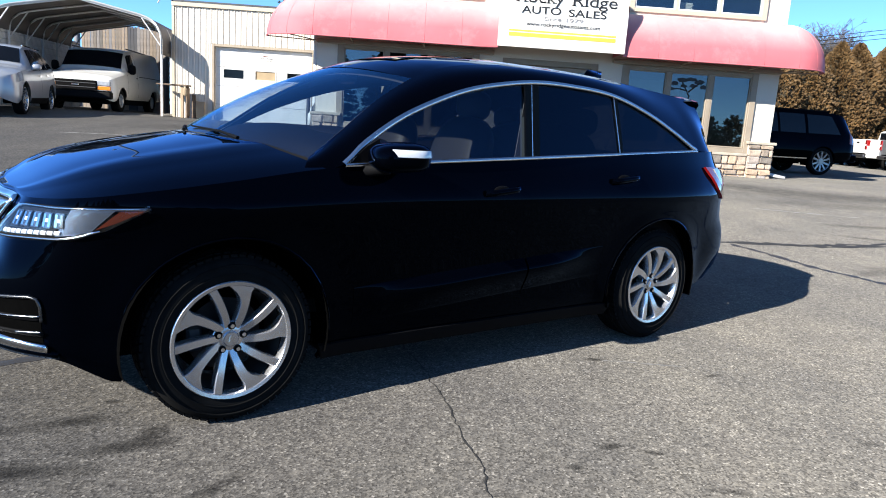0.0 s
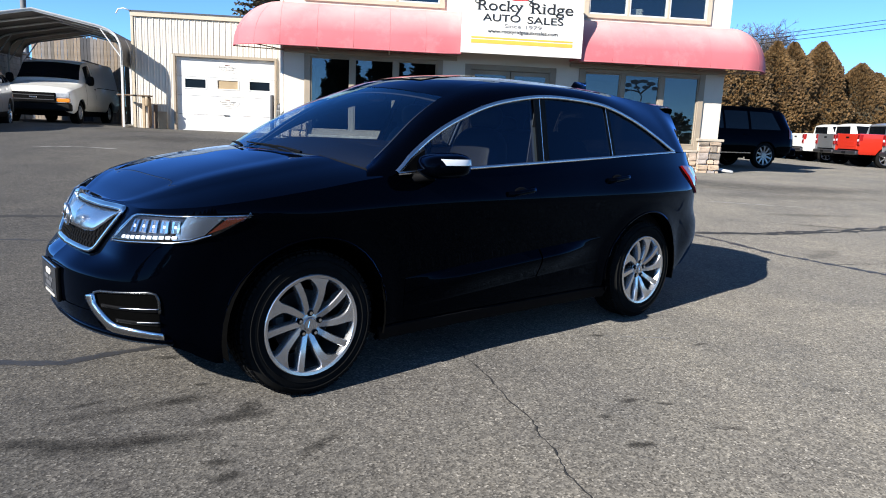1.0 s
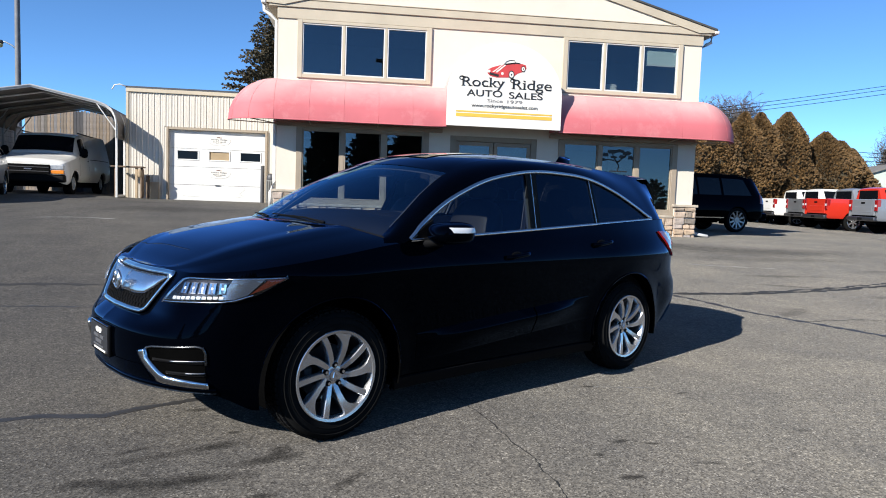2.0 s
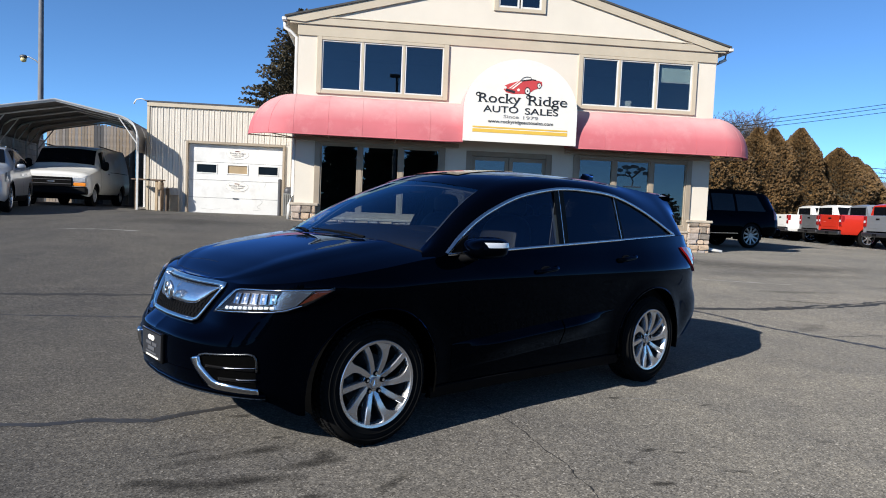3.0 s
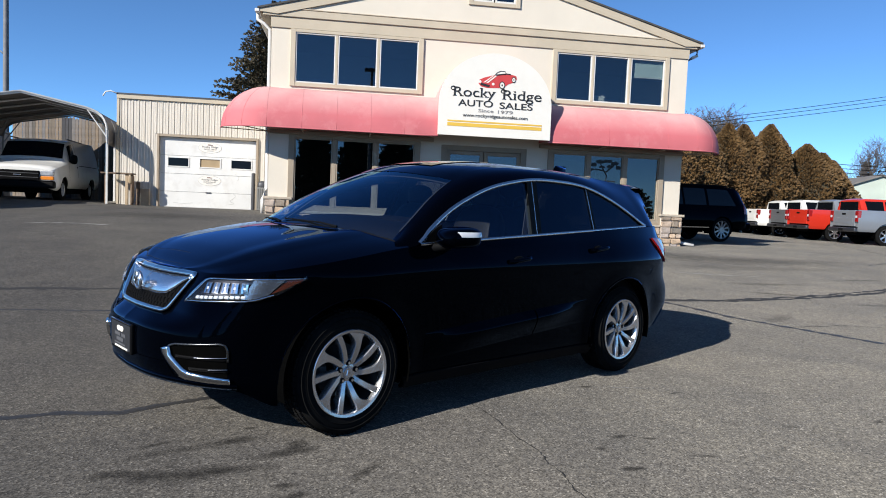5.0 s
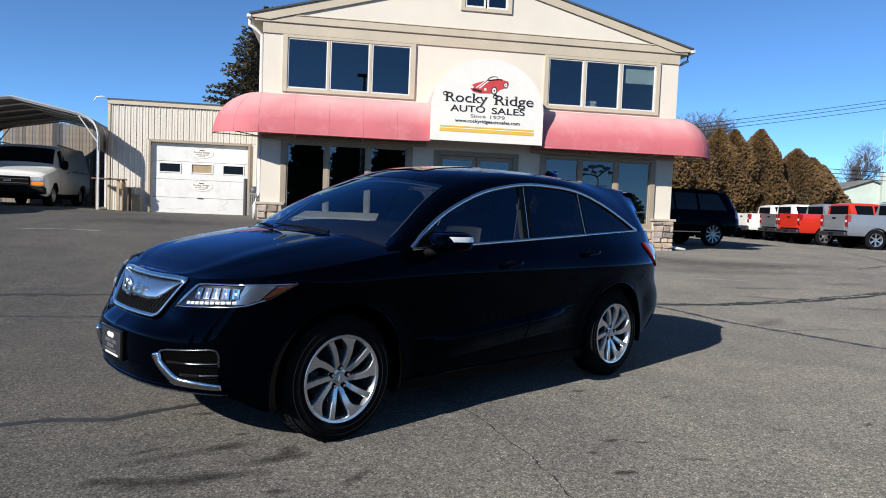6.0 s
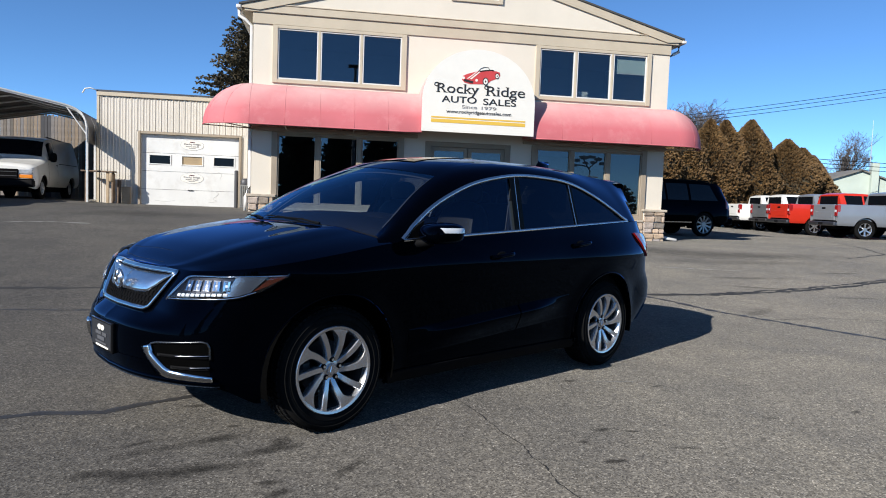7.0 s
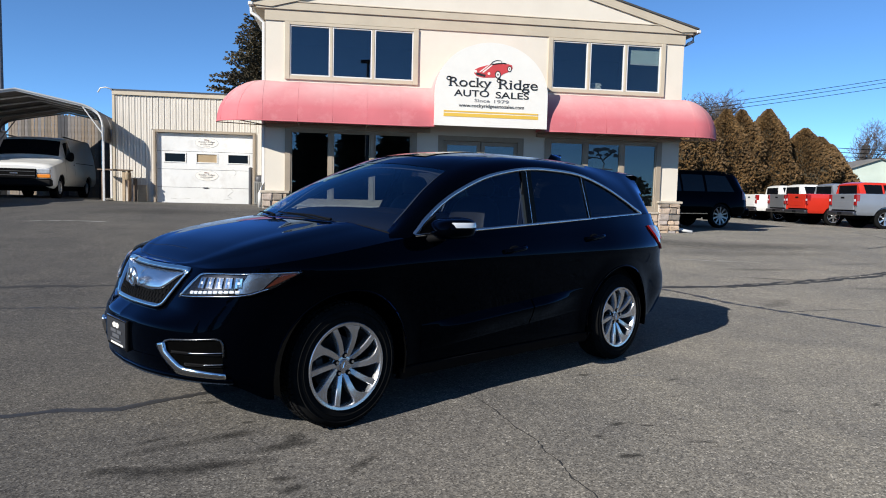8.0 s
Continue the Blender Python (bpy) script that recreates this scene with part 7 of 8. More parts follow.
def build_pickup(at, paint, label, tail="red", lower=None, mark=None):
    """A four-door pickup, its bed open at the top."""
    car = thing("pickup_truck", label, "pickup truck", at, group="row of parked pickups")
    low = Hull([(-0.95, 0.55, 1.10, 1.18, 0.80, 0.80, 0.66), (-0.80, 0.50, 1.20, 1.28, 0.97, 0.95, 0.80), (-0.2, 0.48, 1.27, 1.34, 1.01, 0.99, 0.86), (0.55, 0.48, 1.31, 1.38, 1.01, 1.0, 0.86), (0.62, 0.48, 1.31, 1.40, 1.01, 1.0, 0.86)], 0.05)
    body = part("front_body", low.mesh((0.0,), 0.45, 30, wz=0.42), paint, car, smooth=True, sharp=35)
    cab = Hull([(0.60, 0.48, 1.31, 1.40, 1.01, 1.0, 0.84), (1.15, 0.48, 1.32, 1.86, 1.01, 1.0, 0.76), (1.5, 0.48, 1.33, 1.93, 1.01, 1.0, 0.76), (2.2, 0.48, 1.34, 1.94, 1.01, 1.0, 0.76), (2.66, 0.48, 1.35, 1.92, 1.01, 1.0, 0.76), (2.78, 0.50, 1.36, 1.86, 1.01, 1.0, 0.76)], 0.03)
    part("cab", cab.mesh((9,), 0.45, 40, wz=0.42), paint, car, smooth=True, sharp=35)
    # bed: outer skins with wheel openings, inner box, tailgate
    wx = 3.85
    for s in (-1, 1):
        bm = bmesh.new()
        rows = []
        for x in np.linspace(2.82, 5.02, 40):
            rows.append([Vector((x, s * (0.99 + 0.025 * math.sin(math.pi * f) - 0.05 * max(0, 0.1 - f) * 10 * 0.6), 0.54 + 0.84 * f)) for f in np.linspace(0, 1, 14)] + [Vector((x, s * 0.93, 1.395)), Vector((x, s * 0.91, 1.375)), Vector((x, s * 0.91, 0.72))])
        grid(bm, rows)
        kill = [f for f in bm.faces if math.hypot(f.calc_center_median().x - wx, f.calc_center_median().z - 0.42) < 0.47 and abs(f.calc_center_median().y) > 0.95]
        edge = {v for f in kill for v in f.verts}
        bmesh.ops.delete(bm, geom=kill, context="FACES")
        for v in edge:
            if v.is_valid and v.link_faces and abs(v.co.y) > 0.95:
                d = Vector((v.co.x - wx, v.co.z - 0.42)).normalized() * 0.47
                v.co.x, v.co.z = wx + d.x, 0.42 + d.y
        bmesh.ops.recalc_face_normals(bm, faces=bm.faces[:])
        part("bed_side", bm, paint, car, smooth=True, sharp=40)
    part("bed_floor", boxed(2.83, -0.91, 0.62, 4.94, 0.91, 0.76), M["plastic"], car)
    part("bed_wall", boxed(2.80, -0.95, 0.54, 2.84, 0.95, 1.34), paint, car)
    gate = part("tailgate", boxed(4.95, -0.80, 0.74, 5.03, 0.80, 1.385, 0.025, 3), lower or paint, car)
    part("gate_handle", boxed(5.032, -0.13, 1.20, 5.045, 0.13, 1.27, 0.006), M["plastic"], gate)
    part("gate_panel", boxed(5.028, -0.62, 0.86, 5.036, 0.62, 1.08, 0.004), lower or paint, gate)
    part("rear_bumper", boxed(4.95, -0.98, 0.52, 5.13, 0.98, 0.69, 0.05, 3), M["chrome_dull"], car)
    part("number_plate", boxed(5.125, -0.16, 0.55, 5.138, 0.16, 0.65), M["bumper_grey"], car)
    for s in (-1, 1):
        lp = part("tail_lamp", boxed(4.90, s * 0.81, 0.92, 5.05, s * 1.012, 1.36, 0.02, 2), M["red_lens"], car)
        part("reverse_lamp", boxed(5.045, s * 0.84, 1.08, 5.055, s * 0.97, 1.17, 0.003), M["white_lens"], lp)
        for x0, x1, k0, k1 in ((0.98, 1.72, 0.34, 0.0), (1.80, 2.52, 0.0, 0.06)):
            part("side_window", cab.side_patch(x0, x1, 1.08, 1.84, 0.006, s, k0, k1), M["dark_pane"], car, smooth=True)
        part("door_seam", cab.side_patch(1.755, 1.768, 0.05, 1.05, 0.004, s, 0, 0, 1), M["plastic"], car)
        for hx in (1.5, 2.35):
            part("door_handle", cab.side_patch(hx, hx + 0.2, 0.84, 0.89, 0.03, s, 0, 0, 2), M["chrome_dull"], car)
        part("head_lamp", low.side_patch(-0.85, -0.55, 0.70, 1.0, 0.012, s, 0, 0), M["lamp_grey"], car, smooth=True)
        if mark:
            for mx, mz, w, hh in ((4.40, 1.14, 0.09, 0.26), (4.52, 1.18, 0.09, 0.20), (4.62, 1.12, 0.12, 0.08)):
                part("side_mark", boxed(mx, s * 1.017 - 0.003, mz - hh / 2, mx + w, s * 1.017 + 0.003, mz + hh / 2), mark, car)
    part("rear_window", slab([(2.795, -0.72, 1.44), (2.795, 0.72, 1.44), (2.795, 0.69, 1.82), (2.795, -0.69, 1.82)], -0.03), M["dark_pane"], car)
    rows = []
    for f in np.linspace(0.1, 0.93, 6):
        x = 0.60 + 0.55 * f
        q = cab.at(x)
        rows.append([Vector((x - 0.02, t * q[6] * 0.96, q[3] + 0.012 + cab.crown * (1 - abs(t) ** 2.2))) for t in np.linspace(-1, 1, 11)])
    bm = bmesh.new()
    grid(bm, rows)
    bmesh.ops.recalc_face_normals(bm, faces=bm.faces[:])
    part("windscreen", bm, M["dark_pane"], car, smooth=True)
    part("grille", boxed(-1.0, -0.75, 0.68, -0.85, 0.75, 1.12, 0.03, 2), M["plastic"], car)
    part("chassis", boxed(-0.6, -0.55, 0.40, 4.8, 0.55, 0.62), M["plastic"], car)
    liners(car, (0.0, wx), 0.97, 0.45, 0.42)
    put_wheels(car, (0.0, wx), 0.86, 0.41, 0.26, M["alloy"], 6)
    mirrors(car, 0.98, 0.98, 1.42, M["plastic"], (0.08, 0.12, 0.13))
    return car


M["van_white"] = paint_of("white_paint", (0.70, 0.69, 0.66), rough=0.35)
M["silver_paint"] = paint_of("silver_paint", (0.34, 0.36, 0.39), metal=0.3, rough=0.3)
M["grey_paint"] = paint_of("grey_paint", (0.20, 0.21, 0.22), metal=0.5, rough=0.3)
M["red_paint"] = paint_of("red_paint", (0.488, 0.028, 0.014))
M["orange_lens"] = surf("orange_lens", (0.75, 0.24, 0.02), 0.2, vary=0.1, coat=1.0, bump=0)
M["lamp_grey"] = surf("lamp_glass", (0.35, 0.37, 0.40), 0.12, vary=0.2, scale=9, coat=1.0, bump=0)
M["bumper_grey"] = surf("bumper_plastic", (0.006, 0.006, 0.0065), 0.7, spec=0.15, vary=0.15, fine=150)
M["truck_silver"] = paint_of("truck_silver", (0.268, 0.283, 0.307), metal=0.4, rough=0.3)
M["chrome_dull"] = surf("dull_chrome", (0.14, 0.14, 0.15), 0.35, metal=0.9, vary=0.1, bump=0)

build_van()
build_silver_suv()
build_dark_suv()
TR = 169.0


def truck_pose(x, y, turn=TR):
    """A pose that sets the near rear wheel of a pickup at x, y."""
    d, n = Vector((math.cos(radians(turn)), math.sin(radians(turn)), 0)), Vector((-math.sin(radians(turn)), math.cos(radians(turn)), 0))
    p = Vector((x, y, 0)) - d * 3.85 - n * 0.95
    return pose(p.x, p.y, height(x, y) - 0.02, 0, 0, turn)


build_pickup(truck_pose(21.15, 20.30, 170), M["truck_silver"], "silver four-door pickup with dull bright bumper")
build_pickup(truck_pose(21.34, 23.40, 170), M["red_paint"], "bright red pickup parked in the row")
build_pickup(truck_pose(22.15, 26.05, 169), M["truck_silver"], "silver pickup with dark grey tailgate", lower=M["grey_paint"])
build_pickup(truck_pose(22.40, 28.75, 169), M["van_white"], "white pickup with red corner lamps")
build_pickup(truck_pose(23.24, 31.7, 169), M["van_white"], "plain white pickup at the end of the row")

M["crack"] = surf("crack_dirt", (0.020, 0.019, 0.018), 0.95, vary=0.3, scale=12, ws=True)
M["worn_line"] = surf("worn_paint", (0.197, 0.189, 0.177), 0.9, vary=0.3, scale=9, fine=80, bump=0.3, ws=True, dirt=(0.17, 0.165, 0.155))

# ---- cracks, seams and worn lines in the asphalt ----
def ribbon_on_ground(name, pts, width, material, label, category, wobble=0.02, lift=0.004, seed=1, step=0.06, vary=0.5, group=""):
    rng = random.Random(seed)
    pts = [Vector((x, y, 0)) for x, y in pts]
    out = []
    for p, q in zip(pts, pts[1:]):
        n = max(1, int((q - p).length / step))
        out += [p.lerp(q, i / n) for i in range(n)]
    out.append(pts[-1])
    bm = bmesh.new()
    rows, drift = [], 0.0
    for i, p in enumerate(out):
        d = (out[min(i + 1, len(out) - 1)] - out[max(i - 1, 0)]).normalized()
        n = Vector((-d.y, d.x, 0))
        drift = drift * 0.8 + rng.uniform(-wobble, wobble)
        w = width * (1 + rng.uniform(-vary, vary)) / 2
        if i in (0, len(out) - 1):
            w *= 0.2
        c = p + n * drift
        row = []
        for k, e in ((-1, 0.0015), (0, lift), (1, 0.0015)):
            v = c + n * w * k
            row.append((v.x, v.y, height(v.x, v.y) + e))
        rows.append(row)
    grid(bm, rows)
    bmesh.ops.recalc_face_normals(bm, faces=bm.faces[:])
    if bm.faces[0].normal.z < 0:
        bmesh.ops.reverse_faces(bm, faces=bm.faces[:])
    ob = part(name, bm, material, smooth=True)
    return tagged(ob, label, category, group, "structure")


CRACK = "dark crack across the asphalt"
ribbon_on_ground("crack", [(0.825, 0.70), (0.85, 0.52), (0.90, 0.28), (0.945, 0.02), (0.985, -0.18), (1.03, -0.46), (1.055, -0.70), (1.12, -1.2), (1.15, -1.9)], 0.0065, M["crack"], CRACK, "crack", 0.012, 0.003, 3, 0.03, 0.7, "cracks in the asphalt")
ribbon_on_ground("crack", [(-0.9, 5.4), (0.825, 0.70)], 0.008, M["crack"], CRACK, "crack", 0.012, 0.003, 4, 0.04, 0.7, "cracks in the asphalt")
ribbon_on_ground("tar_seam", [(-2.9, 0.20), (-2.3, 0.33), (-1.89, 0.365), (-1.63, 0.45), (-1.32, 0.45), (-1.17, 0.585), (-0.95, 0.72), (-0.72, 0.86), (-0.3, 1.05)], 0.066, M["tar"], "tarred seam in the asphalt", "seam", 0.006, 0.004, 5, 0.04, 0.25)
ribbon_on_ground("crack", [(-12.0, 4.6), (-7.5, 4.9), (-3.99, 5.04), (-3.38, 5.08), (-2.78, 5.08), (-1.0, 5.3), (1.5, 5.2), (3.4, 5.25), (4.60, 5.39), (5.76, 5.49), (7.63, 6.11), (9.59, 6.97), (14.0, 8.6)], 0.10, M["crack"], CRACK, "crack", 0.03, 0.004, 6, 0.10, 0.6, "cracks in the asphalt")
ribbon_on_ground("crack", [(-9.0, 4.1), (-6.0, 3.8), (-3.49, 3.92), (-2.44, 3.90), (-1.2, 4.0)], 0.045, M["tar"], CRACK, "crack", 0.02, 0.004, 7, 0.08, 0.6, "cracks in the asphalt")
ribbon_on_ground("crack", [(4.45, 5.30), (4.62, 5.0), (4.93, 4.22), (5.30, 3.69), (5.83, 2.75), (6.4, 1.6), (7.2, 0.2)], 0.085, M["tar"], CRACK, "crack", 0.018, 0.004, 9, 0.06, 0.6, "cracks in the asphalt")
ribbon_on_ground("crack", [(4.50, 5.38), (5.35, 5.51), (6.05, 5.74), (6.61, 5.88), (7.27, 6.12), (8.01, 6.43), (8.75, 6.75), (9.59, 7.12), (10.32, 7.44), (13.0, 8.45)], 0.085, M["crack"], CRACK, "crack", 0.03, 0.004, 16, 0.09, 0.7, "cracks in the asphalt")
ribbon_on_ground("crack", [(12.2, 10.6), (14.24, 11.79), (17.05, 16.99), (18.1, 20.7)], 0.06, M["crack"], CRACK, "crack", 0.03, 0.004, 17, 0.12, 0.6, "cracks in the asphalt")
ribbon_on_ground("crack", [(5.31, 3.69), (6.1, 3.9), (6.9, 3.7)], 0.016, M["crack"], CRACK, "crack", 0.02, 0.003, 12, 0.06, 0.6, "cracks in the asphalt")
ribbon_on_ground("worn_line", [(-6.3, 10.86), (-5.87, 10.79), (-4.6, 10.60)], 0.06, M["worn_line"], "worn white parking line", "line", 0.006, 0.003, 10, 0.12, 0.8)
ribbon_on_ground("worn_line", [(6.16, 8.40), (7.0, 8.31), (7.9, 8.22)], 0.06, M["worn_line"], "worn white parking line", "line", 0.006, 0.003, 11, 0.12, 0.8)
ribbon_on_ground("worn_line", [(1.80, 1.045), (2.02, 1.03), (2.26, 1.015)], 0.012, M["worn_line"], "worn pale scratch on asphalt", "line", 0.004, 0.003, 8, 0.03, 0.9)


M["carport_sheet"] = surf("carport_sheet", (0.105, 0.092, 0.082), 0.6, metal=0.0, vary=0.12, scale=1.5, fine=40, bump=0.05)
M["block"] = surf("concrete_block", (0.66, 0.66, 0.63), 0.95, vary=0.12, scale=4, fine=60, bump=0.4, each=0.12)
M["fence_dark"] = surf("dark_boards", (0.05, 0.05, 0.055), 0.9, vary=0.2, each=0.2)
M["pale_wood"] = surf("pale_wood", (0.378, 0.283, 0.181), 0.8, vary=0.2, scale=4, fine=50, bump=0.3)
M["bin_grey"] = surf("bin_plastic", (0.157, 0.157, 0.150), 0.6, vary=0.1)
M["pole"] = surf("pole_grey", (0.157, 0.157, 0.165), 0.7, vary=0.2, scale=3, fine=40, bump=0.3)
M["lamp_yellow"] = surf("yellowed_glass", (0.60, 0.50, 0.22), 0.3, vary=0.1)

# ---- carport, fence and clutter by the garage ----
CPX0, CPX1, CPY0, CPY1 = -2.33, 2.33, 0.0, 6.2
CPM = pose(-9.54, 18.2, 0, 0, 0, 7.5)


def carport_profile():
    half, cx = (CPX1 - CPX0) / 2, (CPX0 + CPX1) / 2
    right = [(0.0, 4.10), (0.6, 3.98), (1.2, 3.86), (1.75, 3.75), (2.02, 3.66), (2.20, 3.52), (2.29, 3.34), (half, 3.10), (half, 2.66)]
    return [(cx - x, z) for x, z in right[-2::-1]] + [(cx + x, z) for x, z in right[1:]]


def build_carport():
    cp = thing("carport", "open metal carport with white frame and rounded eaves", "carport", CPM)
    prof = carport_profile()
    # roof sheeting with shallow ribs running down the slope
    bm = bmesh.new()
    ys = np.linspace(CPY0, CPY1, 64)
    d = np.r_[0, np.cumsum(np.hypot(*np.diff(np.array(prof), axis=0).T))]
    u = np.linspace(0, d[-1], 40)
    px, pz = np.interp(u, d, [p[0] for p in prof]), np.interp(u, d, [p[1] for p in prof])
    grid(bm, [[(x, y, z + 0.05 + 0.012 * (i % 4 < 1)) for x, z in zip(px, pz)] for i, y in enumerate(ys)])
    bmesh.ops.recalc_face_normals(bm, faces=bm.faces[:])
    roof = part("roof_sheet", bm, M["carport_sheet"], cp, "ribbed metal roof sheet", smooth=True, sharp=30)
    md = roof.modifiers.new("thick", "SOLIDIFY")
    md.thickness = 0.012
    for y in list(np.linspace(CPY0 + 0.03, CPY1 - 0.03, 6)):
        bm = bmesh.new()
        tube(bm, [(x, y, z) for x, z in prof], 0.032, 6)
        part("roof_bow", bm, M["white_steel"], cp, smooth=True)
        for px_, inward in ((CPX0, 1), (CPX1, -1)):
            wp = CPM @ Vector((px_, y, 0))
            zb = height(wp.x, wp.y)
            part("post", boxed(px_ - 0.03, y - 0.03, zb, px_ + 0.03, y + 0.03, 3.15, 0.006), M["white_steel"], cp)
            bm = bmesh.new()
            rod(bm, (px_, y, 2.92), (px_ + inward * 0.55, y, 3.72), 0.02, seg=6)
            part("brace", bm, M["white_steel"], cp)
    # bright front edging
    bm = bmesh.new()
    grid(bm, [[(x, CPY0 - 0.012, z + 0.005), (x, CPY0 - 0.02, z + 0.062), (x, CPY0 + 0.03, z + 0.072)] for x, z in zip(px, pz)])
    bmesh.ops.recalc_face_normals(bm, faces=bm.faces[:])
    ob = part("edge_trim", bm, M["white_steel"], cp, smooth=True, sharp=40)
    md = ob.modifiers.new("thick", "SOLIDIFY")
    md.thickness = 0.006
    part("base_rail", boxed(CPX1 - 0.03, CPY0 + 0.04, 0.92, CPX1 + 0.03, CPY1, 0.98, 0.005), M["white_steel"], cp)


build_carport()


def build_block_wall():
    w = thing("block_wall", "pale concrete block wall closing the carport's side", "wall", CPM, kind="structure")
    part("core", boxed(-2.60, -0.3, 0.3, -2.47, 7.4, 3.34), M["mortar"], w)
    me = mesh_of(boxed(-0.02, -0.195, -0.095, 0.05, 0.195, 0.095, 0.008), "block", M["block"])
    z, k = 0.80, 0
    while z < 3.3:
        y = 0.0 + (0.2 if k % 2 else 0.0)
        while y < 7.3:
            part("block", me, None, w, at=Matrix.Translation((-2.48, y, z)))
            y += 0.40
        z += 0.20
        k += 1
    part("coping", boxed(-2.64, -0.3, 3.34, -2.40, 7.4, 3.40, 0.01), M["block"], w)


def build_fence():
    f = thing("wooden_fence", "weathered grey board fence behind the carport", "fence", kind="structure")
    a_, b_ = Vector((-13.3, 26.2, 0)), Vector((-7.3, 24.75, 0))
    d = (b_ - a_).normalized()
    turn = math.degrees(math.atan2(d.y, d.x))
    n = 44
    rng = random.Random(3)
    me = {}
    for i in range(n):
        p = a_.lerp(b_, (i + 0.5) / n)
        top = 4.36 - 0.50 * i / n + rng.uniform(-0.03, 0.03)
        bm = bmesh.new()
        w = (b_ - a_).length / n - 0.014
        prism(bm, [(-w / 2, 0.6), (w / 2, 0.6), (w / 2, top - 0.06), (w / 4, top), (-w / 4, top), (-w / 2, top - 0.06)], 0.022)
        dark = 15 <= i <= 17
        part("board", bm, M["fence_dark"] if dark else M["fence"], f, at=pose(p.x, p.y + rng.uniform(-0.008, 0.008), 0, 0, 0, turn))
    for z in (1.4, 3.2):
        bm = boxed(0, 0.03, z, (b_ - a_).length, 0.08, z + 0.09, 0.006)
        part("rail", bm, M["fence"], f, at=pose(a_.x, a_.y, 0, 0, 0, turn))


build_block_wall()
build_fence()


def build_stand():
    st = thing("work_stand", "rough wooden shelf stand against the garage wall", "stand")
    g = height(-6.8, 18.9)
    part("top", boxed(-7.5, 18.75, 1.84, -6.56, 19.15, 1.885, 0.008), M["wood"], st)
    for x in (-6.74, -7.35):
        part("leg", boxed(x - 0.04, 18.80, g, x + 0.04, 18.88, 1.838, 0.006), M["pale_wood"] if x > -7 else M["wood"], st)
    part("back_leg", boxed(-6.70, 19.05, g, -6.62, 19.12, 1.838, 0.006), M["wood"], st)
    part("side_board", boxed(-6.62, 18.86, 0.95, -6.60, 19.12, 1.80, 0.004), M["wood"], st)
    sack = bmesh.new()
    blob(sack, (-6.63, 18.78, 1.68), (0.06, 0.05, 0.14), 2.6, 14, 8)
    tagged(part("hanging_bag", sack, M["pale_wood"], smooth=True), "pale bag hung at the stand's side", "bag")
    tagged(part("leaning_board", boxed(-6.45, 19.22, height(-6.4, 19.2), -6.18, 19.27, 1.42, 0.006), M["pale_wood"]), "pale board leaning on the garage wall", "board")
    tagged(part("leaning_board", boxed(-6.58, 19.24, height(-6.4, 19.2), -6.47, 19.29, 1.62, 0.006), M["wood"]), "dark board leaning on the garage wall", "board")


build_stand()


def build_bin():
    g = height(-2.7, 19)
    post = thing("guard_post", "dark steel guard post beside the garage door", "bollard")
    bm = bmesh.new()
    rod(bm, (-2.93, 18.95, g), (-2.93, 18.95, 2.04), 0.06, seg=16)
    part("pipe", bm, M["dark_steel"], post, smooth=True, sharp=40)
    bm = bmesh.new()
    blob(bm, (-2.93, 18.95, 2.04), (0.062, 0.062, 0.03), 2.0, 16, 8)
    part("cap", bm, M["dark_steel"], post, smooth=True)
    b = thing("litter_bin", "tall grey slatted litter bin with domed dark lid", "litter bin")
    bm = bmesh.new()
    box(bm, -2.80, 18.80, g, -2.45, 19.12, 1.62, 0.02, 2)
    part("body", bm, M["bin_grey"], b)
    for i in range(6):
        x = -2.79 + i * 0.062
        part("slat", boxed(x, 18.785, g + 0.08, x + 0.035, 18.799, 1.58, 0.004), M["bin_grey"], b)
    bm = bmesh.new()
    blob(bm, (-2.625, 18.96, 1.66), (0.17, 0.16, 0.17), 2.8, 18, 10)
    part("lid", bm, M["dark_steel"], b, smooth=True)


build_bin()


def lamp_post(x, y, top, arm_z, arm, label, flood=False):
    lp = thing("street_lamp", label, "street lamp")
    g = height(x, y)
    bm = bmesh.new()
    rod(bm, (x, y, g), (x, y, top), 0.13, 0.09, seg=14)
    part("pole", bm, M["pole"], lp, smooth=True, sharp=40)
    bm = bmesh.new()
    pts = [(x, y, arm_z - 0.25), (x + arm * 0.3, y - 0.02, arm_z - 0.05), (x + arm * 0.7, y - 0.05, arm_z + 0.08), (x + arm, y - 0.06, arm_z + 0.09)]
    tube(bm, pts, 0.03, 8)
    part("arm", bm, M["steel"], lp, smooth=True)
    bm = bmesh.new()
    if flood:
        box(bm, x + arm - 0.35, y - 0.2, arm_z - 0.02, x + arm + 0.35, y + 0.2, arm_z + 0.16, 0.03, 2)
    else:
        blob(bm, (x + arm, y - 0.06, arm_z + 0.06), (0.15, 0.12, 0.09), 2.4, 16, 10)
    part("lamp_head", bm, M["dark_steel"], lp, smooth=True)
    if not flood:
        bm = bmesh.new()
        blob(bm, (x + arm, y - 0.06, arm_z - 0.06), (0.12, 0.12, 0.11), 2.2, 16, 10)
        part("lamp_glass", bm, M["lamp_yellow"], lp, smooth=True)


lamp_post(-14.35, 28.0, 13.0, 7.05, -0.68, "tall grey lamp pole with yellowed glass lamp")
lamp_post(1.64, -15.0, 10.45, 10.25, -0.15, "tall lot lamp with flat floodlight head", True)

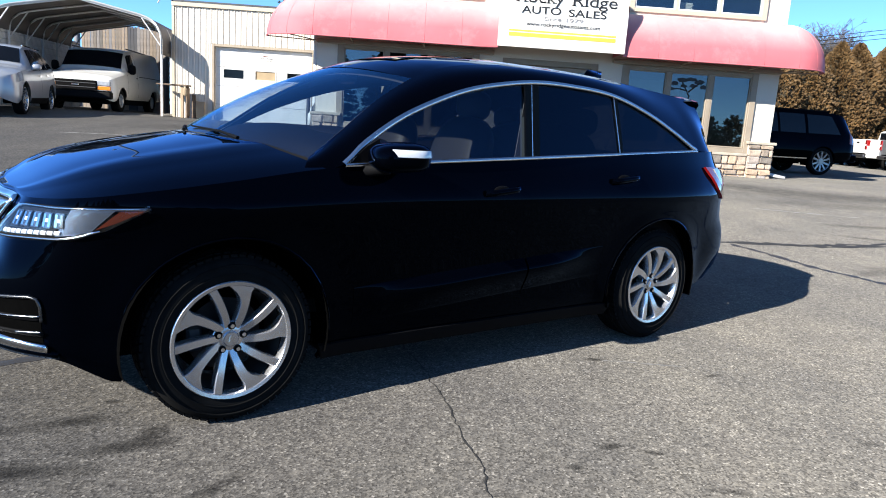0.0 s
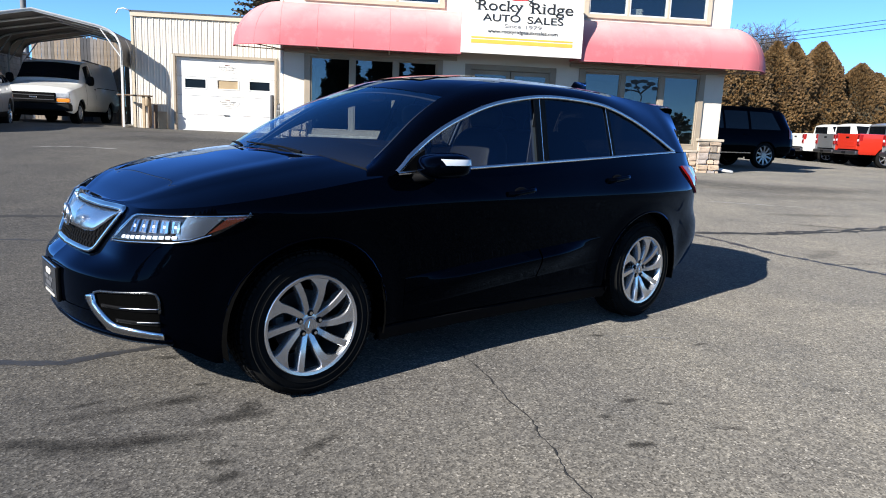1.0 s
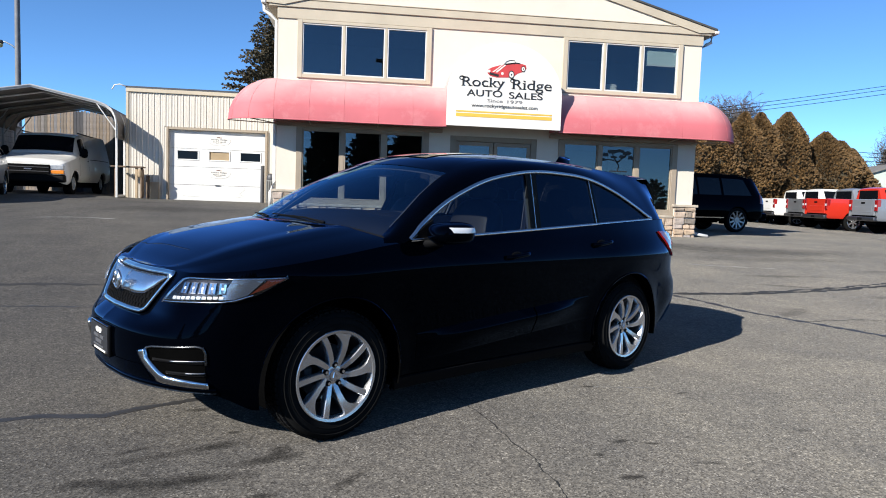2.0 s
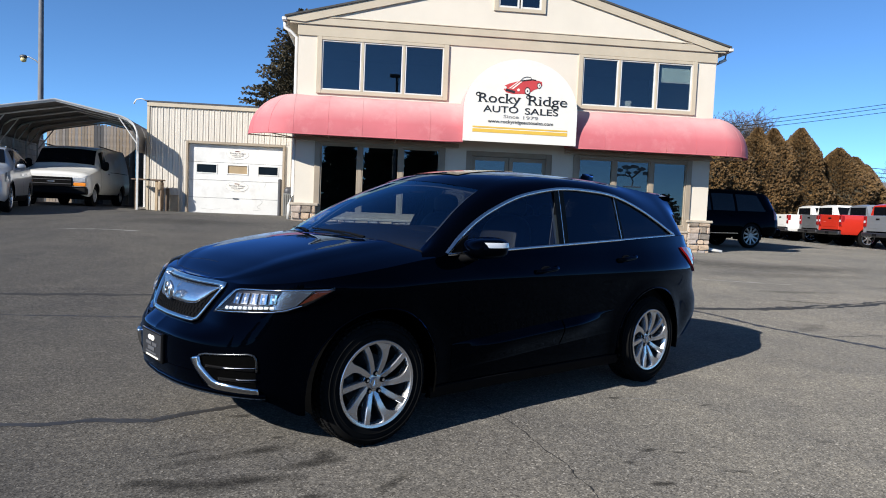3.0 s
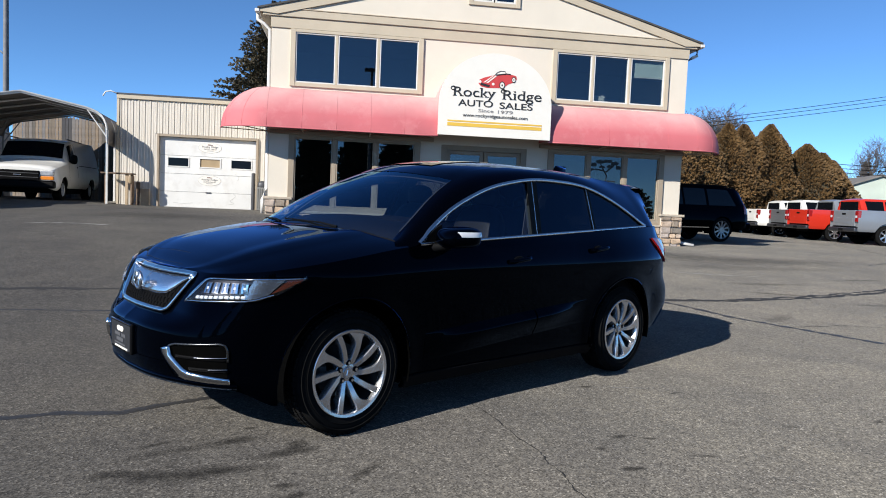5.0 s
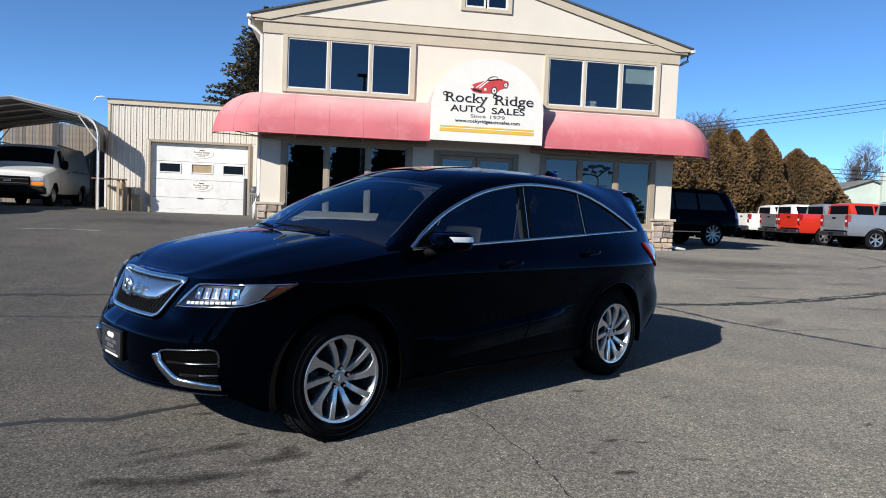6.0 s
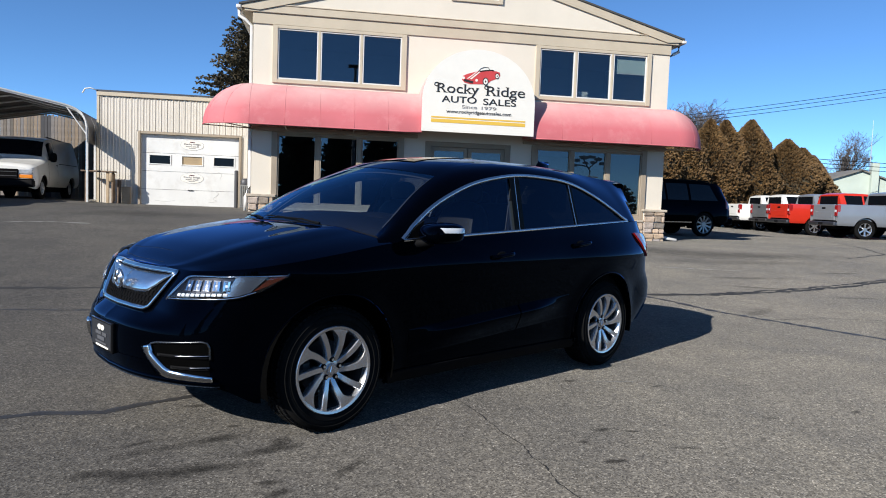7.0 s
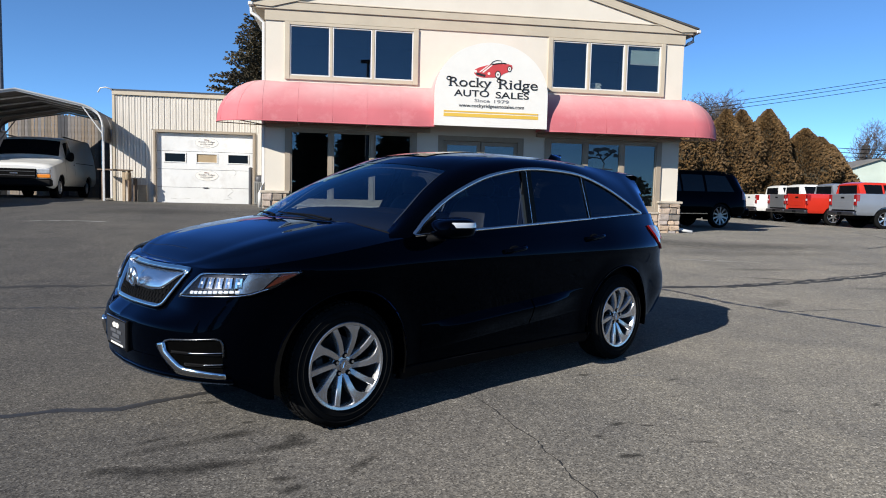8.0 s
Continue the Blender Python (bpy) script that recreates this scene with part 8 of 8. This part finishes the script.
# ---- hedge trees, bare trees, spruces and the far street ----
M["arbor"] = surf("arborvitae_leaf", (0.156, 0.094, 0.032), 0.75, vary=0.35, scale=1.3, fine=20, bump=0, island=0.55, ws=True)
# the shade between the sprays is put into this dark core colour
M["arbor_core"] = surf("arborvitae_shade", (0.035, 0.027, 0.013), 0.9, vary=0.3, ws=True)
M["spruce"] = surf("spruce_needles", (0.024, 0.028, 0.014), 0.8, vary=0.35, scale=2, island=0.5, bump=0, ws=True)
M["cedar"] = surf("cedar_needles", (0.075, 0.062, 0.028), 0.8, vary=0.35, scale=2, island=0.5, bump=0, ws=True)
M["bark"] = surf("bark", (0.102, 0.079, 0.063), 0.9, vary=0.3, scale=6, fine=50, bump=0.4)
M["twig"] = surf("bare_twigs", (0.106, 0.091, 0.083), 0.9, vary=0.3, bump=0, ws=True)


def leaf_mesh(points, name, mat, rng, size, up=0.5, blades=2):
    """Small pointed blades at each (place, outward) point."""
    verts, faces = [], []
    for p, out in points:
        for _ in range(blades):
            d = Vector((out.x + rng.uniform(-0.7, 0.7), out.y + rng.uniform(-0.7, 0.7), up + rng.uniform(-0.5, 0.6)))
            d.normalize()
            s = d.cross(Vector((rng.uniform(-1, 1), rng.uniform(-1, 1), rng.uniform(-0.3, 0.3))))
            if s.length < 1e-3:
                continue
            s.normalize()
            l, w = size * rng.uniform(0.6, 1.4), size * rng.uniform(0.22, 0.45)
            b = len(verts)
            q = p + Vector((rng.uniform(-1, 1), rng.uniform(-1, 1), rng.uniform(-1, 1))) * size * 0.3
            verts += [q - s * w * 0.4, q + d * l * 0.55 - s * w, q + d * l, q + d * l * 0.55 + s * w, q + s * w * 0.4]
            faces.append((b, b + 1, b + 2, b + 3, b + 4))
    me = bpy.data.meshes.new(name)
    me.from_pydata([tuple(v) for v in verts], [], faces)
    me.materials.append(mat)
    return me


def bar_mesh(bars, name, mat, sides=3):
    """Tapered bars (p, q, radius at p, radius at q) as one mesh."""
    verts, faces = [], []
    for p, q, r0, r1 in bars:
        d = (q - p).normalized()
        s = d.cross(Vector((0, 0, 1)) if abs(d.z) < 0.95 else Vector((1, 0, 0))).normalized()
        t = s.cross(d)
        b = len(verts)
        for c, r in ((p, r0), (q, r1)):
            verts += [tuple(c + (s * math.cos(k * 2 * math.pi / sides) + t * math.sin(k * 2 * math.pi / sides)) * r) for k in range(sides)]
        faces += [(b + k, b + (k + 1) % sides, b + sides + (k + 1) % sides, b + sides + k) for k in range(sides)]
    me = bpy.data.meshes.new(name)
    me.from_pydata(verts, [], faces)
    me.materials.append(mat)
    return me


def arborvitae(x, y, top, radius, seed, label):
    """A dense columnar evergreen: lumpy core, and sprays of scale leaves over it."""
    rng = random.Random(seed)
    g = height(x, y)
    tr = thing("hedge_tree", label, "tree", Matrix.Translation((x, y, g)), group="row of hedge trees")
    h = top - g
    lump = [(rng.uniform(0, 6.28), rng.uniform(0.05, 0.95), rng.uniform(0.18, 0.42), rng.uniform(0.06, 0.16)) for _ in range(60)]

    def rad(t, f):
        base = radius * (0.82 + 0.28 * math.sin(min(1, f * 1.6) * math.pi / 2)) * 1.06 * (1 - max(0, (f - 0.40) / 0.60) ** 1.7) ** 0.88 + 0.04
        b = 0.0
        for a_, c_, s_, amp in lump:
            dt = math.atan2(math.sin(t - a_), math.cos(t - a_))
            b += amp * math.exp(-(dt / (s_ * 1.3)) ** 2 - ((f - c_) * h / (s_ * 2.2)) ** 2)
        return base * (0.86 + b * 1.4)
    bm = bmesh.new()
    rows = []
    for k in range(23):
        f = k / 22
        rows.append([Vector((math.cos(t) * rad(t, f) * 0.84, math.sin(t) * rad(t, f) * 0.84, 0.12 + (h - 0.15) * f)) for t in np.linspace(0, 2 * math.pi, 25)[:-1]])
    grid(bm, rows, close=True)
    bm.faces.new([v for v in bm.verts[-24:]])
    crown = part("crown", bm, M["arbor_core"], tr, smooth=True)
    pts = []
    for _ in range(int(4600 * radius * h / 6)):
        f, t = rng.random() ** 0.9, rng.uniform(math.pi * 0.75, math.pi * 2.2)
        r = rad(t, f) * rng.uniform(0.84, 1.02)
        if f * h < 0.12:
            continue
        pts.append((Vector((math.cos(t) * r, math.sin(t) * r, 0.1 + (h - 0.12) * f)), Vector((math.cos(t), math.sin(t), 0))))
    leaves = part("foliage", leaf_mesh(pts, "foliage", M["arbor"], rng, 0.115, 0.65, 4), None, crown)
    leaves["kind"] = "stuff"
    bm = bmesh.new()
    rod(bm, (0, 0, -0.1), (0, 0, h * 0.6), 0.12, 0.05, seg=8)
    part("trunk", bm, M["bark"], tr)


for i, (x, y, top, r) in enumerate([(14.12, 33.15, 5.89, 1.4), (16.36, 33.6, 6.34, 1.46), (18.6, 34.05, 6.23, 1.46), (20.73, 34.5, 6.45, 1.4), (22.85, 34.94, 6.86, 1.29), (24.0, 35.17, 6.92, 1.15), (25.9, 35.39, 7.05, 1.4), (28.8, 35.84, 6.04, 1.48), (30.2, 36.29, 5.60, 1.30), (31.3, 36.74, 5.20, 1.20)]):
    arborvitae(x, y, top, r, 40 + i, "dense olive-brown columnar evergreen in a hedge row")


def spruce(x, y, top, radius, seed, label, dense=1.0, mat="spruce", size=0.26, blades=3):
    rng = random.Random(seed)
    g = height(x, y)
    tr = thing("spruce_tree", label, "tree", Matrix.Translation((x, y, g)), group="spruces")
    h = top - g
    bm = bmesh.new()
    rod(bm, (0, 0, -0.1), (0, 0, h * 0.97), 0.18, 0.02, seg=10)
    part("trunk", bm, M["bark"], tr, smooth=True)
    pts, limbs = [], []
    n = int(h * 13 * dense)
    for i in range(n):
        f = 0.06 + 0.93 * i / n
        t = i * 2.4 + rng.uniform(-0.4, 0.4)
        l = radius * (1 - f) ** 0.8 * rng.uniform(0.75, 1.12) + 0.12
        p0 = Vector((0, 0, f * h))
        d = Vector((math.cos(t), math.sin(t), -0.22 + 0.5 * f))
        p1 = p0 + d * l
        limbs.append((p0, p1, 0.02, 0.006))
        m = max(5, int(l * 16))
        for k in range(m):
            q = p0.lerp(p1, 0.12 + 0.9 * k / m)
            side = Vector((-math.sin(t), math.cos(t), 0)) * rng.uniform(-1, 1) * 0.35 * l * (1 - 0.7 * k / m)
            pts.append((q + side * 0.8 + Vector((0, 0, rng.uniform(-0.12, 0.06))), Vector((math.cos(t), math.sin(t), 0)) + side))
    part("limb_whorl", bar_mesh(limbs, "limb_whorl", M["bark"]), None, tr)["kind"] = "stuff"
    crown = part("crown", leaf_mesh(pts, "crown", M[mat], rng, size, -0.15, blades), None, tr)
    crown["kind"] = "stuff"


spruce(-3.7, 33.0, 11.4, 5.0, 7, "tall brownish-green evergreen rising behind the garage", 4.2, "cedar", 0.105, 5)
for i, (x, y, top) in enumerate(((-2.6, -29, 9.4), (1.2, -28, 9.8), (4.6, -28.5, 9.2), (-8.0, -33, 9.0), (-14, -34, 7.5), (-22, -32, 9.0), (-30, -25, 8.5), (21.5, -34, 3.3), (24.5, -35, 3.0), (27.5, -34, 3.5), (30.5, -35, 3.8), (33.5, -34, 3.2), (36.5, -35, 3.6))):
    spruce(x, y, top, 2.7, 60 + i, "dark spruce across the lot", 2.2 if -4 < x < 16 else 0.8)


def bare_tree(x, y, top, seed, label, spread=0.5, depth=6, r0=0.16):
    rng = random.Random(seed)
    g = height(x, y)
    tr = thing("bare_tree", label, "tree", Matrix.Translation((x, y, g)), group="leafless trees")
    h = top - g
    trunk, twigs = [], []

    def grow(p, d, l, r, k):
        r = max(r, 0.011)
        q = p + d * l
        mid = p.lerp(q, 0.5) + Vector((rng.uniform(-1, 1), rng.uniform(-1, 1), 0)) * l * 0.06
        into = trunk if k < 2 else twigs
        into.append((p, mid, r, r * 0.85))
        into.append((mid, q, r * 0.85, max(0.008, r * 0.68)))
        if k >= depth:
            return
        for i in range(3 if k < 5 else 2):
            e = (d + Vector((rng.uniform(-1, 1), rng.uniform(-1, 1), rng.uniform(-0.25, 0.55))) * (spread + 0.08 * k)).normalized()
            grow(q if i == 0 else p.lerp(q, rng.uniform(0.55, 1.0)), e, l * rng.uniform(0.62, 0.86), r * (0.68 if i == 0 else 0.5), k + 1)
    grow(Vector((0, 0, -0.1)), Vector((0, 0, 1)), h * 0.26, r0, 0)
    part("trunk", bar_mesh(trunk, "trunk", M["bark"], 7), None, tr)
    ob = part("crown", bar_mesh(twigs, "crown", M["twig"]), None, tr)
    ob["kind"] = "stuff"


bare_tree(25.2, 43.0, 10.8, 11, "leafless tree behind the hedge", 0.52, 9, 0.2)
bare_tree(22.5, 44.0, 10.0, 12, "leafless tree behind the hedge", 0.55, 9)
bare_tree(27.0, 44.0, 10.0, 16, "leafless tree behind the hedge", 0.5, 9, 0.2)
bare_tree(58.0, 66.0, 12.0, 13, "leafless tree beyond the white house", 0.42, 8, 0.28)
bare_tree(54.5, 69.0, 9.5, 14, "leafless tree beyond the white house", 0.55, 8, 0.15)
spruce(61.6, 70.0, 8.8, 1.9, 31, "dark spruce beyond the white house", 0.7)


def build_far_house():
    hs = thing("white_house", "pale gabled house with grey shingle roof beyond the lot", "house", pose(55.1, 60.0, height(54, 60), 0, 0, -19), kind="structure")
    w, l, e, a_ = 8.2, 12.0, 4.35, 5.75
    bm = bmesh.new()
    prism(bm, [(-w / 2, -0.2), (w / 2, -0.2), (w / 2, e), (0, a_), (-w / 2, e)], l)
    part("wall", bm, M["house_white"], hs)
    for s in (-1, 1):
        sl = [(0, a_ + 0.02), (s * (w / 2 + 0.4), e - 0.19), (s * (w / 2 + 0.4), e - 0.03), (0, a_ + 0.2)]
        part("roof", prism(bmesh.new(), sl if s > 0 else sl[::-1], l + 0.6, Matrix.Translation((0, -0.3, 0))), M["house_roof"], hs, "grey shingle roof")
    part("chimney", boxed(0.9, -0.55, 0, 1.6, -0.02, 6.6, 0.03), M["house_white"], hs, "white outside chimney")
    for x, z in ((-1.9, 1.2), (2.6, 1.2)):
        win = part("window", frame_local(x, z, 0.8, 0.9), M["sash"], hs)
        part("pane", boxed(x - 0.34, -0.03, z - 0.4, x + 0.34, -0.02, z + 0.4), M["dark_pane"], win)
    part("cable_box", boxed(0.2, -0.25, 2.2, 0.9, -0.02, 2.7, 0.03), M["bin_grey"], hs)


def frame_local(x, z, w, h):
    bm = bmesh.new()
    for a_, b_, c_, d_ in ((-w / 2, -h / 2, -w / 2 + 0.07, h / 2), (w / 2 - 0.07, -h / 2, w / 2, h / 2), (-w / 2, h / 2 - 0.07, w / 2, h / 2), (-w / 2, -h / 2, w / 2, -h / 2 + 0.07)):
        box(bm, x + a_, -0.06, z + b_, x + c_, -0.01, z + d_)
    return bm


M["house_white"] = surf("house_boards", (0.40, 0.45, 0.39), 0.7, vary=0.06, scale=0.8, ws=True)
M["house_roof"] = surf("grey_shingles", (0.157, 0.146, 0.134), 0.9, vary=0.2, scale=2, ws=True)
build_far_house()

wires = thing("power_line", "three overhead electric cables", "cable", kind="structure")
for z0, slope in ((8.30, 0.1985), (8.05, 0.1990), (7.80, 0.1930)):
    bm = bmesh.new()
    tube(bm, [(x, 40.0, z0 + slope * (x - 26.75) + 0.0008 * (x - 45) ** 2 - 0.27) for x in np.linspace(4, 95, 30)], 0.018, 5)
    part("cable", bm, M["plastic"], wires)
low_wires = thing("telephone_line", "low cables along the far street", "cable", kind="structure")
for z0 in (5.9, 6.3, 6.7):
    bm = bmesh.new()
    tube(bm, [(x, 56.0, z0 + 0.0006 * (x - 60) ** 2) for x in np.linspace(30, 120, 20)], 0.03, 5)
    part("cable", bm, M["plastic"], low_wires)
mast = thing("radio_mast", "thin steel aerial mast beyond the house", "mast")
bm = bmesh.new()
rod(bm, (56.6, 60.5, 0.3), (56.6, 60.5, 9.0), 0.07, 0.05, seg=6)
rod(bm, (56.6, 60.5, 9.0), (56.6, 60.5, 11.6), 0.03, 0.015, seg=5)
part("mast_tube", bm, M["steel"], mast)
